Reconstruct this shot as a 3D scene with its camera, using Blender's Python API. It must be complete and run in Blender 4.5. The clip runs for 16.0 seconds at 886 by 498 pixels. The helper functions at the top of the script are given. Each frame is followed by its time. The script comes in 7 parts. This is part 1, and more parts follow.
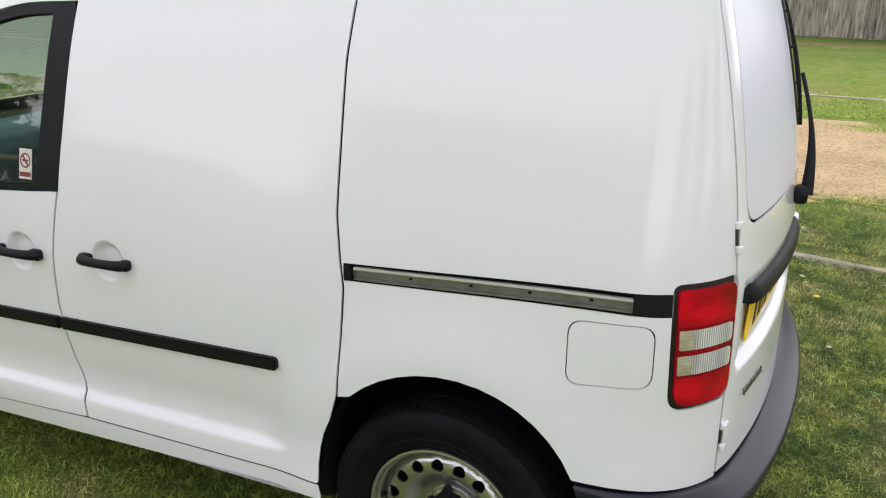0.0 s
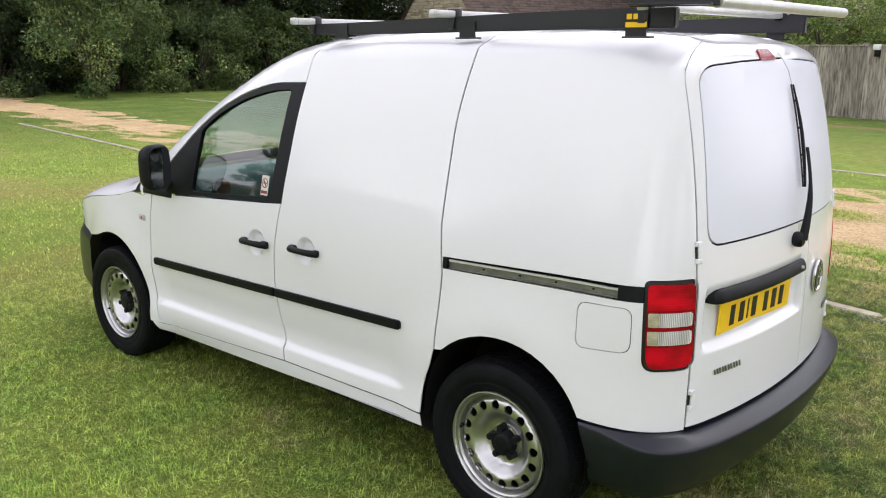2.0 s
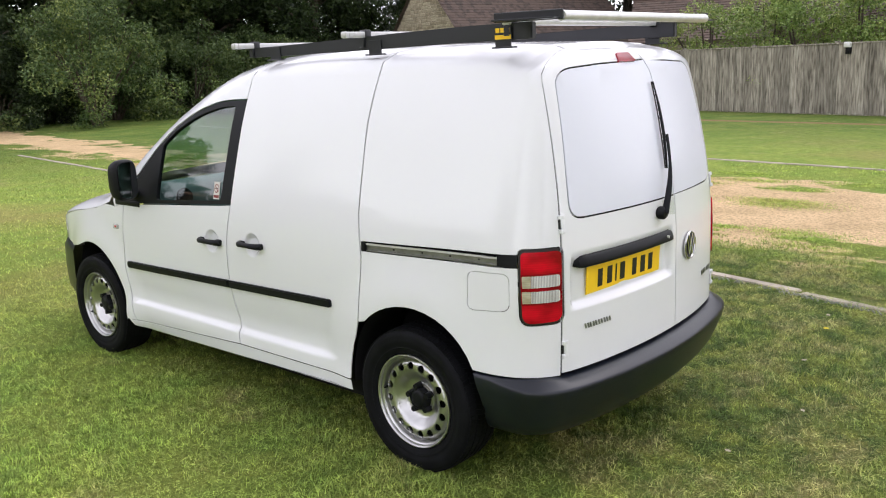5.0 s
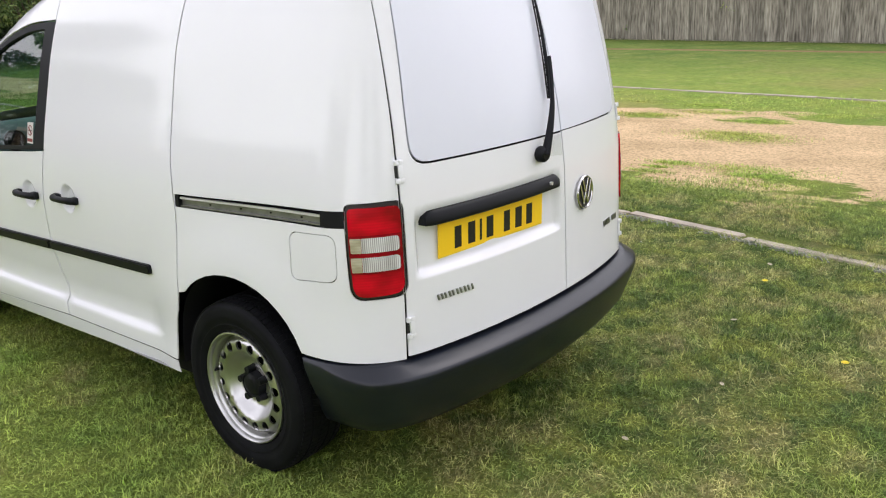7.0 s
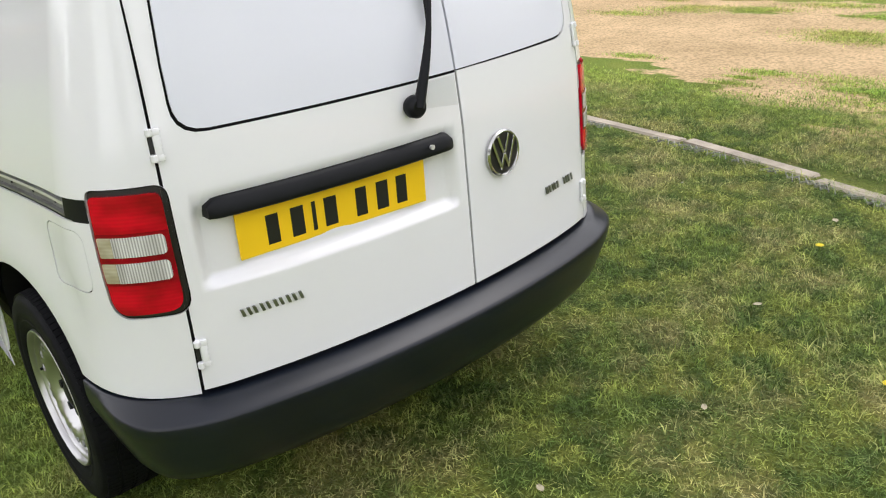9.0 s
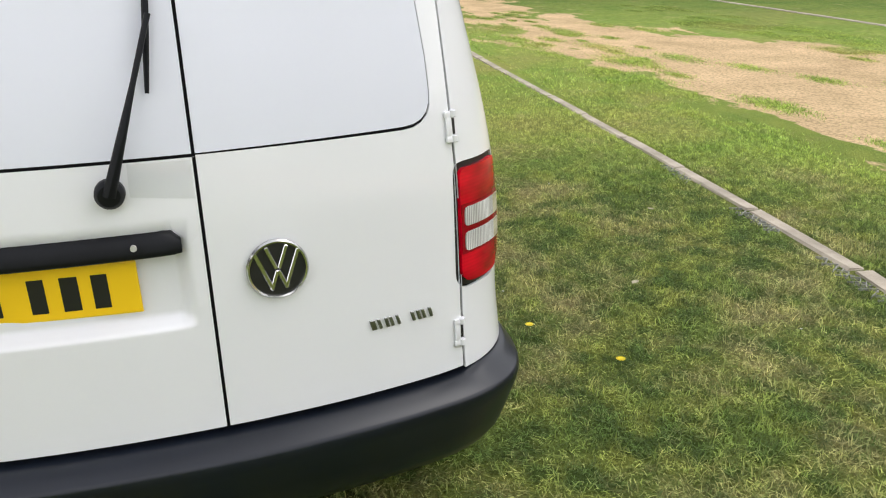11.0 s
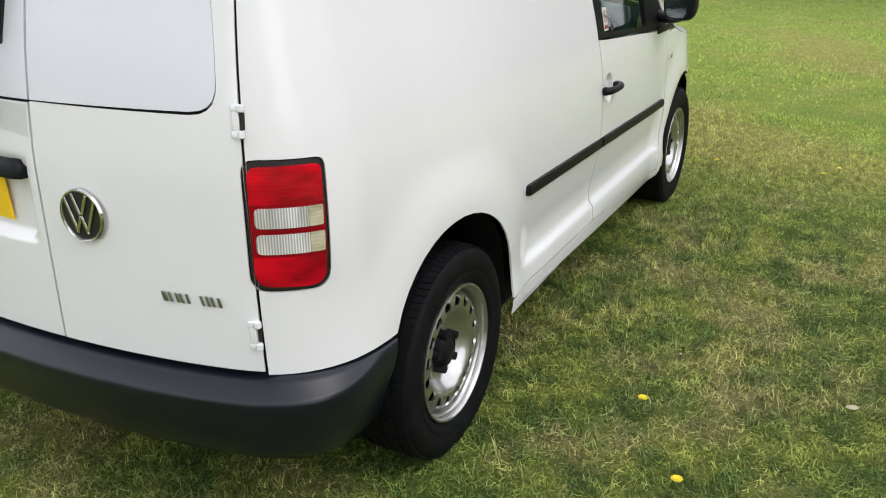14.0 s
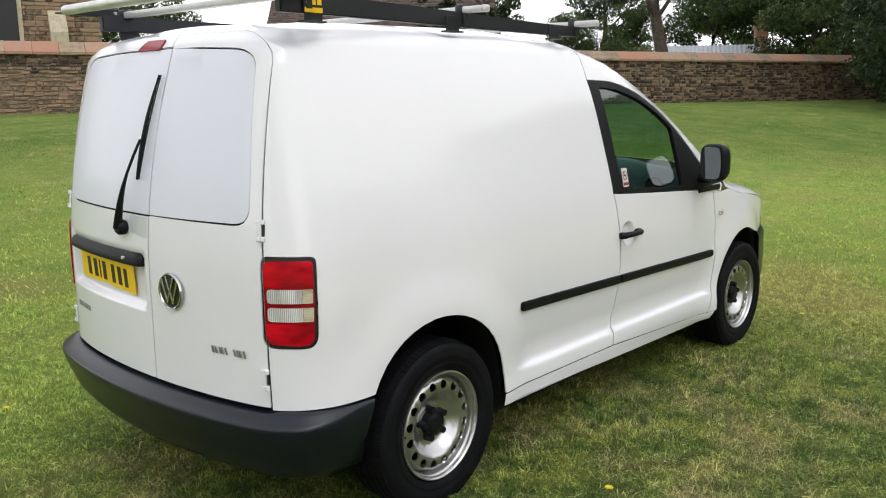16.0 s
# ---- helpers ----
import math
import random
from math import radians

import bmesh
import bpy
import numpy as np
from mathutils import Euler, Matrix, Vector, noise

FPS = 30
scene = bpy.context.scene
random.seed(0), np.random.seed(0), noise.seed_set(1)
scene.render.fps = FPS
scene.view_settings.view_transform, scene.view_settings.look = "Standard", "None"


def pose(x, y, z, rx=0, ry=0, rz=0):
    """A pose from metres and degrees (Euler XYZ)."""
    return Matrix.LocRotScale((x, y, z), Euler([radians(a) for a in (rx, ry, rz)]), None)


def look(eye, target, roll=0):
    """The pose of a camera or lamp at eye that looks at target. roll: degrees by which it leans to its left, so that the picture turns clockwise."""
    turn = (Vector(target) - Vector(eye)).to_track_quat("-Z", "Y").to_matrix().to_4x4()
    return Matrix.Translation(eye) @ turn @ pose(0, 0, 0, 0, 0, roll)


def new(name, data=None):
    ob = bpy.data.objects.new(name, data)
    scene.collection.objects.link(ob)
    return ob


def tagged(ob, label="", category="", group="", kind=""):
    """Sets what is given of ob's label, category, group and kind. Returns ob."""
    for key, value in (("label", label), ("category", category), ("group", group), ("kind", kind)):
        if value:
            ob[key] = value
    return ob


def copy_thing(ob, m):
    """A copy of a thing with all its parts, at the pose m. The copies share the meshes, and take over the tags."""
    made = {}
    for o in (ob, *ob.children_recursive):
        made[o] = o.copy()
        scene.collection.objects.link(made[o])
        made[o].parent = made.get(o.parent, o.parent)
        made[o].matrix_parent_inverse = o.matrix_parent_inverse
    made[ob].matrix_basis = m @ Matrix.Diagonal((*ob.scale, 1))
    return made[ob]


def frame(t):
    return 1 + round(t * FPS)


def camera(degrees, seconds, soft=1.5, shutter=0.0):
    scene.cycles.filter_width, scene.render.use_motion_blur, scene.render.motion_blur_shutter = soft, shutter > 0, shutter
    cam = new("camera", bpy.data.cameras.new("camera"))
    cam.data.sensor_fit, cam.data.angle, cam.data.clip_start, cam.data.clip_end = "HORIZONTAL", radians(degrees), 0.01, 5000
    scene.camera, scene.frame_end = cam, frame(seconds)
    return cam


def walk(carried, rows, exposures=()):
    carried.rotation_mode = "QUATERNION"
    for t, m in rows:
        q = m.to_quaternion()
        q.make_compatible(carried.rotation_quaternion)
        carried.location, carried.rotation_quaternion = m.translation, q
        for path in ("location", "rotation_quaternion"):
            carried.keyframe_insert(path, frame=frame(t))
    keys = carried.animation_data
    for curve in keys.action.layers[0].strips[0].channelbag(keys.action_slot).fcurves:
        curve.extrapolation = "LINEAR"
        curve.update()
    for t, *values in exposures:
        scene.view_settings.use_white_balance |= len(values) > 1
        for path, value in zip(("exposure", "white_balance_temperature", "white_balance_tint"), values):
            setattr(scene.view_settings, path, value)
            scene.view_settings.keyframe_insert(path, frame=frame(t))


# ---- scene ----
cam = camera(55.2, 16.0, soft=1.1)
PATH = [
    (0, (-0.759, 2.504, 1.671), (0.025, 0.783, 1.022), -0.4),
    (0.5, (-0.972, 2.652, 1.677), (-0.011, 0.99, 1.117), -0.6),
    (1, (-1.198, 2.819, 1.722), (-0.127, 1.219, 1.181), -0.5),
    (1.5, (-1.45, 2.964, 1.695), (-0.253, 1.443, 1.195), 0.1),
    (2, (-1.703, 3.101, 1.72), (-0.425, 1.635, 1.253), 0.1),
    (2.5, (-1.867, 3.269, 1.729), (-0.595, 1.788, 1.293), -0.5),
    (3, (-2.041, 3.353, 1.72), (-0.789, 1.848, 1.307), -0.3),
    (5.5, (-2.344, 3.177, 1.691), (-1.049, 1.719, 1.249), -2.9),
    (6, (-2.276, 2.931, 1.652), (-1.039, 1.433, 1.174), -3.3),
    (6.5, (-2.258, 2.696, 1.657), (-1.068, 1.18, 1.122), -4.2),
    (7, (-2.3, 2.428, 1.588), (-1.053, 0.974, 1.011), -3.1),
    (7.5, (-2.346, 2.146, 1.578), (-1.023, 0.785, 0.946), -2.9),
    (8, (-2.273, 1.852, 1.547), (-0.926, 0.555, 0.838), -5.3),
    (8.5, (-2.225, 1.587, 1.548), (-0.868, 0.345, 0.761), -6.7),
    (9, (-2.299, 1.284, 1.533), (-0.873, 0.124, 0.745), -5.5),
    (9.5, (-2.376, 1.005, 1.548), (-0.873, -0.081, 0.8), -5.7),
    (10, (-2.342, 0.624, 1.493), (-0.747, -0.364, 0.8), -4.2),
    (12.5, (-2.353, -1.114, 1.481), (-0.528, -0.955, 0.679), -2.1),
    (13, (-2.219, -1.434, 1.507), (-0.402, -1.19, 0.709), -1.7),
    (13.5, (-2.034, -1.623, 1.519), (-0.251, -1.148, 0.747), 0.1),
    (14, (-1.953, -1.818, 1.486), (-0.301, -0.958, 0.756), -0.2),
    (14.5, (-1.907, -2.086, 1.489), (-0.369, -0.992, 0.828), 0.5),
    (15, (-2.019, -2.318, 1.488), (-0.476, -1.156, 0.972), 0.0),
    (15.5, (-2.119, -2.547, 1.506), (-0.596, -1.324, 1.072), -0.4),
    (16, (-2.197, -2.826, 1.519), (-0.731, -1.515, 1.154), -0.5),
]
walk(cam, [(t, look(e, g, r)) for t, e, g, r in PATH],
     exposures=[(0.0, 0.70, 6370, 14), (1.5, 0.80, 6360, 16), (2.5, 0.86, 6340, 17), (3.0, 0.86, 6340, 17), (5.5, 0.84, 6340, 17), (7.5, 0.86, 6390, 16), (8.5, 0.90, 6480, 14),
                (10.0, 0.76, 6490, 11), (12.5, 0.89, 6480, 11), (14.0, 0.75, 6450, 11), (14.5, 0.74, 6450, 11), (15.0, 0.64, 6450, 11), (16.0, 0.58, 6450, 11)])

# ---- light ----
def make_world():
    w = bpy.data.worlds.new("sky")
    scene.world = w
    w.use_nodes = True
    nt = w.node_tree
    sky = nt.nodes.new("ShaderNodeTexSky")
    sky.sky_type, sky.sun_disc = "NISHITA", False
    sky.sun_elevation, sky.sun_rotation = radians(60), radians(192)
    sky.air_density, sky.dust_density, sky.ozone_density = 1.2, 3.0, 1.0
    hs = nt.nodes.new("ShaderNodeHueSaturation")
    hs.inputs["Saturation"].default_value = 0.22
    nt.links.new(sky.outputs[0], hs.inputs["Color"])
    # an even layer of cloud over most of the sky
    cloud = nt.nodes.new("ShaderNodeMix")
    cloud.data_type = "RGBA"
    cloud.inputs["Factor"].default_value = 0.72
    # the cloud is thinner and brighter towards the horizon
    co = nt.nodes.new("ShaderNodeTexCoord")
    sep = nt.nodes.new("ShaderNodeSeparateXYZ")
    nt.links.new(co.outputs["Generated"], sep.inputs[0])
    high = nt.nodes.new("ShaderNodeMix")
    high.data_type = "RGBA"
    high.inputs["A"].default_value, high.inputs["B"].default_value = (12.2, 12.2, 12.4, 1), (4.4, 4.4, 4.7, 1)
    nt.links.new(sep.outputs["Z"], high.inputs["Factor"])
    nt.links.new(high.outputs["Result"], cloud.inputs["B"])
    nt.links.new(hs.outputs[0], cloud.inputs["A"])
    bg = nt.nodes["Background"]
    nt.links.new(cloud.outputs["Result"], bg.inputs["Color"])
    bg.inputs["Strength"].default_value = 0.14
    sun = new("sun", bpy.data.lights.new("sun", "SUN"))
    sun.data.energy, sun.data.angle, sun.data.color = 0.4, radians(30), (1.0, 0.97, 0.93)
    az, el = radians(192), radians(60)
    d = Vector((math.sin(az) * math.cos(el), math.cos(az) * math.cos(el), math.sin(el)))
    sun.matrix_world = look(d * 50, (0, 0, 0))


make_world()


# ---- materials ----
def mat(name, color, rough=0.5, metal=0.0, coat=0.0, var=0.0, scale=6.0, bump=0.0, bscale=80.0, spec=0.5, color2=None, detail=4.0):
    """A surface with large soft variation, and fine relief."""
    m = bpy.data.materials.new(name)
    m.use_nodes = True
    nt = m.node_tree
    b = nt.nodes["Principled BSDF"]
    b.inputs["Base Color"].default_value = (*color, 1)
    b.inputs["Roughness"].default_value = rough
    b.inputs["Metallic"].default_value = metal
    b.inputs["Coat Weight"].default_value = coat
    b.inputs["Coat Roughness"].default_value = 0.09
    b.inputs["Specular IOR Level"].default_value = spec
    co = nt.nodes.new("ShaderNodeTexCoord")
    if var or color2:
        n = nt.nodes.new("ShaderNodeTexNoise")
        n.inputs["Scale"].default_value, n.inputs["Detail"].default_value = scale, detail
        nt.links.new(co.outputs["Object"], n.inputs["Vector"])
        r = nt.nodes.new("ShaderNodeValToRGB")
        c2 = color2 or tuple(max(0, c * (1 + var)) for c in color)
        c1 = color if color2 else tuple(c * (1 - var) for c in color)
        r.color_ramp.elements[0].position, r.color_ramp.elements[1].position = 0.32, 0.68
        r.color_ramp.elements[0].color, r.color_ramp.elements[1].color = (*c1, 1), (*c2, 1)
        nt.links.new(n.outputs["Fac"], r.inputs["Fac"])
        nt.links.new(r.outputs["Color"], b.inputs["Base Color"])
    if bump:
        n = nt.nodes.new("ShaderNodeTexNoise")
        n.inputs["Scale"].default_value, n.inputs["Detail"].default_value = bscale, 3.0
        nt.links.new(co.outputs["Object"], n.inputs["Vector"])
        k = nt.nodes.new("ShaderNodeBump")
        k.inputs["Strength"].default_value, k.inputs["Distance"].default_value = bump, 0.01
        nt.links.new(n.outputs["Fac"], k.inputs["Height"])
        nt.links.new(k.outputs["Normal"], b.inputs["Normal"])
    return m


PAINT = mat("white_paint", (0.782, 0.790, 0.812), 0.45, spec=0.30, coat=1.0, var=0.012, scale=1.5)
BLANK = mat("white_window_film", (0.705, 0.725, 0.800), 0.34, coat=0.1, var=0.01, scale=2)
TRIM = mat("black_trim", (0.0055, 0.0062, 0.008), 0.48, spec=0.20, var=0.15, scale=9, bump=0.02, bscale=400)
BUMPER = mat("grey_plastic", (0.0054, 0.0078, 0.0138), 0.32, spec=0.45, var=0.15, scale=5, bump=0.02, bscale=500)
GAP = mat("dark_gap", (0.007, 0.007, 0.008), 0.85, spec=0.2)
RUBBER = mat("tyre_rubber", (0.0056, 0.0060, 0.0072), 0.66, spec=0.11, var=0.3, scale=12, bump=0.1, bscale=200)
SILVER = mat("silver_wheel_paint", (0.52, 0.52, 0.515), 0.30, metal=0.95, var=0.07, scale=18)
ALLOY = mat("aluminium", (0.60, 0.60, 0.59), 0.34, metal=0.35, var=0.08, scale=20)
TRACK = mat("track_metal", (0.24, 0.24, 0.235), 0.36, metal=0.8, var=0.18, scale=30)
DARKCHROME = mat("dark_chrome", (0.30, 0.31, 0.31), 0.28, metal=1.0, var=0.2, scale=60)
CHROME = mat("chrome", (0.55, 0.55, 0.54), 0.16, metal=1.0)
BLACKMETAL = mat("black_metal", (0.014, 0.015, 0.019), 0.42, var=0.1, bump=0.04, bscale=200)
YELLOW = mat("yellow_plate", (0.95, 0.60, 0.012), 0.35, coat=0.3, var=0.02)
INK = mat("black_ink", (0.01, 0.01, 0.01), 0.45)


# ---- helpers for parts ----
def mesh_object(name, verts, faces, material, parent=None, label="", smooth=True, normals=None, slots=None):
    me = bpy.data.meshes.new(name)
    me.from_pydata([tuple(v) for v in verts], [], [tuple(f) for f in faces])
    me.materials.append(material)
    if smooth:
        me.polygons.foreach_set("use_smooth", [True] * len(me.polygons))
    if normals is not None:
        me.normals_split_custom_set_from_vertices([tuple(n) for n in normals])
    me.update()
    ob = new(name, me)
    if parent:
        ob.parent = parent
    if label:
        tagged(ob, label)
    return ob


def part(name, bm, material, parent=None, label="", smooth=False, m=None):
    """One bmesh as one mesh object under a thing or a part."""
    if m is not None:
        bm.transform(m)
    me = bpy.data.meshes.new(name)
    bm.to_mesh(me)
    bm.free()
    me.materials.append(material)
    if smooth:
        me.polygons.foreach_set("use_smooth", [True] * len(me.polygons))
        me.set_sharp_from_angle(angle=radians(38))
    ob = new(name, me)
    if parent:
        ob.parent = parent
    if label:
        tagged(ob, label)
    return ob


def box(size, at=(0, 0, 0), bevel=0.0, seg=2, m=None):
    bm = bmesh.new()
    bmesh.ops.create_cube(bm, size=1.0)
    bmesh.ops.scale(bm, vec=size, verts=bm.verts)
    if bevel:
        bmesh.ops.bevel(bm, geom=list(bm.edges), offset=bevel, segments=seg, profile=0.5, affect="EDGES")
    if m is not None:
        bm.transform(m)
    bmesh.ops.translate(bm, vec=at, verts=bm.verts)
    return bm


def join_bm(*bms):
    out = bms[0]
    for b in bms[1:]:
        me = bpy.data.meshes.new("tmp")
        b.to_mesh(me)
        b.free()
        out.from_mesh(me)
        bpy.data.meshes.remove(me)
    return out


def tube(path, radius, seg=10, closed=False, squash=1.0):
    """A round bar along a list of points; radius may be a list."""
    bm = bmesh.new()
    pts = [Vector(p) for p in path]
    rings = []
    for i, p in enumerate(pts):
        d = (pts[min(i + 1, len(pts) - 1)] - pts[max(i - 1, 0)]).normalized()
        side = d.cross(Vector((0, 0, 1)))
        if side.length < 1e-3:
            side = d.cross(Vector((1, 0, 0)))
        side.normalize()
        up = side.cross(d)
        r = radius[i] if isinstance(radius, (list, tuple)) else radius
        rings.append([bm.verts.new(p + side * math.cos(2 * math.pi * k / seg) * r + up * math.sin(2 * math.pi * k / seg) * r * squash) for k in range(seg)])
    for a, b in zip(rings, rings[1:]):
        for k in range(seg):
            bm.faces.new((a[k], a[(k + 1) % seg], b[(k + 1) % seg], b[k]))
    bm.faces.new(rings[0][::-1])
    bm.faces.new(rings[-1])
    bmesh.ops.recalc_face_normals(bm, faces=bm.faces)
    return bm


def lathe(profile, seg=48):
    """A body turned round the y axis from (radius, y) pairs."""
    bm = bmesh.new()
    rings = [[bm.verts.new((r * math.cos(2 * math.pi * k / seg), y, r * math.sin(2 * math.pi * k / seg))) for k in range(seg)] for r, y in profile]
    for a, b in zip(rings, rings[1:]):
        for k in range(seg):
            bm.faces.new((a[k], a[(k + 1) % seg], b[(k + 1) % seg], b[k]))
    bmesh.ops.recalc_face_normals(bm, faces=bm.faces)
    return bm


def smooth01(t):
    t = max(0.0, min(1.0, t))
    return t * t * (3 - 2 * t)


def knots(table, x):
    """A smooth curve through (x, value) pairs."""
    n = len(table)
    if x <= table[0][0]:
        return table[0][1]
    if x >= table[-1][0]:
        return table[-1][1]
    i = 0
    while x > table[i + 1][0]:
        i += 1

    def slope(j):
        if j == 0:
            return (table[1][1] - table[0][1]) / (table[1][0] - table[0][0])
        if j == n - 1:
            return (table[-1][1] - table[-2][1]) / (table[-1][0] - table[-2][0])
        a = (table[j][1] - table[j - 1][1]) / (table[j][0] - table[j - 1][0])
        b = (table[j + 1][1] - table[j][1]) / (table[j + 1][0] - table[j][0])
        return 0.0 if a * b <= 0 else 2 * a * b / (a + b)

    (x0, y0), (x1, y1) = table[i], table[i + 1]
    h = x1 - x0
    t = (x - x0) / h
    return ((1 + 2 * t) * (1 - t) ** 2 * y0 + t * (1 - t) ** 2 * h * slope(i) + t * t * (3 - 2 * t) * y1 + t * t * (t - 1) * h * slope(i + 1))


# ---- the van's skin: s runs along the flank (s = x) and round the back, v up the side and onto the roof ----
FLANK = [(0.20, 0.790), (0.235, 0.832), (0.26, 0.846), (0.29, 0.850), (0.33, 0.852), (0.38, 0.846), (0.45, 0.843), (0.55, 0.850), (0.66, 0.857),
         (0.80, 0.860), (0.95, 0.853), (1.05, 0.840), (1.30, 0.785), (1.42, 0.755), (1.55, 0.714), (1.65, 0.673), (1.75, 0.628), (1.85, 0.580)]
SCOOP = [(0.29, 0.0), (0.34, 0.008), (0.385, 0.010), (0.398, 0.007), (0.414, -0.007), (0.428, -0.0125), (0.46, -0.0135), (0.54, -0.007), (0.62, 0.0)]
NOSE = [(-0.5, 1.0), (2.0, 1.0), (2.7, 0.975), (3.1, 0.90), (3.35, 0.80), (3.5, 0.66)]
EDGE = [(-0.8, 1.625), (-0.70, 1.630), (-0.45, 1.672), (0.0, 1.708), (0.6, 1.710), (1.1, 1.680), (1.35, 1.600), (1.6, 1.470), (1.9, 1.305), (2.15, 1.145), (2.35, 1.00), (2.6, 0.93), (3.0, 0.87), (3.3, 0.79), (3.5, 0.68)]
RISE = [(-0.8, 0.108), (-0.70, 0.106), (-0.45, 0.078), (0.0, 0.070), (0.6, 0.078), (1.1, 0.092), (1.35, 0.145), (1.6, 0.205), (1.9, 0.212), (2.15, 0.19), (2.35, 0.15), (2.6, 0.10), (3.0, 0.09), (3.5, 0.07)]
WHEEL_R, WHEEL_Z, BASE = 0.308, 0.31, 2.682
ARCH_R, ARCH_Z = 0.359, 0.366
ARCHES = ((0.0, ARCH_R, ARCH_Z), (BASE, 0.364, 0.350))   # where the round wheel openings stand
S0, YB, LC = -0.40, 0.60, 0.345      # where the rear corner starts, where the back starts, the corner's length
BACK_LEAN = [(0.2, 0.0), (0.55, 0.0), (0.95, 0.002), (1.05, 0.010), (1.30, 0.044), (1.50, 0.080), (1.63, 0.108), (1.80, 0.150)]
MID_LEAN = [(0.2, 0.0), (0.55, 0.0), (0.95, 0.002), (1.05, 0.009), (1.20, 0.027), (1.30, 0.046), (1.43, 0.076), (1.55, 0.110), (1.63, 0.136), (1.80, 0.200)]


def flank(x, z):
    w = knots(FLANK, z) * knots(NOSE, x)
    w += knots(SCOOP, z) * smooth01((x - 0.42) / 0.16) * smooth01((2.36 - x) / 0.2)
    for cx, ar, az in ARCHES:
        r = math.hypot(x - cx, z - az)
        w += 0.022 * smooth01(1 - (r - ar) / 0.20)
    return w - 0.045 * smooth01((0.4 - x) / 0.8) * smooth01((z - 0.2) / 0.5) * 0.9


def back(y, z):
    # the middle of the back leans more than its corners
    mid = 1 - 0.45 * smooth01((abs(y) - 0.08) / 0.50)
    return -0.715 + 0.16 * y * y + 0.06 * y ** 4 + knots(BACK_LEAN, z) + (knots(MID_LEAN, z) - knots(BACK_LEAN, z)) * mid


def wall(s, z):
    """A point of the skin below the roof's edge; s at the middle of the back is S0 - LC - YB."""
    if s >= S0:
        return Vector((s, flank(s, z), z))
    if s <= S0 - LC:
        y = YB - (S0 - LC - s)
        return Vector((back(y, z), y, z))
    t = (S0 - s) / LC
    e = 1e-3
    a, b = Vector((S0, flank(S0, z))), Vector((back(YB, z), YB))
    da = Vector((-1, -(flank(S0 + e, z) - flank(S0, z)) / e)).normalized()
    db = Vector((-(back(YB, z) - back(YB - e, z)) / e, -1.0)).normalized()
    k = 1.30 * (b - a).length * 0.92
    h = (2 * t ** 3 - 3 * t * t + 1) * a + (t ** 3 - 2 * t * t + t) * k * da + (-2 * t ** 3 + 3 * t * t) * b + (t ** 3 - t * t) * k * db
    return Vector((h.x, h.y, z))


INNER = 0.40


def skin(s, v):
    """The whole skin of the left half: the wall, and above the edge a quarter turn onto the roof."""
    x = max(s, -0.8)
    ze = knots(EDGE, x)
    if v <= ze:
        return wall(s, v)
    h = knots(RISE, x)
    f = min((v - ze) / h, 1.0) * math.pi / 2
    e, below = wall(s, ze), wall(s, ze - 0.01)
    q = Vector((S0 + (e.x - S0) * INNER if e.x < S0 else e.x, e.y * INNER, 0))
    way = Vector((q.x - e.x, q.y - e.y, 0))
    a = way.length
    if a < 1e-6:
        return Vector((e.x, e.y, ze + h * math.sin(f)))
    lean = max(0.0, (Vector((e.x - below.x, e.y - below.y, 0)).dot(way / a)) / 0.01)
    lean = min(lean, 0.6 * a / h)
    d = a * (1 - math.cos(f)) + lean * h * math.sin(f) * math.cos(f)
    p = e + way / a * d
    return Vector((p.x, p.y, ze + h * math.sin(f)))


def right(fn):
    def other(s, v):
        p = fn(s, v)
        return Vector((p.x, -p.y, p.z))
    return other


def rear_skin(y, v):
    """The back, by the distance y to the left of its middle."""
    p = skin(S0 - LC - YB + abs(y), v)
    return Vector((p.x, math.copysign(p.y, y) if abs(y) > 1e-9 else 0.0, p.z))


def normal_at(fn, a, b, flip=False):
    e = 2e-3
    n = (fn(a + e, b) - fn(a - e, b)).cross(fn(a, b + e) - fn(a, b - e))
    if n.length < 1e-12:
        return Vector((0, 0, 1))
    n.normalize()
    return -n if flip else n


def resample(loop, step, closed=True):
    out = []
    n = len(loop)
    for i in range(n if closed else n - 1):
        a, b = Vector(loop[i]), Vector(loop[(i + 1) % n])
        k = max(1, int(math.ceil((b - a).length / step)))
        out += [a.lerp(b, j / k) for j in range(k)]
    if not closed:
        out.append(Vector(loop[-1]))
    return out


def inside(p, loop):
    c = False
    j = len(loop) - 1
    for i in range(len(loop)):
        a, b = loop[i], loop[j]
        if (a[1] > p[1]) != (b[1] > p[1]) and p[0] < (b[0] - a[0]) * (p[1] - a[1]) / (b[1] - a[1]) + a[0]:
            c = not c
        j = i
    return c


def near(p, pts, d):
    return any(abs(p[0] - q[0]) < d and abs(p[1] - q[1]) < d for q in pts)


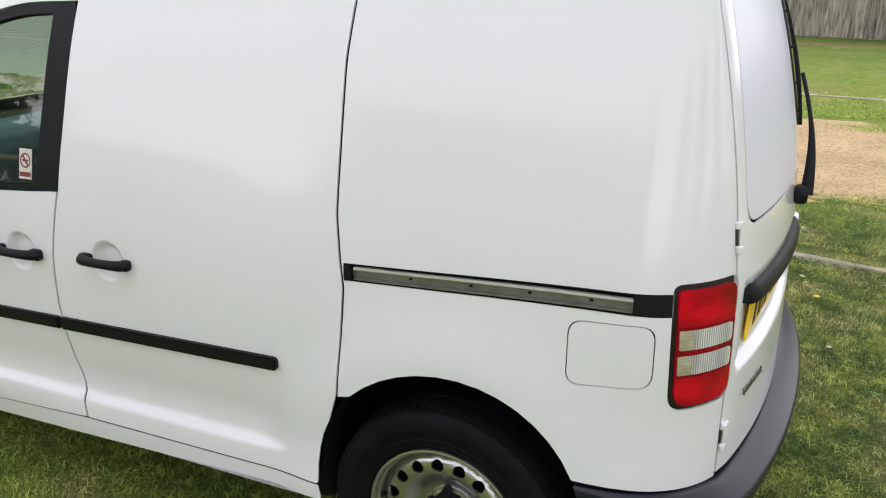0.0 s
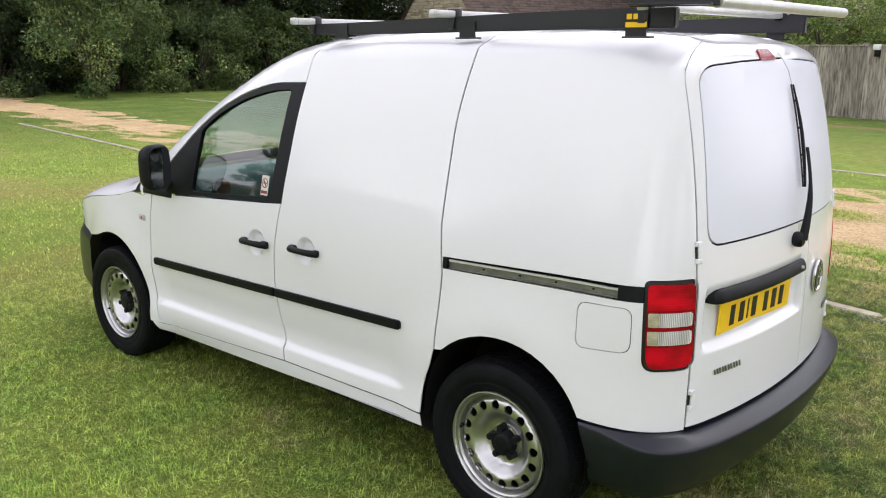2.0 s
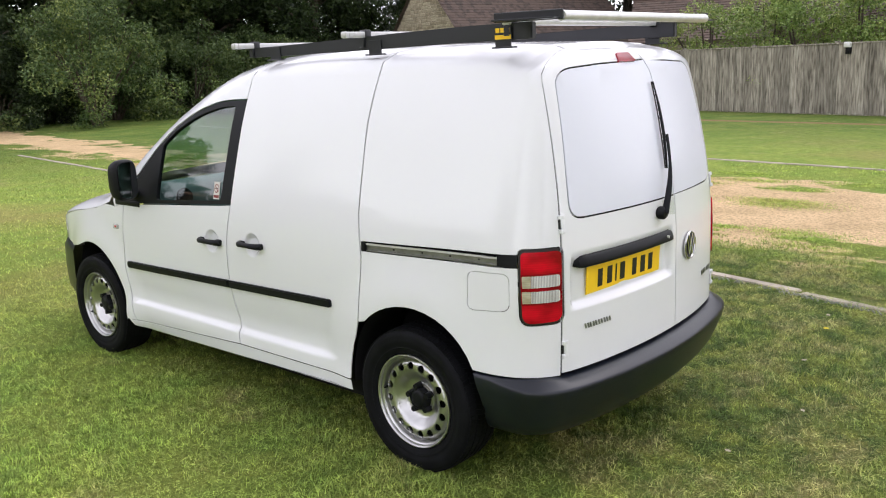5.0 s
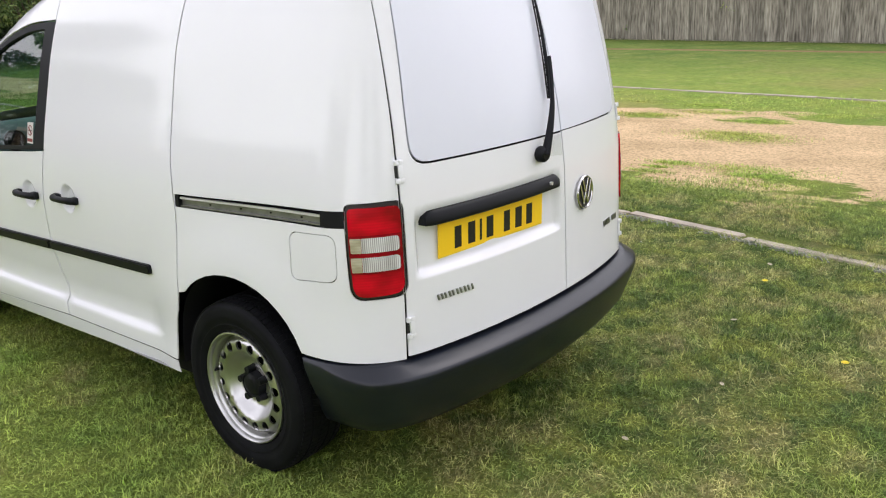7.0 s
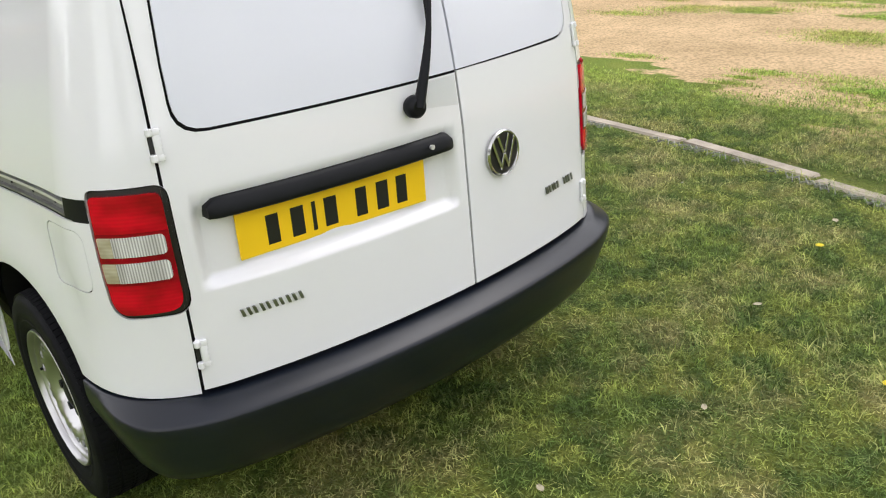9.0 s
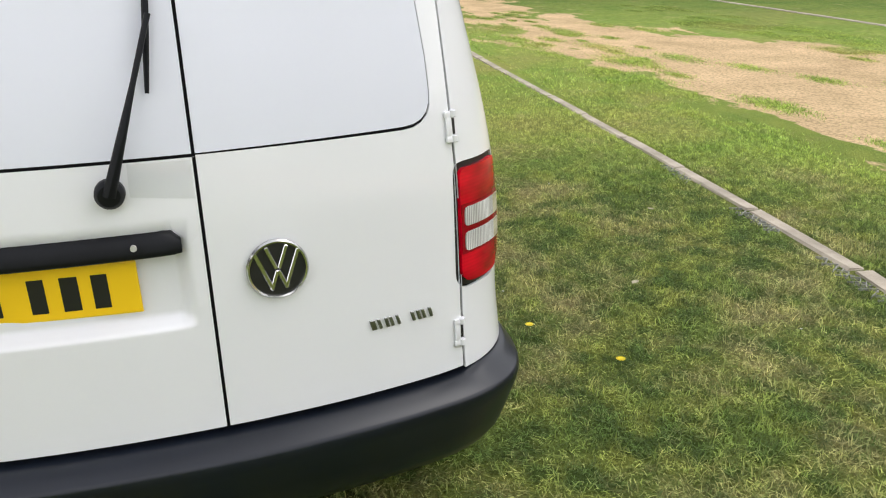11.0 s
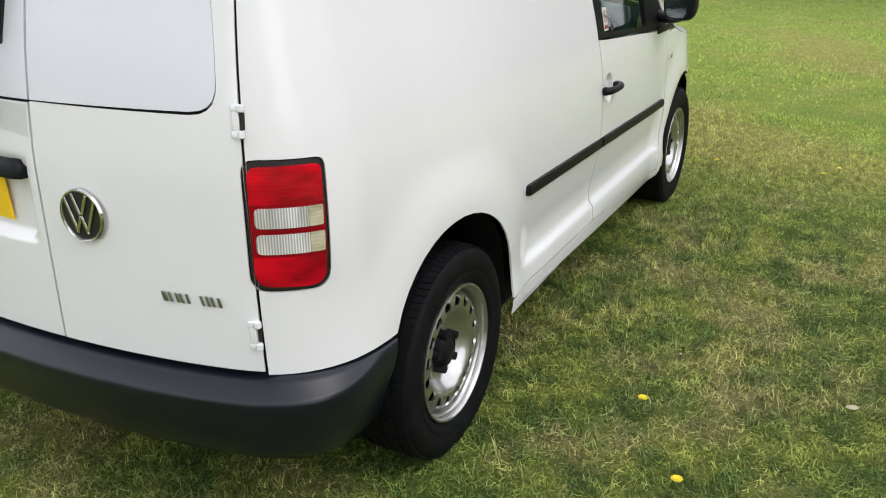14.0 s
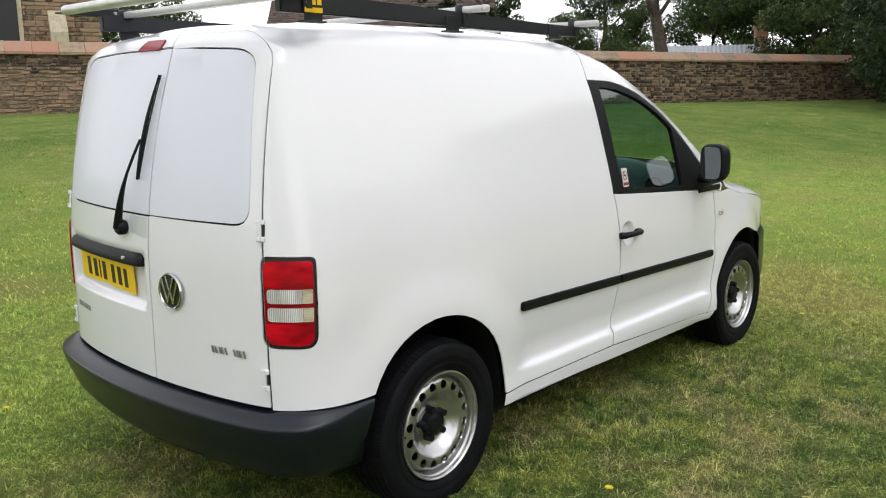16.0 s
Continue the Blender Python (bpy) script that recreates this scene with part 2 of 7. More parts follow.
def panel(name, fn, outer, holes=(), material=None, parent=None, label="", step=0.05, depth=0.006, lift=0.0, dense=(), extra=()):
    """A pressed sheet on the skin fn, cut to the loop outer with holes, its edges turned in by depth."""
    from mathutils.geometry import delaunay_2d_cdt
    loops = [resample(lp, step * 0.6) for lp in (outer, *holes)]
    pts, edges, ends = [], [], []
    for lp in loops:
        k = len(pts)
        pts += lp
        edges += [(k + i, k + (i + 1) % len(lp)) for i in range(len(lp))]
        ends.append((k, len(lp)))
    rim = list(pts)
    lo = [min(p[i] for p in loops[0]) for i in (0, 1)]
    hi = [max(p[i] for p in loops[0]) for i in (0, 1)]
    for i in range(int((hi[0] - lo[0]) / step) + 1):
        for j in range(int((hi[1] - lo[1]) / step) + 1):
            p = Vector((lo[0] + (i + 0.5) * step, lo[1] + (j + 0.5) * step))
            if inside(p, loops[0]) and not any(inside(p, h) for h in loops[1:]) and not near(p, rim, step * 0.45) and not (extra and near(p, extra, step * 0.7)):
                if not any(math.hypot(p[0] - a, p[1] - b) < r * 1.25 for a, b, r in dense):
                    pts.append(p)
    for a, b, r in dense:
        for k in range(1, 11):
            pts += [Vector((a + r * 1.15 * k / 10 * math.cos(2 * math.pi * j / 28), b + r * 1.15 * k / 10 * math.sin(2 * math.pi * j / 28))) for j in range(28)]
    pts += [Vector(p) for p in extra]
    vs, _, fs, ov, _, _ = delaunay_2d_cdt([Vector(p) for p in pts], edges, [], 0, 1e-5)
    tris = []
    for f in fs:
        c = (vs[f[0]] + vs[f[1]] + vs[f[2]]) / 3
        if inside(c, loops[0]) and not any(inside(c, h) for h in loops[1:]):
            tris.append(f)
    c = vs[tris[0][0]]
    mid = fn(c[0], c[1])
    flip = normal_at(fn, c[0], c[1]).dot(mid - Vector((1.2 if mid.x > 0 else 0.3, 0, 0.8))) < 0
    nor = [normal_at(fn, p[0], p[1], flip) for p in vs]
    ver = [fn(p[0], p[1]) + n * lift for p, n in zip(vs, nor)]
    faces = []
    for f in tris:
        a, b, d = (ver[i] for i in f)
        faces.append(f if (b - a).cross(d - a).dot(nor[f[0]]) > 0 else f[::-1])
    back_of = {}
    for i, o in enumerate(ov):
        for k in o:
            back_of[k] = i
    if depth:
        for k, n in ends:
            ring = [back_of[k + i] for i in range(n)]
            base, turns = len(ver), []
            cent = sum((ver[r] for r in ring), Vector()) / n
            hole = 1 if k == ends[0][0] else -1
            for i in range(n):
                a, b = ring[i], ring[(i + 1) % n]
                t = ver[b] - ver[a]
                side = t.cross(nor[a])
                side = side.normalized() if side.length > 1e-9 else nor[a]
                turns.append(side.dot(ver[a] - cent) * hole)
                ver += [ver[a], ver[b], ver[b] - nor[b] * depth, ver[a] - nor[a] * depth]
                nor += [side] * 4
                q = len(ver)
                faces.append((q - 4, q - 3, q - 2, q - 1))
            if sum(turns) < 0:
                nor[base:] = [-v for v in nor[base:]]
            for i in range(len(faces) - n, len(faces)):
                q = faces[i]
                if (ver[q[1]] - ver[q[0]]).cross(ver[q[3]] - ver[q[0]]).dot(nor[q[0]]) < 0:
                    faces[i] = q[::-1]
    return mesh_object(name, ver, faces, material, parent, label, normals=nor)


def rounded(loop, r, n=5):
    """A polygon with its corners rounded; r one radius or one for each corner."""
    out = []
    m = len(loop)
    for i in range(m):
        p, a, b = Vector(loop[i]), Vector(loop[i - 1]), Vector(loop[(i + 1) % m])
        rr = r[i] if isinstance(r, (list, tuple)) else r
        rr = min(rr, (a - p).length * 0.48, (b - p).length * 0.48)
        if rr < 1e-4:
            out.append(tuple(p))
            continue
        u, w = p + (a - p).normalized() * rr, p + (b - p).normalized() * rr
        for k in range(n + 1):
            t = k / n
            out.append(tuple(u.lerp(p, t).lerp(p.lerp(w, t), t)))
    return out


def arc_cut(cx, z0, a0, a1, n=22, r=ARCH_R, cz=ARCH_Z):
    return [(cx + r * math.cos(radians(a0 + (a1 - a0) * i / n)), cz + r * math.sin(radians(a0 + (a1 - a0) * i / n))) for i in range(n + 1)]


# ---- the van ----
def vz(z, x=0.0):
    """The skin's v at a height z."""
    ze, h = knots(EDGE, x), knots(RISE, x)
    if z <= ze:
        return z
    return ze + h * math.asin(min(1.0, (z - ze) / h)) / (math.pi / 2)


def on_skin(loop):
    return [(x, vz(z, x)) for x, z in loop]


def glass_material(name, tint, rough=0.0, clear=0.85):
    m = bpy.data.materials.new(name)
    m.use_nodes = True
    nt = m.node_tree
    nt.nodes.clear()
    out = nt.nodes.new("ShaderNodeOutputMaterial")
    t = nt.nodes.new("ShaderNodeBsdfTransparent")
    t.inputs["Color"].default_value = (*tint, 1)
    g = nt.nodes.new("ShaderNodeBsdfGlossy")
    g.inputs["Roughness"].default_value = rough
    lw = nt.nodes.new("ShaderNodeLayerWeight")
    lw.inputs["Blend"].default_value = 0.5
    pw = nt.nodes.new("ShaderNodeMath")
    pw.operation = "POWER"
    pw.inputs[1].default_value = 4.0
    nt.links.new(lw.outputs["Facing"], pw.inputs[0])
    f = nt.nodes.new("ShaderNodeMath")
    f.operation = "MULTIPLY_ADD"
    f.inputs[1].default_value, f.inputs[2].default_value = 0.75, 0.10
    nt.links.new(pw.outputs[0], f.inputs[0])
    mix = nt.nodes.new("ShaderNodeMixShader")
    nt.links.new(f.outputs[0], mix.inputs[0])
    nt.links.new(t.outputs[0], mix.inputs[1])
    nt.links.new(g.outputs[0], mix.inputs[2])
    nt.links.new(mix.outputs[0], out.inputs[0])
    return m


GLASS = glass_material("tinted_glass", (0.56, 0.71, 0.65))


def lens_material(name, color, dark, rib, rough=0.10, zone=9.0, across=False):
    """Moulded plastic: soft darker zones of the reflector behind it, and fine ribs."""
    m = mat(name, color, rough, coat=0.35, spec=0.12)
    nt = m.node_tree
    L, N = nt.links.new, nt.nodes.new
    b = nt.nodes["Principled BSDF"]
    co = N("ShaderNodeTexCoord")
    mp = N("ShaderNodeMapping")
    mp.inputs["Scale"].default_value = (1.0, 1.0, 2.2) if not across else (2.6, 2.6, 0.6)
    L(co.outputs["Object"], mp.inputs["Vector"])
    n = N("ShaderNodeTexNoise")
    n.inputs["Scale"].default_value, n.inputs["Detail"].default_value = zone, 2.5
    L(mp.outputs[0], n.inputs["Vector"])
    r = N("ShaderNodeValToRGB")
    e = r.color_ramp.elements
    e[0].position, e[0].color = 0.36, (*dark, 1)
    e[1].position, e[1].color = 0.60, (*color, 1)
    L(n.outputs["Fac"], r.inputs["Fac"])
    sep = N("ShaderNodeSeparateXYZ")
    L(co.outputs["Object"], sep.inputs[0])
    if across:
        axis = N("ShaderNodeMath")
        axis.operation = "ADD"
        ab = N("ShaderNodeMath")
        ab.operation = "ABSOLUTE"
        L(sep.outputs["Y"], ab.inputs[0])
        L(sep.outputs["X"], axis.inputs[0])
        L(ab.outputs[0], axis.inputs[1])
        run = axis.outputs[0]
    else:
        run = sep.outputs["Z"]
    mu = N("ShaderNodeMath")
    mu.operation = "MULTIPLY"
    mu.inputs[1].default_value = 6.2832 / rib
    L(run, mu.inputs[0])
    si = N("ShaderNodeMath")
    si.operation = "SINE"
    L(mu.outputs[0], si.inputs[0])
    # the ribs' light and dark are put into the colour as well
    sc = N("ShaderNodeMapRange")
    sc.inputs["From Min"].default_value, sc.inputs["To Min"].default_value = -1.0, 0.48 if across else 0.965
    sc.inputs["To Max"].default_value = 1.07
    L(si.outputs[0], sc.inputs["Value"])
    mx = N("ShaderNodeMix")
    mx.data_type, mx.blend_type = "RGBA", "MULTIPLY"
    mx.inputs["Factor"].default_value = 1.0
    L(r.outputs["Color"], mx.inputs["A"])
    L(sc.outputs[0], mx.inputs["B"])
    L(mx.outputs["Result"], b.inputs["Base Color"])
    k = N("ShaderNodeBump")
    k.inputs["Strength"].default_value, k.inputs["Distance"].default_value = 0.05, 0.002
    L(si.outputs[0], k.inputs["Height"])
    L(k.outputs["Normal"], b.inputs["Normal"])
    return m


RED = lens_material("red_lens", (0.60, 0.001, 0.015), (0.24, 0.0008, 0.006), 0.0085, zone=7.0)
DEEPRED = lens_material("deep_red_lens", (0.27, 0.001, 0.009), (0.18, 0.0008, 0.006), 0.0085)
BRAKERED = lens_material("brake_lens", (0.30, 0.022, 0.034), (0.24, 0.016, 0.026), 0.0085, rough=0.25)
CLEAR = lens_material("clear_lens", (0.76, 0.76, 0.74), (0.50, 0.49, 0.46), 0.0085, zone=9.0, across=True)
BEIGE = lens_material("beige_lens", (0.50, 0.47, 0.34), (0.34, 0.31, 0.20), 0.0085, zone=16.0)

van = tagged(new("panel_van"), "clean white panel van with dark grey bumpers parked on grass", "van")
G = 0.0035          # half a shut line

SEAM_DOOR = [(1.160, 1.565), (1.200, 1.052), (1.236, 0.86), (1.243, 0.71), (1.232, 0.52), (1.200, 0.34)]
SEAM_FRONT = [(2.240, 0.985), (2.272, 0.80), (2.285, 0.61), (2.262, 0.42), (2.225, 0.29)]
SEAM_SLIDE = [(0.268, 1.735), (0.280, 1.60), (0.288, 1.45), (0.283, 1.09), (0.262, 0.91), (0.272, 0.76), (0.284, 0.62)]
WINDOW_TOP = [(1.162, 1.562), (1.33, 1.556), (1.50, 1.524), (1.717, 1.442), (1.886, 1.330), (2.012, 1.222), (2.262, 0.988)]


def window_top(x0, x1, d, n=22):
    """The window's curved upper edge from x0 to x1, moved by d."""
    return [(x0 + (x1 - x0) * i / n, knots(WINDOW_TOP, x0 + (x1 - x0) * i / n) + d) for i in range(n + 1)]


WINDOW = [(2.262, 0.986), (1.200, 1.058)] + window_top(1.162, 2.255, 0.0)
CREASE = [(1.160, 1.565), (1.145, 1.72)]
TOPF = 0.80
SILL_TOP = 0.325


def offset_x(line, d):
    return [(x + d, z) for x, z in line]


def strip_seam(fn, line, width=0.03, lift=-0.012):
    """A dark channel behind a shut line."""
    pts = resample([(x, vz(z, max(x, -0.8))) for x, z in line], 0.03, closed=False)
    ver, faces = [], []
    for i, p in enumerate(pts):
        q0, q1 = pts[max(i - 1, 0)], pts[min(i + 1, len(pts) - 1)]
        d = (q1 - q0).normalized()
        sd = Vector((-d.y, d.x)) * width / 2
        n = normal_at(fn, p[0], p[1])
        m = fn(p[0], p[1])
        if n.dot(m - Vector((0.8, 0, 0.8))) < 0:
            n = -n
        ver += [fn(*(p + sd)) + n * lift, fn(*(p - sd)) + n * lift]
    for i in range(len(pts) - 1):
        faces.append((2 * i, 2 * i + 1, 2 * i + 3, 2 * i + 2))
    return ver, faces


def seams(name, fn, lines, parent, width=0.03):
    ver, faces = [], []
    for ln in lines:
        v, f = strip_seam(fn, ln, width)
        k = len(ver)
        ver += v
        faces += [tuple(i + k for i in t) for t in f]
    return mesh_object(name, ver, faces, GAP, parent)


# Lamp, flap and rail outlines in (s, z)
LAMP = rounded([(-0.515, 1.010), (-0.694, 1.012), (-0.694, 0.718), (-0.521, 0.716)], [0.022, 0.03, 0.042, 0.042])
FLAP = rounded([(-0.297, 0.910), (-0.480, 0.917), (-0.480, 0.773), (-0.297, 0.757)], 0.035)
REAR_SEAM_S = -0.679
TURN = 0.075
SEAM_TURN = [(0.10, 0.0), (0.28, 0.003), (0.42, 0.010), (0.55, 0.024), (0.68, 0.045), (0.80, TURN)]   # the shut line runs forward on the roof's corner
BUMP_TOP = 0.508
RAIL_SLOT = [(0.262, 0.975), (-0.515, 0.992), (-0.515, 0.940), (0.262, 0.930)]


def door_window(side, fn):
    frame_loop = rounded(WINDOW, [0.0, 0.02, 0.03] + [0] * (len(WINDOW) - 3))
    inner = [(1.888, 1.030), (1.286, 1.070)] + window_top(1.246, 1.862, -0.026)
    inner = rounded(inner, [0.02, 0.02, 0.03] + [0] * (len(inner) - 4) + [0.03])
    w = panel("door_window", fn, on_skin(frame_loop), [on_skin(inner)], TRIM, van, "black-framed front door window", step=0.05, depth=0.02, lift=-0.003)
    g = panel("glass", fn, on_skin(inner), (), GLASS, w, "green-tinted glass", step=0.05, depth=0.0, lift=-0.014)
    g.visible_shadow = False
    return w


def turn_v(s, f):
    """The skin's v at the fraction f of the roof's turn."""
    x = max(s, -0.8)
    return knots(EDGE, x) + knots(RISE, x) * f


def rear_turn(d):
    """The shut line at the back's upper corner, from the roof downwards."""
    return [(REAR_SEAM_S - 0.020 + k + d, turn_v(REAR_SEAM_S - 0.020 + k, f)) for f, k in SEAM_TURN[-2::-1]]


DISHES = {"left": ((1.365, 0.859), (1.025, 0.874)), "right": ((1.312, 0.856),)}


def dished(side):
    """The skin with a shallow round hollow behind each handle."""
    def fn(s, v):
        p = skin(s, v)
        for a, b in DISHES[side]:
            r = math.hypot(s - a, v - b)
            if r < 0.066:
                p.y -= 0.020 * smooth01((0.062 - r) / 0.030)
        return p
    return fn if side == "left" else right(fn)


# finer rows where the ledge runs along the doors' foot
LEDGE = [(0.44 + 0.045 * i, z) for i in range(42) for z in (0.376, 0.386, 0.394, 0.402, 0.410, 0.418, 0.426, 0.436, 0.450)]


# and round the rear corners
CORNER = [(-0.405 - 0.0165 * i, 0.56 + 0.052 * k) for i in range(17) for k in range(22)]


def on_ledge(x0, x1):
    return [p for p in LEDGE if x0 + 0.01 < p[0] < x1 - 0.01]


def flank_parts(side):
    """Sheet panels of one side: fender, door, sill, pillar and load side."""
    fn = dished(side)
    spots = [(a, b, 0.062) for a, b in DISHES[side]]
    fdoor = offset_x(SEAM_FRONT, -G)
    rdoor = offset_x(SEAM_DOOR[1:], G)
    door = panel("front_door", fn, on_skin(fdoor[::-1] + [(2.2, 0.982)] + [(1.3, 1.043)] + rdoor[0:1] + rdoor[1:]), (), PAINT, van, "white front door", dense=spots[:1], extra=on_ledge(1.225, 2.245))
    # fender with its arch
    arch = arc_cut(BASE, 0.3, 190, 62, r=ARCHES[1][1], cz=ARCHES[1][2])
    fender = [(x + G, z) for x, z in SEAM_FRONT[::-1]] + [(2.264, 0.984), (2.34, 0.957)] + [(x, knots(EDGE, x)) for x in (2.45, 2.6, 2.8, 3.0, 3.2, 3.35, 3.46)]
    fender += [(3.47, 0.60), (3.2, 0.615), (3.02, 0.645), (2.93, 0.66)] + arch[::-1][2:]
    fender = [p for p in fender if p[1] > 0.285]
    panel("front_wing", fn, fender, (), PAINT, van, "white front wing")
    door_window(side, fn)
    # strip over the door window up to the screen and roof
    top = [(x, knots(EDGE, x) + knots(RISE, x) * f) for x, f in ((1.162, TOPF), (1.35, 0.74), (1.6, 0.62), (1.9, 0.54), (2.15, 0.52), (2.40, 0.5))]
    low = [(x, vz(z, x)) for x, z in [(2.345, 0.958), (2.268, 0.992)] + window_top(1.162, 2.255, 0.006)[::-1]]
    panel("roof_pillar", fn, top + low, (), PAINT, van, "white windscreen pillar", step=0.04)
    # sill
    sill = [(0.351, 0.289), (1.26, 0.266), (2.262, 0.248), (2.30, 0.286), (2.225, 0.286), (1.20, 0.334), (0.358, 0.334)]
    panel("sill", fn, sill, (), PAINT, van, "white sill", depth=0.003)
    top_v = [(x, knots(EDGE, x) + knots(RISE, x) * TOPF) for x in (0.268, 0.6, 0.9, 1.156)]
    rear_arch = arc_cut(0.0, 0.3, -3.5, 180)
    if side == "left":
        slide = on_skin(offset_x(SEAM_SLIDE, G))
        slide[0] = (0.268 + G, top_v[0][1])
        a = [p for p in rear_arch if p[0] > SEAM_SLIDE[-1][0] + G]
        lp = slide + a[::-1] + [(0.362, 0.34), (1.194, 0.34)] + [(x - G, z) for x, z in on_skin(SEAM_DOOR)[::-1]][1:] + [(1.156, top_v[-1][1])] + top_v[1:-1][::-1]
        slide_door = panel("sliding_door", fn, lp, (), PAINT, van, "white sliding side door", dense=spots[1:], extra=on_ledge(0.43, 1.205))
        seam = on_skin(offset_x(SEAM_SLIDE, -G))
        seam[0] = (0.268 - G, top_v[0][1])
        a = [p for p in rear_arch if p[0] < SEAM_SLIDE[-1][0] - G and p[1] > BUMP_TOP]
        tail_top = [(s, knots(EDGE, max(s, -0.8)) + knots(RISE, max(s, -0.8)) * TOPF) for s in (0.1, -0.1, -0.3, -0.4, REAR_SEAM_S + TURN + G)] + rear_turn(G)
        rim = [(REAR_SEAM_S + G, BUMP_TOP)]
        quarter = seam[::-1] + tail_top + rim + a[::-1]
        holes = [LAMP_HOLE, FLAP_HOLE, on_skin(RAIL_SLOT)]
        panel("rear_quarter", fn, quarter, holes, PAINT, van, "white rear quarter", extra=CORNER)
        panel("fuel_flap", fn, FLAP, (), PAINT, van, "white fuel flap", step=0.04, lift=-0.001)
        return door, slide_door
    a = [p for p in rear_arch if p[1] > BUMP_TOP or p[0] > 0]
    tail_top = [(s, knots(EDGE, max(s, -0.8)) + knots(RISE, max(s, -0.8)) * TOPF) for s in (1.156, 0.9, 0.6, 0.27, 0.1, -0.1, -0.3, -0.4, REAR_SEAM_S + TURN + G)] + rear_turn(G)
    lp = [(x - G, z) for x, z in on_skin(SEAM_DOOR)[::-1]][1:] + tail_top + [(REAR_SEAM_S + G, BUMP_TOP)] + a[::-1] + [(0.362, 0.34), (1.194, 0.34)]
    panel("load_side", fn, lp, [LAMP_HOLE], PAINT, van, "plain white load side", extra=on_ledge(0.43, 1.205) + CORNER)
    return door, None


def grown(loop, d):
    c = Vector((sum(p[0] for p in loop) / len(loop), sum(p[1] for p in loop) / len(loop)))
    hx = max(p[0] for p in loop) - c.x
    hz = max(p[1] for p in loop) - c.y
    return [(c.x + (p[0] - c.x) * (1 + d / hx), c.y + (p[1] - c.y) * (1 + d / hz)) for p in loop]


LAMP_HOLE, FLAP_HOLE = grown(LAMP, 0.003), grown(FLAP, 0.0025)
door_left, slide_left = flank_parts("left")
door_right, _ = flank_parts("right")

for fn, lines in ((skin, [SEAM_DOOR, SEAM_FRONT, SEAM_SLIDE, [(0.40, 0.337), (1.2, 0.337), (2.225, 0.288)], [(1.17, 1.53), (1.145, 1.72)]]),
                  (right(skin), [SEAM_DOOR, SEAM_FRONT, [(0.40, 0.337), (1.2, 0.337), (2.225, 0.288)], [(1.17, 1.53), (1.145, 1.72)]])):
    seams("shut_line", fn, lines, van)


def top_sheet(name, x0, x1, f0, f1, material, label, rear=False, n=16):
    """A sheet right across the top, from the fraction f0 of the roof's turn at x0 to f1 at x1."""
    rows = []
    fr = 9
    for i in range(n + 1):
        x = x0 + (x1 - x0) * i / n
        f = f0 + (f1 - f0) * i / n
        ze, h = knots(EDGE, x), knots(RISE, x)
        band = [skin(x, ze + h * (f + (1 - f) * k / fr)) for k in range(fr + 1)]
        q = band[-1]
        plate = [Vector((q.x, q.y * (1 - 2 * k / 8), q.z + 0.008 * (1 - (1 - 2 * k / 8) ** 2))) for k in range(1, 8)]
        rows.append(band + plate + [Vector((p.x, -p.y, p.z)) for p in band[::-1]])
    ver = [p for r in rows for p in r]
    m = len(rows[0])
    faces = [(i * m + k, (i + 1) * m + k, (i + 1) * m + k + 1, i * m + k + 1) for i in range(n) for k in range(m - 1)]
    if rear:
        ns = 34
        ss = [S0 + (S0 - LC - YB - S0) * i / ns for i in range(ns + 1)]
        half = []
        for s in ss:
            ze, h = knots(EDGE, max(s, -0.8)), knots(RISE, max(s, -0.8))
            band = [skin(s, ze + h * (f0 + (1 - f0) * k / fr)) for k in range(fr + 1)]
            q = band[-1]
            z0 = skin(S0, knots(EDGE, S0) + knots(RISE, S0)).z
            for k in range(1, 5):
                t = k / 4
                yq = wall(S0, knots(EDGE, S0)).y * INNER
                band.append(Vector((q.x + (S0 - q.x) * t, q.y, q.z + (z0 - q.z) * t + 0.008 * t * (1 - (q.y / yq) ** 2))))
            half.append(band)
        for sg in (1, -1):
            base = len(ver)
            m2 = len(half[0])
            ver += [Vector((p.x, p.y * sg, p.z)) for b in half for p in b]
            for i in range(ns):
                for k in range(m2 - 1):
                    f = (base + i * m2 + k, base + (i + 1) * m2 + k, base + (i + 1) * m2 + k + 1, base + i * m2 + k + 1)
                    faces.append(f)
    ob = mesh_object(name, ver, faces, material, van, label)
    bm = bmesh.new()
    bm.from_mesh(ob.data)
    bmesh.ops.remove_doubles(bm, verts=bm.verts, dist=0.0004)
    # pressed sheet runs on without a break where the two sheets of points meet
    inner = [v for v in bm.verts if not v.is_boundary]
    for _ in range(60 if rear else 0):
        bmesh.ops.smooth_vert(bm, verts=inner, factor=0.5, use_axis_x=True, use_axis_y=True, use_axis_z=True)
    bmesh.ops.recalc_face_normals(bm, faces=bm.faces)
    if sum(f.normal.z for f in bm.faces) < 0:
        bmesh.ops.reverse_faces(bm, faces=bm.faces)
    bm.to_mesh(ob.data)
    bm.free()
    ob.data.polygons.foreach_set("use_smooth", [True] * len(ob.data.polygons))
    return ob


top_sheet("roof", 1.40, S0, TOPF + 0.01, TOPF + 0.01, PAINT, "white roof", rear=True, n=24)
screen = top_sheet("windscreen", 1.41, 2.40, 0.70, 0.52, GLASS, "tinted windscreen", n=14)
screen.visible_shadow = False
top_sheet("bonnet", 2.41, 3.47, 0.02, 0.02, PAINT, "white bonnet", n=16)


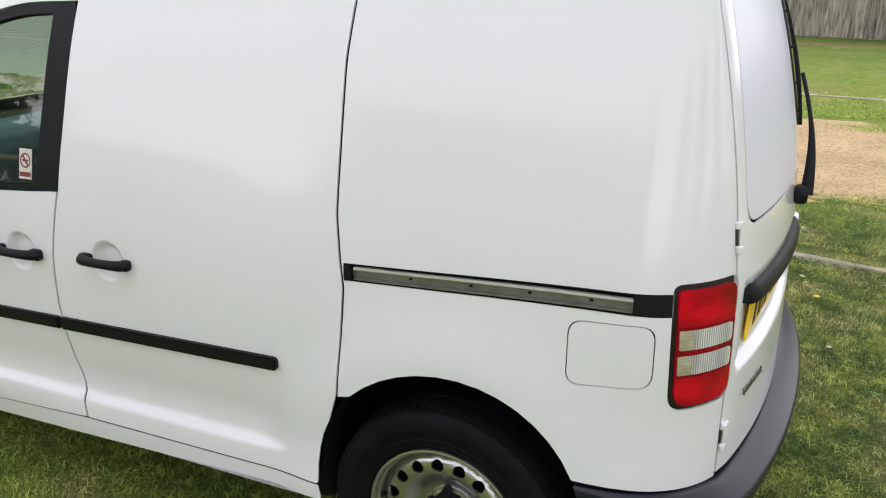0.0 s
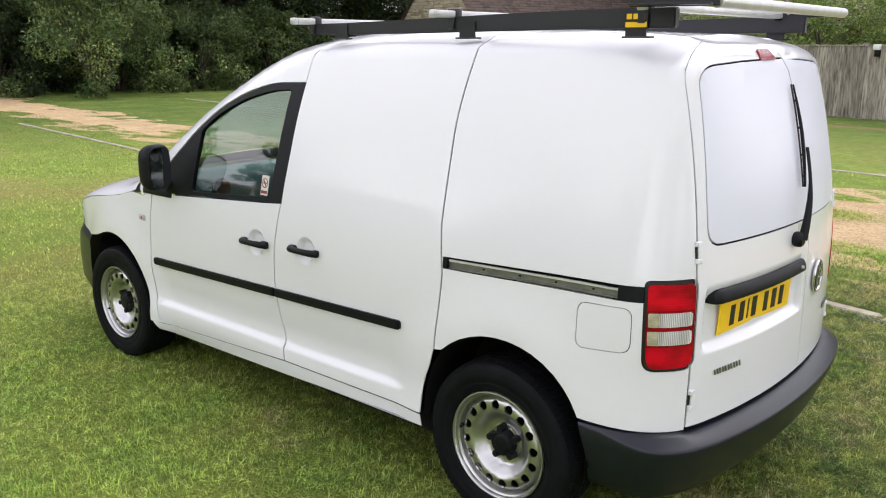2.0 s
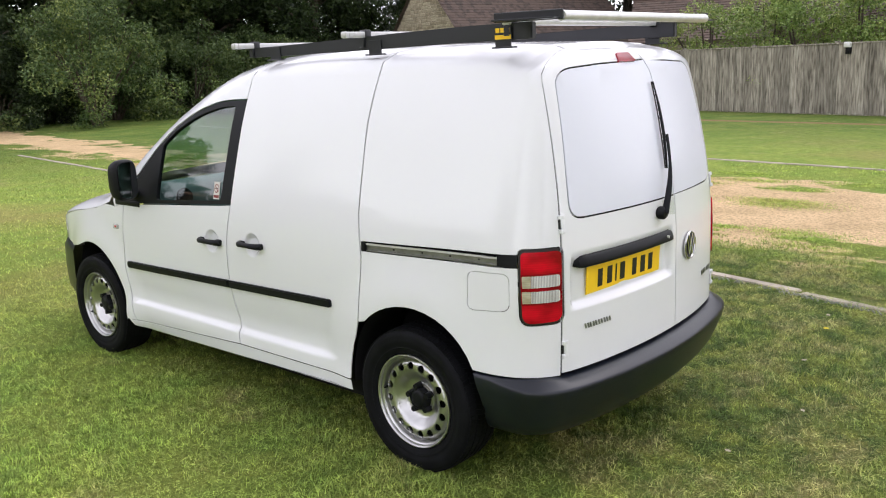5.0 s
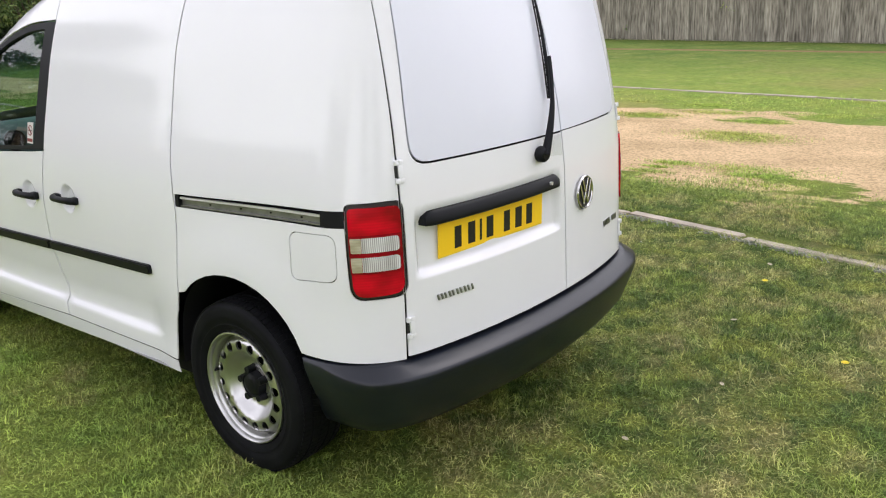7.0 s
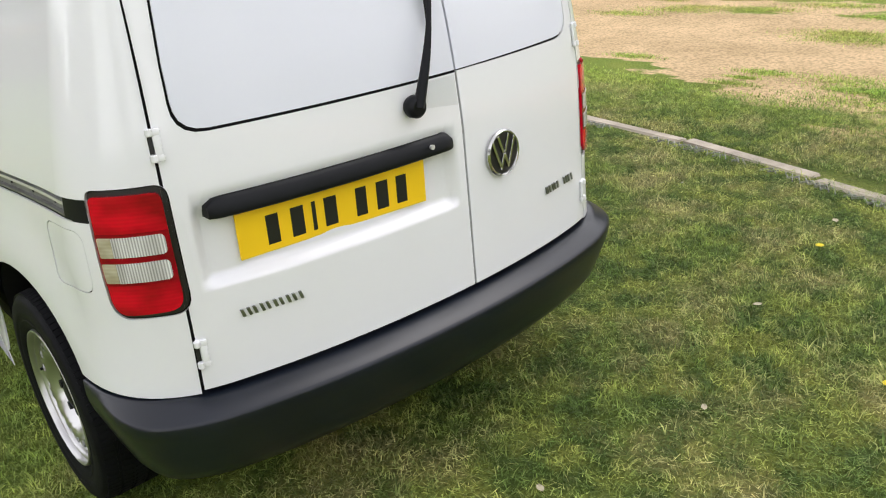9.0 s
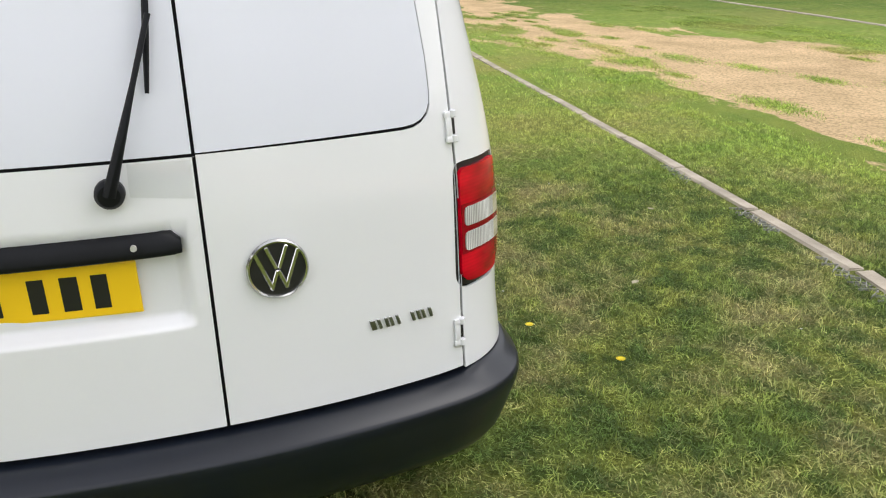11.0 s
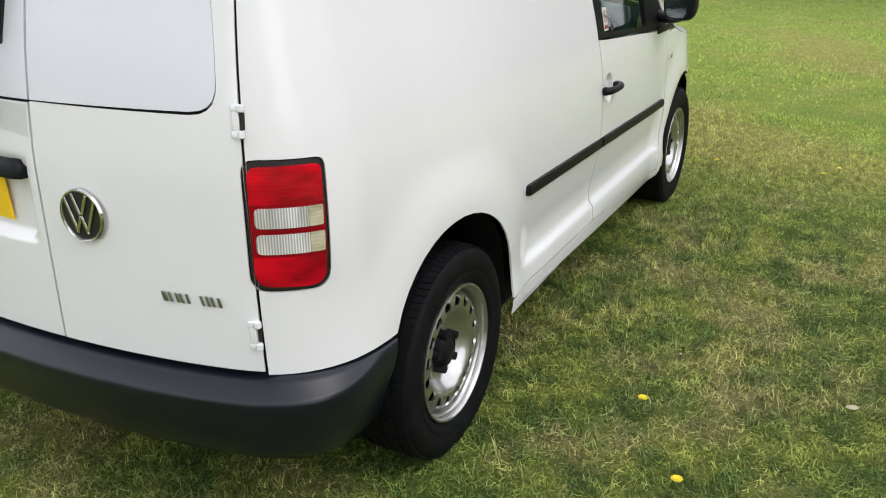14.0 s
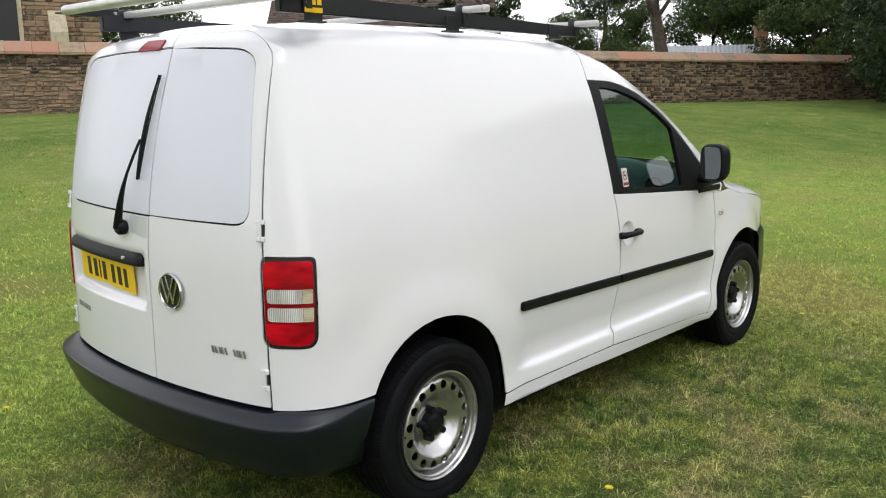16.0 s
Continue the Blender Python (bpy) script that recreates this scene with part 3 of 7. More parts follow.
# back doors
def recess(y, z):
    a = smooth01((y + 0.085) / 0.035) * smooth01((0.625 - y) / 0.035)
    b = smooth01((z - 0.752) / 0.032) * smooth01((0.962 - z) / 0.035)
    return 0.027 * a * b


def left_back(y, v):
    p = rear_skin(y, v)
    return Vector((p.x + recess(y, v), p.y, p.z))


SPLIT = -0.112
EDGE_Y = REAR_SEAM_S - (S0 - LC - YB)


def back_top(y):
    return turn_v(S0 - LC - YB + abs(y), TOPF)


WIN_L = rounded([(SPLIT, 1.106), (0.606, 1.110), (0.598, 1.25), (0.552, 1.655), (0.30, 1.668), (SPLIT, 1.676)], [0, 0.07, 0, 0.07, 0, 0])
WIN_R = rounded([(SPLIT, 1.106), (-0.606, 1.110), (-0.598, 1.25), (-0.552, 1.655), (-0.30, 1.668), (SPLIT, 1.676)], [0, 0.07, 0, 0.07, 0, 0])


def back_v(loop):
    return [(y, vz(z, -0.8)) for y, z in loop]


def moved(loop, d):
    return [(y + d if abs(y - SPLIT) < 1e-4 else y, z) for y, z in loop]


# finer rows where the plate's hollow turns
PRESS = [(-0.10 + 0.0182 * i, z) for i in range(41) for z in (0.7465, 0.752, 0.758, 0.764, 0.770, 0.776, 0.782, 0.788, 0.795)]
PRESS += [(y, 0.805 + 0.0213 * k) for k in range(7) for y in (-0.09, -0.082, -0.074, -0.066, -0.058, -0.05, 0.59, 0.598, 0.606, 0.614, 0.622, 0.63)]


def back_door(side):
    sg = 1 if side == "left" else -1
    fn = left_back if sg > 0 else rear_skin
    a, e = SPLIT + G * sg, (EDGE_Y - G) * sg
    win = WIN_L if sg > 0 else WIN_R
    c = 0.0068
    # the sheet runs round the blanked window, which reaches the middle shut line
    big = grown(win, c)
    edge = [p for p in back_v(big) if abs(p[0] - SPLIT) > 0.02]
    lower, upper = edge[0], edge[-1]
    lp = [(a, 0.516)] + [(a, lower[1])] + edge + [(a, upper[1])] + [(a, back_top(a))]
    turn = [((s - S0 + LC + YB) * sg, v) for s, v in rear_turn(-G)]
    e1 = (EDGE_Y + TURN - G) * sg
    lp += [(a + (e1 - a) * k / 24, back_top(a + (e1 - a) * k / 24)) for k in range(1, 24)] + [(e1, back_top(e1))] + turn + [(e, 0.516)]
    lamp = [((s - S0 + LC + YB) * sg, z) for s, z in LAMP_HOLE]
    d = panel("back_door", fn, lp, [lamp], PAINT, van, "white back door with a blanked window", step=0.035, extra=PRESS if sg > 0 else ())
    w = panel("back_window", fn, back_v(moved(win, G * sg)), (), BLANK, d, "blank white window panel", step=0.05, depth=0.01, lift=-0.001)
    return d


back_left, back_right = back_door("left"), back_door("right")
ver, faces = [], []
for ln in ([(SPLIT, 0.52), (SPLIT, back_top(SPLIT))], *[[(EDGE_Y * k, 0.52)] + [((s - S0 + LC + YB) * k, v) for s, v in rear_turn(0)[::-1]] + [((EDGE_Y + TURN) * k, back_top(EDGE_Y + TURN))] for k in (1, -1)],
           back_v(WIN_L), back_v(WIN_R)):
    pts = resample(ln, 0.03, closed=False)
    k0 = len(ver)
    deep, wide = (0.003, 0.0055) if len(ln) > 20 else (0.011, 0.012)
    for i, p in enumerate(pts):
        d = (pts[min(i + 1, len(pts) - 1)] - pts[max(i - 1, 0)]).normalized()
        sd = Vector((-d.y, d.x)) * wide
        n = normal_at(rear_skin, p[0], p[1])
        if n.dot(rear_skin(p[0], p[1]) - Vector((0.6, 0, 1.0))) < 0:
            n = -n
        ver += [rear_skin(*(p + sd)) - n * deep, rear_skin(*(p - sd)) - n * deep]
    faces += [(k0 + 2 * i, k0 + 2 * i + 1, k0 + 2 * i + 3, k0 + 2 * i + 2) for i in range(len(pts) - 1)]
mesh_object("back_shut_line", ver, faces, GAP, van)


# rear lamps
def tail_lamp(fn):
    housing = panel("tail_lamp", fn, LAMP, (), INK, van, "red and clear tail lamp with black surround", step=0.03, depth=0.012, lift=-0.004)
    red = rounded([(-0.5250, 1.000), (-0.6830, 1.000), (-0.6830, 0.7300), (-0.5310, 0.7260)], [0.016, 0.022, 0.036, 0.036])
    panel("red_lens", fn, red, (), RED, housing, "", step=0.02, depth=0.020, lift=0.006)
    band = rounded([(-0.5260, 0.918), (-0.6820, 0.918), (-0.6820, 0.800), (-0.5280, 0.800)], [0.002] * 4)
    panel("middle_band", fn, band, (), DEEPRED, housing, "", step=0.02, depth=0.002, lift=0.0072)
    for z1, z0 in ((0.911, 0.866), (0.852, 0.807)):
        clear = rounded([(-0.564, z1), (-0.674, z1), (-0.674, z0), (-0.564, z0)], [0.002, 0.012, 0.012, 0.002])
        panel("clear_lens", fn, clear, (), CLEAR, housing, "clear ribbed lens", step=0.02, depth=0.004, lift=0.0092)
        end = rounded([(-0.530, z1), (-0.563, z1), (-0.563, z0), (-0.532, z0)], [0.004, 0.002, 0.002, 0.004])
        panel("lens_end", fn, end, (), BEIGE, housing, "beige lens end", step=0.02, depth=0.004, lift=0.0090)


tail_lamp(skin)
tail_lamp(right(skin))


# bumpers
def outward(s, z=0.5):
    n = normal_at(wall, s, z)
    n.z = 0
    n.normalize()
    p = wall(s, z)
    if n.dot(p - Vector((0.5, 0, 0.5))) < 0:
        n = -n
    return n


def rear_bumper():
    side = [(-0.03, 0.5075), (0.0, 0.5075), (0.003, 0.507), (0.0045, 0.505), (0.0060, 0.500), (0.0075, 0.492), (0.0095, 0.474), (0.0085, 0.455), (0.004, 0.430), (-0.018, 0.362), (-0.036, 0.308), (-0.054, 0.272), (-0.075, 0.257), (-0.12, 0.257)]
    rear = [(-0.03, 0.503), (0.0, 0.502), (0.018, 0.4990), (0.026, 0.4970), (0.0640, 0.4765), (0.0695, 0.4715), (0.0712, 0.4650), (0.0700, 0.452), (0.064, 0.430), (0.038, 0.362), (0.016, 0.308), (-0.012, 0.272), (-0.04, 0.257), (-0.12, 0.257)]
    ss = [-0.24] + [-0.41 - 0.02 * i for i in range(0, 60)]
    ss = [s for s in ss if s > S0 - LC - YB] + [S0 - LC - YB]
    rows = []
    for j, s in enumerate(ss):
        row = []
        for i, ((o, z), (o1, z1)) in enumerate(zip(side, rear)):
            if j == 0:
                s = -math.sqrt((ARCH_R + 0.001) ** 2 - (max(z, 0.30) - ARCH_Z) ** 2)
            n = outward(s)
            g = smooth01((-0.36 - s) / 0.24)
            g1 = smooth01((-0.635 - s) / 0.05)
            b = wall(s, 0.5)
            p = b + n * (o + (o1 - o) * g)
            row.append(Vector((p.x, p.y, z + (z1 - z) * (g if i > 2 else g1))))
        rows.append(row)
    full = rows + [[Vector((p.x, -p.y, p.z)) for p in r] for r in rows[-2::-1]]
    m = len(side)
    ver = [p for r in full for p in r]
    faces = [(i * m + k, i * m + k + 1, (i + 1) * m + k + 1, (i + 1) * m + k) for i in range(len(full) - 1) for k in range(m - 1)]
    mesh_object("rear_bumper", ver, faces, BUMPER, van, "dark grey plastic rear bumper")


rear_bumper()


def front_bumper():
    prof = [(-0.02, 0.655), (0.01, 0.65), (0.03, 0.60), (0.035, 0.45), (0.03, 0.32), (0.0, 0.24), (-0.05, 0.22)]
    pts = [(2.93, 0.0), (3.05, 0), (3.15, 0), (3.25, 0), (3.33, 0), (3.40, 0), (3.45, 0), (3.50, 0)]
    rows = []
    for x, _ in pts:
        y = knots(NOSE, x) * 0.845
        rows.append([Vector((x + o * (0.3 if x < 3.3 else 0.9), y + o * (1.0 if x < 3.35 else 0.6), z)) for o, z in prof])
    y1 = rows[-1][0].y
    for k in range(1, 5):
        y = y1 * (1 - k / 4)
        rows.append([Vector((3.50 + 0.05 * (1 - (y / y1) ** 2) + o, y, z)) for o, z in prof])
    full = rows + [[Vector((p.x, -p.y, p.z)) for p in r] for r in rows[-2::-1]]
    m = len(prof)
    ver = [p for r in full for p in r]
    faces = [(i * m + k, i * m + k + 1, (i + 1) * m + k + 1, (i + 1) * m + k) for i in range(len(full) - 1) for k in range(m - 1)]
    faces = [q for q in faces if all(math.hypot(ver[j].x - BASE, ver[j].z - ARCHES[1][2]) > ARCHES[1][1] - 0.004 for j in q)]
    mesh_object("front_bumper", ver, faces, BUMPER, van, "dark grey plastic front bumper")


front_bumper()


# wheel arch liners and dark underside
def liner(cx, ar, az, sg):
    ver, faces = [], []
    for i in range(25):
        a = radians(-8 + 192 * i / 24)
        for y in (0.86, 0.80, 0.55):
            r = ar + 0.005
            x, z = cx + r * math.cos(a), az + r * math.sin(a)
            yy = min(y, flank(x, max(z, 0.3)) - 0.03) if y > 0.7 else y
            ver.append((x, sg * yy, z))
    for i in range(24):
        for k in range(2):
            faces.append((3 * i + k, 3 * i + k + 1, 3 * i + 4 + k, 3 * i + 3 + k))
    base = len(ver)
    ver.append((cx, sg * 0.55, WHEEL_Z))
    for i in range(24):
        faces.append((3 * i + 2, 3 * i + 5, base))
    mesh_object("wheel_arch_liner", ver, faces, GAP, van)


for cx, ar, az in ARCHES:
    for sg in (1, -1):
        liner(cx, ar, az, sg)
part("underbody", join_bm(box((1.9, 1.5, 0.12), (1.34, 0, 0.25), 0.03), box((0.46, 1.20, 0.14), (-0.22, 0, 0.335), 0.04), box((3.6, 1.05, 0.16), (1.4, 0, 0.27), 0.03)), GAP, van)


# ---- wheels ----
def wheel_mesh(parent):
    """A steel wheel with its outer face towards +y."""
    tyre = lathe([(0.204, -0.085), (0.226, -0.098), (0.268, -0.104), (0.295, -0.099), (0.308, -0.088), (0.3135, -0.070), (0.3150, -0.03), (0.3153, 0.0), (0.3150, 0.03), (0.3135, 0.070),
                  (0.308, 0.088), (0.299, 0.0965), (0.2965, 0.0985), (0.285, 0.1005), (0.270, 0.1015), (0.2565, 0.1012), (0.2550, 0.1000), (0.238, 0.0985), (0.2365, 0.0995), (0.222, 0.0955), (0.210, 0.088), (0.205, 0.080)], 96)
    t = part("tyre", tyre, RUBBER, parent, "black road tyre", smooth=True)
    tread = bmesh.new()
    n = 92
    for k in range(n):
        a = 2 * math.pi * k / n
        for y, w, lean, r in ((-0.074, 0.030, 0.16, 0.3125), (-0.037, 0.030, -0.3, 0.3155), (0.0, 0.028, 0.3, 0.3158), (0.037, 0.030, -0.3, 0.3155), (0.074, 0.030, 0.16, 0.3125)):
            tip = Matrix.Rotation(math.copysign(0.16, y) if abs(y) > 0.05 else 0.0, 4, "Z")
            m = Matrix.Rotation(-a - 0.01 * (round(y / 0.037) % 2), 4, "Y") @ Matrix.Translation((r, y, 0)) @ tip @ Matrix.Rotation(lean, 4, "X")
            bmesh.ops.create_cube(tread, size=1.0, matrix=m @ Matrix.Diagonal((0.0055, w, 0.0186, 1)))
    part("tread", tread, RUBBER, parent)
    barrel = lathe([(0.2045, 0.080), (0.2068, 0.089), (0.2050, 0.0945), (0.2010, 0.0955), (0.1975, 0.0925), (0.1955, 0.085), (0.1945, 0.0795), (0.1915, 0.0775), (0.1885, 0.0745), (0.1872, 0.066), (0.1862, 0.052), (0.184, 0.034), (0.176, -0.07)], 96)
    rim = part("rim", barrel, SILVER, parent, "silver painted steel rim", smooth=True)

    def face(a, b):
        r = math.hypot(a, b)
        y = knots([(0.0, 0.034), (0.050, 0.034), (0.066, 0.029), (0.085, 0.032), (0.104, 0.048), (0.119, 0.066), (0.130, 0.0745), (0.142, 0.0770), (0.158, 0.0760), (0.168, 0.0720), (0.177, 0.0600), (0.187, 0.044)], r)
        return Vector((a, y, b))
    circ = lambda r, n, c=(0, 0): [(c[0] + r * math.cos(2 * math.pi * k / n), c[1] + r * math.sin(2 * math.pi * k / n)) for k in range(n)]
    nh = 16
    holes = [circ(0.0172, 16, (0.1515 * math.cos(2 * math.pi * k / nh), 0.1515 * math.sin(2 * math.pi * k / nh))) for k in range(nh)]
    panel("wheel_disc", face, circ(0.187, 72), holes, SILVER, parent, "", step=0.011, depth=0.006)
    hub = lathe([(0.0, 0.066), (0.020, 0.0665), (0.033, 0.064), (0.038, 0.060), (0.040, 0.064), (0.046, 0.062), (0.050, 0.050), (0.052, 0.026)], 40)
    arms = []
    for k in range(5):
        a = 2 * math.pi * k / 5 + 0.3
        bm = bmesh.new()
        bmesh.ops.create_cone(bm, cap_ends=True, segments=14, radius1=0.0150, radius2=0.0125, depth=0.034, matrix=Matrix.Rotation(-a, 4, "Y") @ Matrix.Translation((0.0560, 0.048, 0)) @ Matrix.Rotation(math.pi / 2, 4, "X") @ Matrix.Rotation(math.pi, 4, "X"))
        arms.append(bm)
        arms.append(box((0.030, 0.018, 0.026), m=Matrix.Rotation(-a, 4, "Y") @ Matrix.Translation((0.046, 0.046, 0)), bevel=0.004))
    part("hub_cap", join_bm(hub, *arms), TRIM, parent, "black plastic star hub cap", smooth=True)
    part("hub_ring", lathe([(0.060, 0.028), (0.062, 0.034), (0.066, 0.034), (0.068, 0.028)], 48), SILVER, parent, smooth=True)
    part("valve", tube([(0.178, 0.060, 0.040), (0.176, 0.072, 0.0395), (0.175, 0.080, 0.039)], [0.006, 0.005, 0.0042], 10), TRIM, parent, "black tyre valve", smooth=True)
    # near-black disc that stands in for the shade behind the wheel holes
    part("hole_shade_disc", lathe([(0.0, 0.018), (0.160, 0.018), (0.172, 0.010), (0.172, -0.08), (0.0, -0.08)], 48), GAP, parent, smooth=True)


first = new("wheel")
first.parent = van
tagged(first, "black tyre on a silver steel wheel with round holes")
wheel_mesh(first)
first.matrix_basis = pose(0.004, 0.756, WHEEL_R, 0, 7, 0)
for x, sg, turn in ((BASE, 1, 37), (0.0, -1, 11), (BASE, -1, 63)):
    m = Matrix.Translation((x, sg * 0.756, WHEEL_R)) @ Matrix.Rotation(0 if sg > 0 else math.pi, 4, "Z") @ Matrix.Rotation(radians(turn), 4, "Y")
    copy_thing(first, m)


# ---- van details ----
def frame_on(fn, a, b):
    """A pose on the skin: x along a, y outward."""
    p = fn(a, b)
    e = 2e-3
    u = (fn(a + e, b) - fn(a - e, b)).normalized()
    w = (fn(a, b + e) - fn(a, b - e)).normalized()
    n = u.cross(w).normalized()
    if n.dot(p - Vector((0.8, 0, p.z))) < 0:
        n = -n
    z = (w - n * w.dot(n)).normalized()
    x = n.cross(z).normalized()
    return Matrix((( x.x, n.x, z.x, p.x), (x.y, n.y, z.y, p.y), (x.z, n.z, z.z, p.z), (0, 0, 0, 1)))


# side mouldings, one on each door
def moulding_line(x):
    return 0.668 - 0.040 * (x - 0.465) / 1.78


def moulding(fn, x0, x1, parent, ends):
    n = 14
    h = 0.0185
    up = [(x0 + (x1 - x0) * i / n, moulding_line(x0 + (x1 - x0) * i / n) + h) for i in range(n + 1)]
    dn = [(x, z - 2 * h) for x, z in up[::-1]]
    rr = [0] * len(up + dn)
    if ends[0]:
        rr[0] = rr[-1] = 0.014
    if ends[1]:
        rr[n] = rr[n + 1] = 0.014
    lp = rounded(up + dn, rr)
    panel("side_moulding", fn, grown(lp, 0.0), (), TRIM, parent, "black side moulding", step=0.04, depth=0.016, lift=0.011)
    inner = [(x + (0.004 if x < (x0 + x1) / 2 else -0.004), z + (-0.005 if z > moulding_line(x) else 0.005)) for x, z in lp]
    panel("moulding_face", fn, inner, (), TRIM, parent, "", step=0.04, depth=0.008, lift=0.015)


moulding(skin, 0.468, 1.236, slide_left, (True, False))
moulding(skin, 1.248, 2.245, door_left, (False, True))
moulding(right(skin), 1.248, 2.245, door_right, (False, True))
moulding(right(skin), 0.468, 1.236, van, (True, False))


# handles
def handle(fn, x, z, parent, lock, mirror=1):
    m = frame_on(fn, x, z) @ Matrix.Diagonal((0.87, 0.9, 0.92, 1))
    pts, rad = [], []
    for i in range(15):
        t = i / 14
        pts.append((-0.098 + 0.196 * t, 0.014 + 0.030 * math.sin(math.pi * t) ** 0.6, 0.004 * math.sin(math.pi * t)))
        rad.append(0.0175 - 0.0035 * math.sin(math.pi * t) if 0 < i < 14 else 0.012)
    g = join_bm(tube(pts, rad, 12), box((0.046, 0.03, 0.036), (-0.082 * mirror, 0.012, 0), 0.010, 3), box((0.036, 0.03, 0.034), (0.086 * mirror, 0.012, 0), 0.010, 3))
    h = part("handle", g, TRIM, parent, "black plastic pull handle", smooth=True, m=m)
    if lock:
        c = bmesh.new()
        bmesh.ops.create_cone(c, cap_ends=True, segments=16, radius1=0.010, radius2=0.009, depth=0.006, matrix=Matrix.Translation((-0.082 * mirror, 0.030, 0)) @ Matrix.Rotation(math.pi / 2, 4, "X"))
        part("lock", c, ALLOY, parent, m=m)


handle(skin, 1.365, 0.859, door_left, False)
handle(skin, 1.025, 0.874, slide_left, True, -1)
handle(right(skin), 1.312, 0.856, door_right, True, 1)


# sliding door rail: dark channel, light track, black end block
def rail():
    """A C-shaped track: two bright lips with a duller web and screws between them, dark gaps above and below."""
    band = lambda x0, x1, u, d: [(x0, 0.952 + 0.020 - 0.0155 * (x0 - 0.262) - u), (x1, 0.952 + 0.020 - 0.0155 * (x1 - 0.262) - u), (x1, 0.952 + 0.020 - 0.0155 * (x1 - 0.262) - d), (x0, 0.952 + 0.020 - 0.0155 * (x0 - 0.262) - d)]
    panel("slide_channel", skin, on_skin(RAIL_SLOT), (), GAP, van, "dark sliding door channel", step=0.03, depth=0.0, lift=-0.026)
    t = panel("slide_track", skin, band(0.245, -0.43, 0.013, 0.034), (), TRACK, van, "dull aluminium slide track", step=0.03, depth=0.004, lift=-0.017)
    panel("upper_lip", skin, band(0.236, -0.43, 0.0055, 0.0125), (), ALLOY, t, "bright upper lip", step=0.03, depth=0.012, lift=-0.004)
    panel("lower_lip", skin, band(0.236, -0.43, 0.0345, 0.0385), (), TRACK, t, "dull lower lip", step=0.03, depth=0.012, lift=-0.005)
    panel("slide_end_block", skin, [(-0.432, 0.990), (-0.513, 0.990), (-0.513, 0.936), (-0.468, 0.936), (-0.455, 0.943), (-0.432, 0.944)], (), TRIM, van, "black plastic end block", step=0.03, depth=0.02, lift=-0.001)
    panel("slide_front_block", skin, [(0.262, 0.972), (0.243, 0.972), (0.243, 0.932), (0.262, 0.931)], (), TRIM, van, "black plastic front stop", step=0.03, depth=0.02, lift=-0.002)
    for x in (-0.34, -0.20, -0.06, 0.09):
        m = frame_on(skin, x, 0.972 - 0.0155 * (x - 0.262) - 0.0235)
        part("track_screw", box((0.009, 0.003, 0.006), (0, -0.0158, 0), 0.002, 1), GAP, t, m=m)


rail()


# hinges of the back doors, white painted
def hinge(sg, z, parent):
    m = frame_on(rear_skin, (EDGE_Y - 0.006) * sg, z)
    out = []
    s2 = -1 if (m.to_3x3() @ Vector((1, 0, 0))).y * sg > 0 else 1
    for dz in (-0.027, 0.027):
        c = bmesh.new()
        bmesh.ops.create_cone(c, cap_ends=True, segments=16, radius1=0.0085, radius2=0.0085, depth=0.016, matrix=Matrix.Translation((0.002 * s2, 0.005, dz)))
        bmesh.ops.bevel(c, geom=list(c.edges), offset=0.002, segments=1, affect="EDGES")
        out.append(c)
        out.append(box((0.022, 0.008, 0.015), (0.013 * s2, 0.003, dz), 0.003))
    out.append(box((0.016, 0.007, 0.044), (0.014 * s2, 0.003, 0), 0.003))
    h = part("hinge", join_bm(*out), PAINT, parent, "white painted door hinge", smooth=True, m=m)
    # a thin black plate stands in for the shade in the hinge's hollow
    part("hinge_pocket_shade", box((0.009, 0.003, 0.036), (0.000, 0.0008, 0.0), 0.001), INK, h, m=m)


for sg, d in ((1, back_left), (-1, back_right)):
    hinge(sg, 1.095, d)
    hinge(sg, 0.610, d)


# the grip over the plate, the plate and the badges
def back_m(y, z, out=0.0):
    m = frame_on(rear_skin, y, z)
    return m @ Matrix.Translation((0, out, 0))


def grip_bar():
    ver, faces = [], []
    prof = [(-0.026, 0.022), (-0.004, 0.0225), (0.004, 0.020), (0.010, 0.013), (0.015, 0.002), (0.018, -0.010), (0.0185, -0.019), (0.015, -0.023), (-0.026, -0.023)]
    n = 40
    for i in range(n + 1):
        y = -0.068 + 0.652 * i / n
        t = min(i, n - i) / n
        k = math.sin(math.pi / 2 * min(1.0, t / 0.045)) ** 0.7
        p = rear_skin(y, 0.940)
        for o, z in prof:
            ver.append(Vector((p.x - (o * (0.35 + 0.65 * k) if o > 0 else o), p.y, 0.941 + (z * (0.15 + 0.85 * k) if z > 0 else z))))
    m = len(prof)
    for i in range(n):
        for k in range(m):
            faces.append((i * m + k, i * m + (k + 1) % m, (i + 1) * m + (k + 1) % m, (i + 1) * m + k))
    faces.append(tuple(range(m)))
    faces.append(tuple(n * m + k for k in range(m))[::-1])
    g = mesh_object("plate_grip", ver, faces, TRIM, van, "black grip bar above the plate")
    bm = bmesh.new()
    bm.from_mesh(g.data)
    bmesh.ops.recalc_face_normals(bm, faces=bm.faces)
    bm.to_mesh(g.data)
    bm.free()
    g.data.polygons.foreach_set("use_smooth", [True] * len(g.data.polygons))
    g.data.set_sharp_from_angle(angle=radians(50))
    p = rear_skin(0.018, 0.945)
    c = bmesh.new()
    bmesh.ops.create_cone(c, cap_ends=True, segments=20, radius1=0.0062, radius2=0.0055, depth=0.008)
    part("lock", c, ALLOY, g, m=Matrix.Translation((p.x - 0.026, p.y, 0.945)) @ Matrix.Rotation(math.pi / 2, 4, "Y"))


grip_bar()


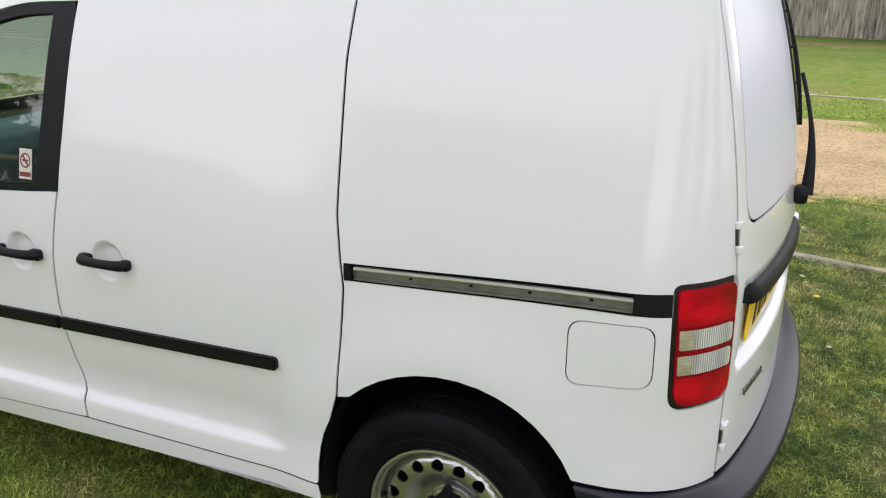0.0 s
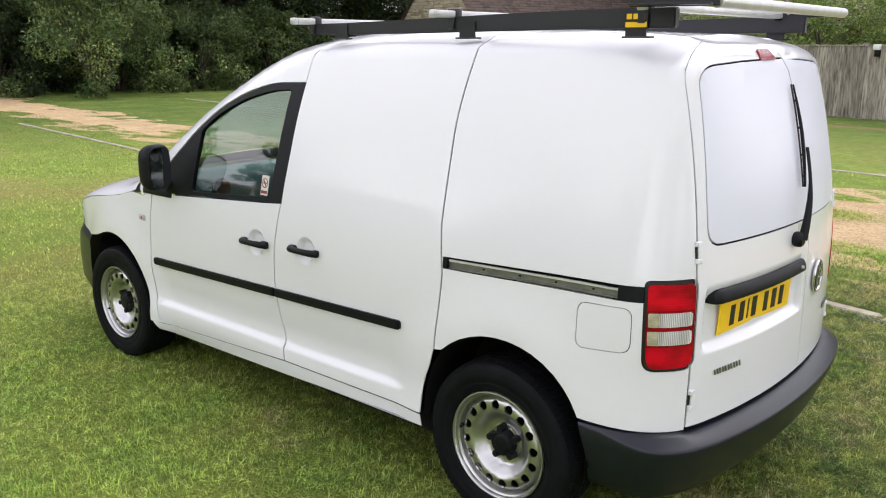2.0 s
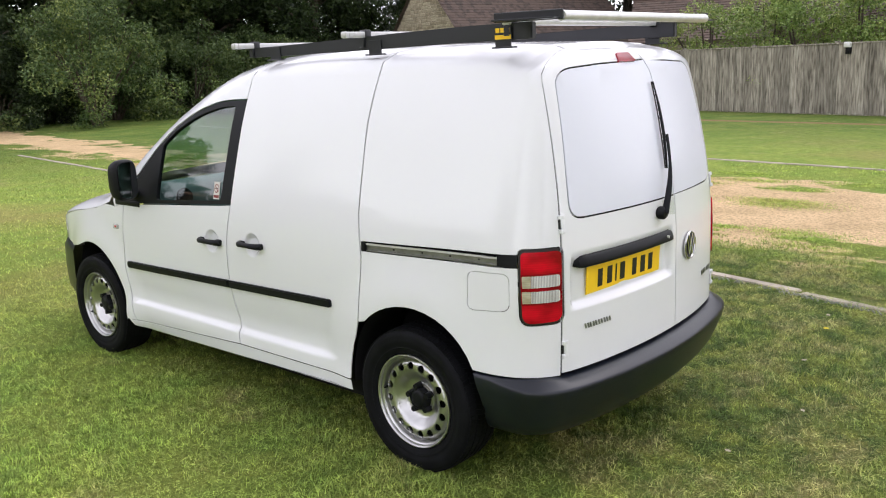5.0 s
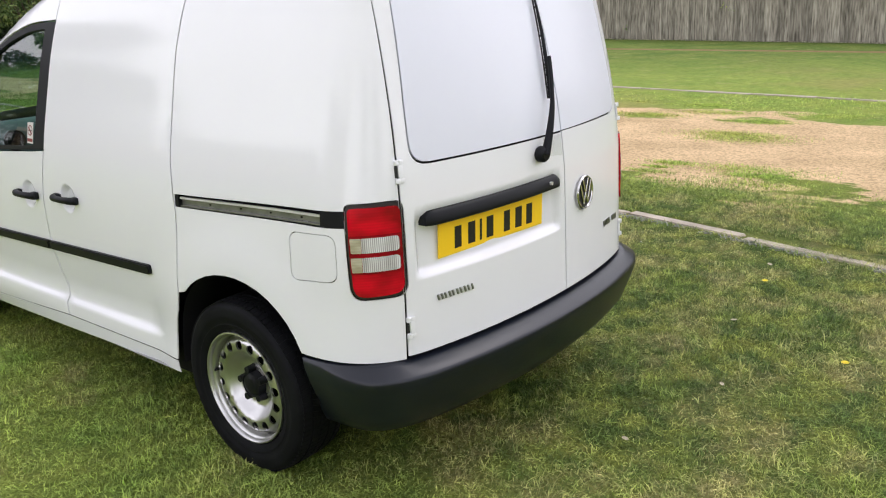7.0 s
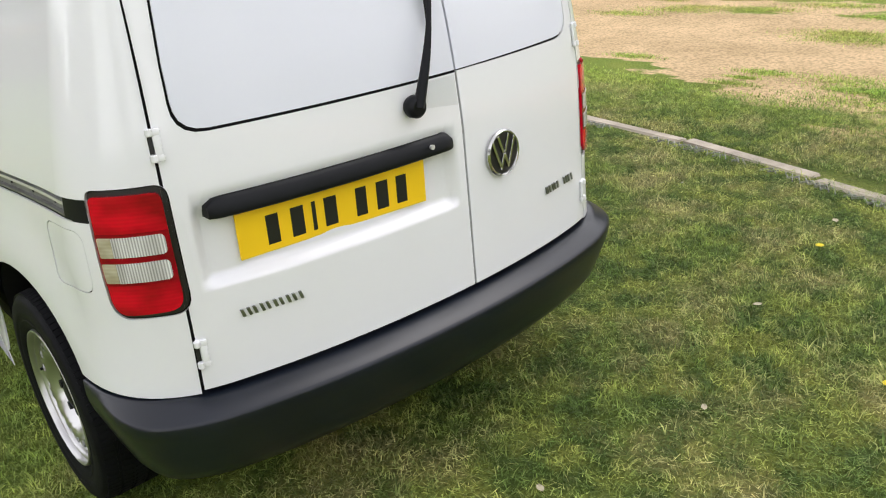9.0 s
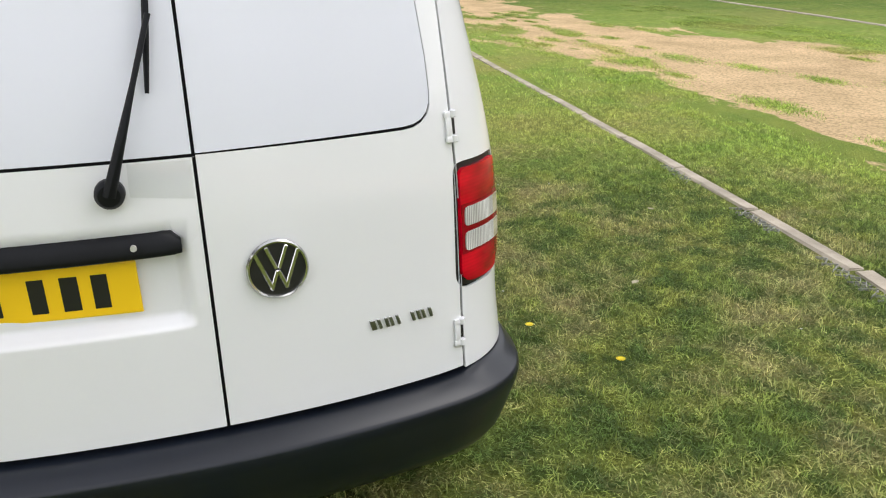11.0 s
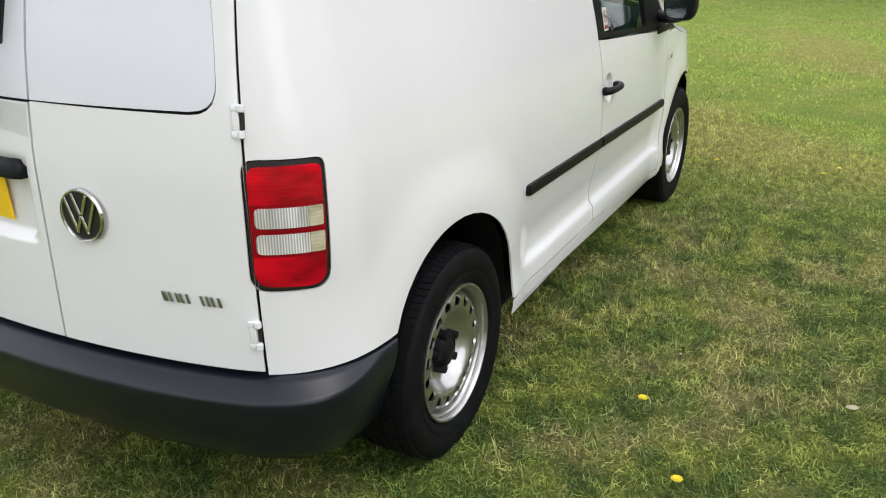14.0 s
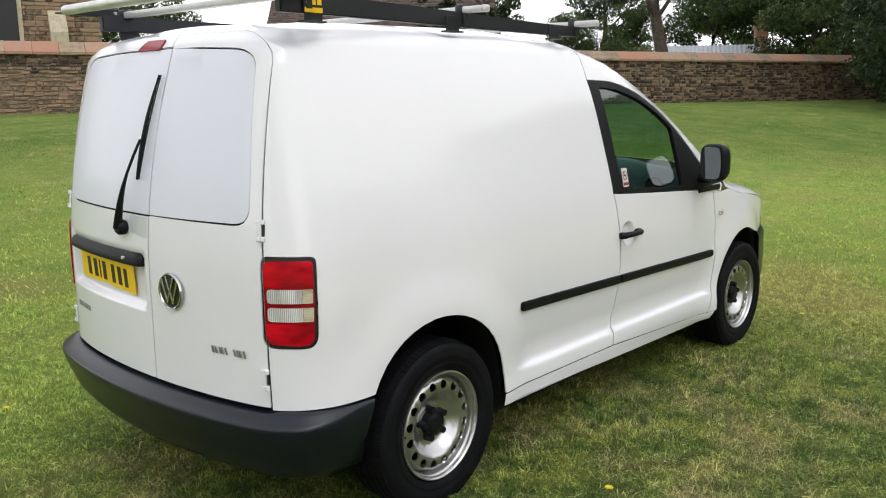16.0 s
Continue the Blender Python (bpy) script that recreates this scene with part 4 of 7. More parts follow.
def number_plate():
    p0, p1 = left_back(0.525, 0.853), left_back(0.020, 0.853)
    mid = (p0 + p1) / 2
    d = (p1 - p0).normalized()
    n = Vector((0, 0, 1)).cross(d).normalized()
    if n.x > 0:
        n = -n
    x = n.cross(Vector((0, 0, 1)))
    m = Matrix(((x.x, n.x, 0, mid.x), (x.y, n.y, 0, mid.y), (0, 0, 1, 0.853), (0, 0, 0, 1))) @ Matrix.Translation((0, 0.012, 0)) @ Matrix.Rotation(radians(-3), 4, "X")
    pl = part("number_plate", box((0.508, 0.006, 0.112), (0, 0, 0), 0.0025, 2), YELLOW, van, "yellow plate with plain black bars", m=m)
    sg = 1 if x.y < 0 else -1
    xs = [-0.168, -0.105, -0.062, -0.018, 0.066, 0.126, 0.182]
    ws = [0.043, 0.046, 0.014, 0.046, 0.042, 0.046, 0.042]
    for i, (a, w) in enumerate(zip(xs, ws)):
        part("bar", box((w * 0.72, 0.0016, 0.072), (a * sg, 0.0036, -0.002), 0.0006, 1), INK, pl, m=m)


number_plate()


def roundel():
    m = back_m(-0.246, 0.856, 0.004)
    ring = bmesh.new()
    prof = [(0.063, 0.0), (0.064, 0.006), (0.0605, 0.011), (0.057, 0.010), (0.055, 0.005)]
    rr = [[ring.verts.new((r * math.cos(2 * math.pi * k / 48), y, r * math.sin(2 * math.pi * k / 48))) for k in range(48)] for r, y in prof]
    for a, b in zip(rr, rr[1:]):
        for k in range(48):
            ring.faces.new((a[k], a[(k + 1) % 48], b[(k + 1) % 48], b[k]))
    bmesh.ops.recalc_face_normals(ring, faces=ring.faces)
    r = part("round_badge", ring, CHROME, van, "chrome-ringed dark round badge", smooth=True, m=m)
    disc = bmesh.new()
    bmesh.ops.create_cone(disc, cap_ends=True, segments=48, radius1=0.056, radius2=0.056, depth=0.008, matrix=Matrix.Translation((0, 0.002, 0)) @ Matrix.Rotation(math.pi / 2, 4, "X"))
    part("badge_disc", disc, INK, r, m=m)
    # plain slanted strokes
    for x, z, l, a in ((-0.012, 0.026, 0.052, -21), (0.012, 0.026, 0.052, 21), (-0.030, 0.002, 0.082, -21), (0.030, 0.002, 0.082, 21), (-0.0085, -0.022, 0.044, 21), (0.0085, -0.022, 0.044, -21)):
        part("stroke", box((0.0085, 0.005, l), (x, 0.0085, z), 0.0015, 1, m=Matrix.Rotation(radians(a), 4, "Y")), CHROME, r, m=m)


roundel()
def stroke_badge(name, y, z, cells, h, parent):
    """A raised badge of thin leaning bars, two for each place."""
    bms = []
    for x, w in cells:
        for k in (-0.36, 0.36):
            b = box((0.0078, 0.004, h), bevel=0.0012, seg=1)
            for v in b.verts:
                v.co.x += 0.28 * v.co.z
            bmesh.ops.translate(b, vec=(x + k * w, 0.002, 0), verts=b.verts)
            bms.append(b)
    part(name, join_bm(*bms), DARKCHROME, parent, "badge of thin chrome bars", m=back_m(y, z, 0.001))


stroke_badge("name_badge", 0.487, 0.682, ((-0.066, 0.023), (-0.034, 0.024), (-0.002, 0.024), (0.030, 0.024), (0.060, 0.021)), 0.021, back_left)
stroke_badge("model_badge", -0.507, 0.684, ((-0.066, 0.024), (-0.038, 0.020)), 0.024, back_right)
stroke_badge("engine_badge", -0.507, 0.684, ((0.014, 0.022), (0.042, 0.024), (0.066, 0.006)), 0.024, back_right)

# high brake light
panel("brake_light", rear_skin, back_v(rounded([(-0.023, 1.672), (0.142, 1.672), (0.134, 1.707), (-0.018, 1.707)], 0.006)), (), BRAKERED, back_left, "dull red high brake light", step=0.03, depth=0.012, lift=0.006)


# rear wiper
def wiper():
    base = rear_skin(0.045, 1.050)
    px = base.x
    knob = lathe([(0.0, -0.036), (0.020, -0.035), (0.027, -0.027), (0.028, -0.008), (0.024, 0.0)], 24)
    w = part("rear_wiper", knob, TRIM, van, "black rear wiper arm", smooth=True, m=Matrix.Translation((px, 0.045, 1.050)) @ Matrix.Rotation(-math.pi / 2, 4, "Z"))
    pts, rad = [], []
    for i in range(12):
        t = i / 11
        y, z = 0.045 - 0.110 * t, 1.050 + 0.315 * t
        p = rear_skin(y, vz(z, -0.8))
        pts.append((p.x - 0.030 - 0.012 * math.sin(math.pi * t), y, z))
        rad.append(0.0175 - 0.011 * min(1, t * 1.6))
    part("arm", tube(pts, rad, 10, squash=0.75), TRIM, w, smooth=True)
    blade, rub = [], []
    for i in range(20):
        t = i / 19
        y, z = -0.045 - 0.040 * t, 1.225 + 0.36 * t
        p = rear_skin(y, vz(z, -0.8))
        blade.append((p.x - 0.013 - 0.005 * math.sin(math.pi * t), y, z))
        rub.append((p.x - 0.006, y + 0.001, z))
    part("blade", tube(blade, [0.0035 + 0.0032 * math.sin(math.pi * min(1.0, i / 18 + 0.05)) for i in range(20)], 8), TRIM, w, smooth=True)
    part("rubber", tube(rub, 0.0032, 6), INK, w, smooth=True)
    for t in (0.12, 0.36, 0.62, 0.88):
        i = int(t * 19)
        part("claw", tube([blade[i], rub[i]], 0.004, 6), TRIM, w)


wiper()

# clear corner film under the wiper, creased at the edge
FILM = glass_material("clear_film", (0.945, 0.95, 0.955), 0.08)
film = panel("clear_film", rear_skin, [(SPLIT + 0.008, 1.095), (0.01, 1.097), (0.012, 1.035), (SPLIT + 0.008, 1.020)], (), FILM, back_left, "clear protective film", step=0.03, depth=0.0, lift=0.0015)
film.visible_shadow = False


# mirrors
def mirror(sg, half):
    c = Vector((2.005, sg * 0.962, 1.148))
    bm = bmesh.new()
    bmesh.ops.create_cube(bm, size=1.0)
    bmesh.ops.subdivide_edges(bm, edges=list(bm.edges), cuts=6, use_grid_fill=True)
    for v in bm.verts:
        x, y, z = v.co * 2
        k = (abs(x) ** 7 + (abs(y) ** 3.6 + abs(z) ** 3.6) ** (7 / 3.6)) ** (1 / 7)
        p = Vector((x, y, z)) / max(k, 1e-6) if max(abs(x), abs(y), abs(z)) > 0 else Vector()
        taper = 1 - 0.18 * max(0, p.x)
        v.co = Vector((p.x * 0.046, p.y * 0.074 * taper, p.z * half * taper))
    bmesh.ops.recalc_face_normals(bm, faces=bm.faces)
    tilt = Matrix.Rotation(radians(12 * sg), 4, "Z")
    mr = part("door_mirror", bm, TRIM, van, "black door mirror", smooth=True, m=Matrix.Translation(c) @ tilt)
    face = bmesh.new()
    ring = []
    for k in range(40):
        a = 2 * math.pi * k / 40
        q = (abs(math.cos(a)) ** 4 + abs(math.sin(a)) ** 4) ** -0.25
        ring.append((0.062 * q * math.cos(a), (half - 0.014) * q * math.sin(a)))
    face.faces.new([face.verts.new((-0.0465, y, z)) for y, z in ring])
    part("mirror_glass", face, MIRROR, mr, "mirror glass", m=Matrix.Translation(c) @ tilt)
    part("mirror_foot", box((0.26, 0.012, 0.030), (2.185, sg * (flank(2.185, 0.985) + 0.004), 0.992), 0.005, 2, m=None), TRIM, mr, smooth=True)
    part("mirror_arm", tube([(2.12, sg * 0.835, 1.055), (2.10, sg * 0.90, 1.045), (2.09, sg * 0.95, 1.06)], [0.045, 0.038, 0.035], 12, squash=0.6), TRIM, mr, smooth=True)


MIRROR = mat("mirror", (0.62, 0.66, 0.67), 0.02, metal=1.0)
mirror(1, 0.112)
mirror(-1, 0.097)

# side repeaters, front lamps
for fn in (skin, right(skin)):
    m = frame_on(fn, 2.345, 0.842)
    rp = part("side_repeater", box((0.062, 0.010, 0.028), (0, 0.002, 0), 0.006, 3), CLEAR, van, "clear side repeater", smooth=True, m=m)
    part("bulb", box((0.018, 0.004, 0.014), (0, 0.006, 0), 0.003, 2), RED, rp, m=m)
    panel("headlamp", fn, rounded([(3.22, 0.79), (3.45, 0.70), (3.46, 0.62), (3.36, 0.63), (3.24, 0.70)], 0.02), (), CLEAR, van, "clear headlamp", step=0.03, depth=0.01, lift=0.004)

# no smoking stickers: white card with a red ring and a red bar
STICK = mat("sticker_white", (0.62, 0.61, 0.57), 0.5)
RINGRED = mat("sticker_red", (0.20, 0.025, 0.022), 0.5)
for fn, x, z in ((skin, 1.335, 1.118), (right(skin), 1.335, 1.118)):
    m = frame_on(fn, x, z) @ Matrix.Translation((0, -0.010, 0)) @ Matrix.Diagonal((0.8, 1, 0.84, 1))
    st = part("sticker", box((0.062, 0.0015, 0.105), (0, 0, 0)), STICK, van, "white no smoking sticker with red ring", m=m)
    ring = bmesh.new()
    a = [[ring.verts.new((r * math.cos(2 * math.pi * k / 28), 0.0014, 0.012 + r * math.sin(2 * math.pi * k / 28))) for k in range(28)] for r in (0.026, 0.0205)]
    for k in range(28):
        ring.faces.new((a[0][k], a[0][(k + 1) % 28], a[1][(k + 1) % 28], a[1][k]))
    part("ring", ring, RINGRED, st, m=m)
    part("slash", box((0.006, 0.001, 0.044), (0, 0.0016, 0.012), m=Matrix.Rotation(radians(40), 4, "Y")), RINGRED, st, m=m)
    part("cigarette", box((0.030, 0.0008, 0.006), (0, 0.0012, 0.012)), INK, st, m=m)
    part("red_strip", box((0.054, 0.001, 0.016), (0, 0.0012, -0.036)), RINGRED, st, m=m)

# ---- cab inside ----
DASH = mat("dash_plastic", (0.085, 0.14, 0.145), 0.6, var=0.15, scale=8, bump=0.03, bscale=300)
CLOTH = mat("seat_cloth", (0.045, 0.05, 0.055), 0.95, var=0.25, scale=30, bump=0.4, bscale=250)
DOORCARD = mat("grey_door_card", (0.16, 0.19, 0.18), 0.7, var=0.1)


def dash():
    ver, faces = [], []
    prof = [(2.30, 1.060), (2.20, 1.085), (2.07, 1.095), (2.00, 1.085), (1.965, 1.05), (1.96, 0.96), (1.98, 0.70), (2.0, 0.45)]
    n = 24
    for i in range(n + 1):
        y = -0.74 + 1.48 * i / n
        b = 0.05 * math.exp(-((y + 0.36) / 0.2) ** 2)
        for x, z in prof:
            ver.append((x - (0.02 if 1.95 < x < 1.975 else 0) * math.cos(y * 3), y * (1.045 if x < 2.1 else 1.0), z + (b if 1.98 < x < 2.2 else 0)))
    m = len(prof)
    faces = [(i * m + k, i * m + k + 1, (i + 1) * m + k + 1, (i + 1) * m + k) for i in range(n) for k in range(m - 1)]
    d = mesh_object("dashboard", ver, faces, DASH, van, "dark grey dashboard")
    for y in (0.62, 0.12, -0.10, -0.64):
        vent = lathe([(0.0, -0.004), (0.035, -0.004), (0.042, 0.004), (0.050, 0.006), (0.054, -0.004)], 24)
        part("air_vent", vent, INK, d, "round black air vent", smooth=True, m=Matrix.Translation((1.958, y, 1.010)) @ Matrix.Rotation(math.pi / 2, 4, "Z"))
    ring = []
    for k in range(33):
        a = 2 * math.pi * k / 32
        ring.append((1.78 - 0.075 * math.sin(a), -0.36 + 0.185 * math.cos(a), 1.03 + 0.165 * math.sin(a)))
    sw = part("steering_wheel", tube(ring, 0.016, 10), INK, van, "black steering wheel", smooth=True)
    part("hub", box((0.06, 0.13, 0.11), (1.805, -0.36, 1.015), 0.02), INK, sw, smooth=True)
    part("spoke", box((0.02, 0.34, 0.03), (1.80, -0.36, 1.02), 0.006), INK, sw)


dash()


def seat(y):
    s = new("cab_seat")
    s.parent = van
    tagged(s, "dark cloth cab seat")
    part("seat_base", box((0.50, 0.48, 0.18), (1.50, y, 0.62), 0.06, 3), CLOTH, s, smooth=True)
    part("backrest", box((0.15, 0.48, 0.62), (1.24, y, 0.92), 0.06, 3, m=Matrix.Rotation(radians(-12), 4, "Y")), CLOTH, s, smooth=True)
    part("headrest", box((0.09, 0.26, 0.19), (1.16, y, 1.33), 0.04, 3), CLOTH, s, smooth=True)


seat(0.38)
seat(-0.38)
part("bulkhead", box((0.02, 1.34, 1.25), (1.06, 0, 0.98), 0.004), DOORCARD, van, "grey load bay bulkhead")
part("cab_floor", box((1.35, 1.40, 0.04), (1.72, 0, 0.40), 0.01), GAP, van)
for sg in (1, -1):
    part("door_card", box((0.86, 0.03, 0.55), (1.70, sg * 0.775, 0.72), 0.012), DOORCARD, van, "grey door card")
part("rear_view_mirror", box((0.03, 0.22, 0.06), (1.72, 0, 1.50), 0.012), INK, van, smooth=True)
part("headlining", box((0.42, 0.84, 0.02), (1.25, 0, 1.672), 0.005), DOORCARD, van)


# ---- roof rack ----
rack = tagged(new("roof_rack"), "black steel roof rack with aluminium cross bars on the van", "roof rack")


def rack_rail(sg):
    ver, faces = [], []
    xs = [1.245, 1.235, 1.0, 0.6, 0.2, -0.15, -0.30, -0.455, -0.465]
    y = sg * 0.58
    for x in xs:
        b, t = 1.764 + 0.010 * smooth01((1.0 - x) / 1.3), 1.810 + 0.027 * smooth01((1.24 - x) / 1.5)
        if x == 1.245:
            b, t = 1.770, 1.804
        ver += [(x, y - 0.016, b), (x, y + 0.016, b), (x, y + 0.016, t), (x, y - 0.016, t)]
    for i in range(len(xs) - 1):
        for k in range(4):
            faces.append((4 * i + k, 4 * i + (k + 1) % 4, 4 * i + 4 + (k + 1) % 4, 4 * i + 4 + k))
    faces += [(0, 1, 2, 3), tuple(4 * (len(xs) - 1) + k for k in (3, 2, 1, 0))]
    r = mesh_object("side_rail", ver, faces, BLACKMETAL, rack, "black steel side rail", smooth=False)
    bm = bmesh.new()
    bm.from_mesh(r.data)
    bmesh.ops.recalc_face_normals(bm, faces=bm.faces)
    bmesh.ops.bevel(bm, geom=[e for e in bm.edges if e.is_manifold and e.calc_face_angle(0) > 0.6], offset=0.004, segments=2, affect="EDGES")
    bm.to_mesh(r.data)
    bm.free()
    for x in (1.05, 0.36, -0.335):
        part("foot", join_bm(box((0.075, 0.006, 0.062), (x, y + sg * 0.019, 1.777), 0.001, 1), box((0.10, 0.034, 0.006), (x - 0.015, y + sg * 0.032, 1.747), 0.002, 1)), BLACKMETAL, r)
    m = Matrix.Translation((-0.337, y + sg * 0.0235, 1.797)) @ Matrix.Diagonal((1.3, 1, 1.15, 1))
    lab = part("maker_label", box((0.062, 0.0015, 0.046), (0, 0, 0.0)), INK, rack, "black label with plain yellow bars", m=m)
    for x, z, w, h in ((-0.017, 0.012, 0.014, 0.015), (0.001, 0.012, 0.014, 0.015), (0.019, 0.012, 0.014, 0.015), (0, -0.010, 0.058, 0.014)):
        part("bar", box((w, 0.001, h), (x, sg * 0.0013, z)), YELLOW, lab, m=m)


rack_rail(1)
rack_rail(-1)


def cross_bar(x, z, half, name="cross_bar"):
    b = part(name, box((0.034, 2 * half - 0.02, 0.026), (x, 0, z), 0.006, 2), ALLOY, rack, "aluminium cross bar", smooth=True)
    for sg in (1, -1):
        part("end_cap", box((0.036, 0.022, 0.028), (x, sg * half, z), 0.007, 2), ALLOY, b, smooth=True)
        part("clamp", join_bm(box((0.050, 0.032, 0.046), (x, sg * 0.58, z - 0.002), 0.006, 2), box((0.03, 0.012, 0.05), (x, sg * 0.60, z - 0.03), 0.003, 1)), BLACKMETAL, b, smooth=True)


cross_bar(1.235, 1.820, 0.70)
cross_bar(0.438, 1.834, 0.70)
cross_bar(-0.355, 1.842, 0.60)
for sg in (1, -1):
    p0, p1 = Vector((-0.345, sg * 0.665, 1.858)), Vector((-0.61, sg * 0.605, 1.850))
    d = p1 - p0
    m = Matrix.Translation((p0 + p1) / 2) @ Matrix.Rotation(math.atan2(d.y, d.x), 4, "Z")
    a = part("roller_arm", box((d.length, 0.012, 0.036), bevel=0.003), BLACKMETAL, rack, "black roller bracket", m=m)
    part("arm_plate", box((d.length * 0.9, 0.06, 0.006), (0, -sg * 0.03, -0.012), 0.001, 1), BLACKMETAL, a, m=m)
    c = bmesh.new()
    bmesh.ops.create_cone(c, cap_ends=True, segments=12, radius1=0.007, radius2=0.006, depth=0.012, matrix=m @ Matrix.Translation((-d.length * 0.42, sg * 0.01, 0)) @ Matrix.Rotation(math.pi / 2, 4, "X"))
    part("bolt", c, ALLOY, a)
roll = part("roller", tube([(-0.598, -0.60, 1.849), (-0.598, 0.60, 1.849)], 0.019, 20), ALLOY, rack, "long aluminium loading roller", smooth=True)


# ---- ground ----
def rise(x, y):
    return 1.05 * smooth01((0.358 * x + 0.933 * y - 4.0) / 16.5)


def sward(nt, vector, each):
    """The lawn's colour by place: blue-green clumps, yellow-green, and dry straw patches."""
    L, N = nt.links.new, nt.nodes.new

    def field(scale, detail, rough, lo, hi, jitter):
        n = N("ShaderNodeTexNoise")
        n.inputs["Scale"].default_value, n.inputs["Detail"].default_value, n.inputs["Roughness"].default_value = scale, detail, rough
        L(vector, n.inputs["Vector"])
        src = n.outputs["Fac"]
        if each is not None:
            a = N("ShaderNodeMath")
            a.operation = "MULTIPLY_ADD"
            L(each, a.inputs[0])
            a.inputs[1].default_value = jitter
            s = N("ShaderNodeMath")
            s.operation = "SUBTRACT"
            L(src, s.inputs[0])
            s.inputs[1].default_value = jitter / 2
            L(s.outputs[0], a.inputs[2])
            src = a.outputs[0]
        m = N("ShaderNodeMapRange")
        m.inputs["From Min"].default_value, m.inputs["From Max"].default_value = lo, hi
        L(src, m.inputs["Value"])
        return m.outputs[0]

    def mixed(fac, a, b):
        n = N("ShaderNodeMix")
        n.data_type = "RGBA"
        L(fac, n.inputs["Factor"])
        for k, v in (("A", a), ("B", b)):
            if isinstance(v, tuple):
                n.inputs[k].default_value = (*v, 1)
            else:
                L(v, n.inputs[k])
        return n.outputs["Result"]

    green = mixed(field(2.6, 4.0, 0.6, 0.40, 0.62, 0.10), (0.208, 0.292, 0.064), (0.345, 0.392, 0.088))
    deep = mixed(field(6.0, 3.0, 0.55, 0.41, 0.56, 0.06), (0.122, 0.196, 0.044), green)
    # lusher away from the van; the offset also paints the shaded left lawn brighter
    off = N("ShaderNodeVectorMath")
    off.operation = "MULTIPLY_ADD"
    off.inputs[1].default_value, off.inputs[2].default_value = (0.8, 1.0, 0.0), (-0.1, 1.6, 0.0)
    L(vector, off.inputs[0])
    far = N("ShaderNodeVectorMath")
    far.operation = "LENGTH"
    L(off.outputs[0], far.inputs[0])
    lush_lit = N("ShaderNodeMapRange")
    lush_lit.inputs["From Min"].default_value, lush_lit.inputs["From Max"].default_value = 1.7, 3.1
    L(far.outputs["Value"], lush_lit.inputs["Value"])
    open_lawn = mixed(field(1.6, 8.0, 0.75, 0.36, 0.66, 0.14), (0.290, 0.440, 0.085), (0.475, 0.560, 0.125))
    # broad worn, yellowed stretches of the lawn
    open_lawn = mixed(field(0.34, 3.0, 0.55, 0.50, 0.68, 0.05), open_lawn, (0.470, 0.460, 0.145))
    rich = mixed(lush_lit.outputs[0], deep, open_lawn)
    # deeper green towards the edges of the lawn
    rim = N("ShaderNodeMapRange")
    rim.inputs["From Min"].default_value, rim.inputs["From Max"].default_value = 7.5, 15.0
    L(far.outputs["Value"], rim.inputs["Value"])
    rich = mixed(rim.outputs[0], rich, mixed(field(0.9, 6.0, 0.7, 0.36, 0.66, 0.1), (0.125, 0.222, 0.042), (0.250, 0.315, 0.072)))
    dry = N("ShaderNodeMath")
    dry.operation = "MULTIPLY_ADD"
    L(lush_lit.outputs[0], dry.inputs[0])
    dry.inputs[1].default_value = -0.38
    L(field(1.7, 6.0, 0.72, 0.478, 0.71, 0.13), dry.inputs[2])
    dry.use_clamp = True
    return mixed(dry.outputs[0], rich, (0.540, 0.475, 0.220))


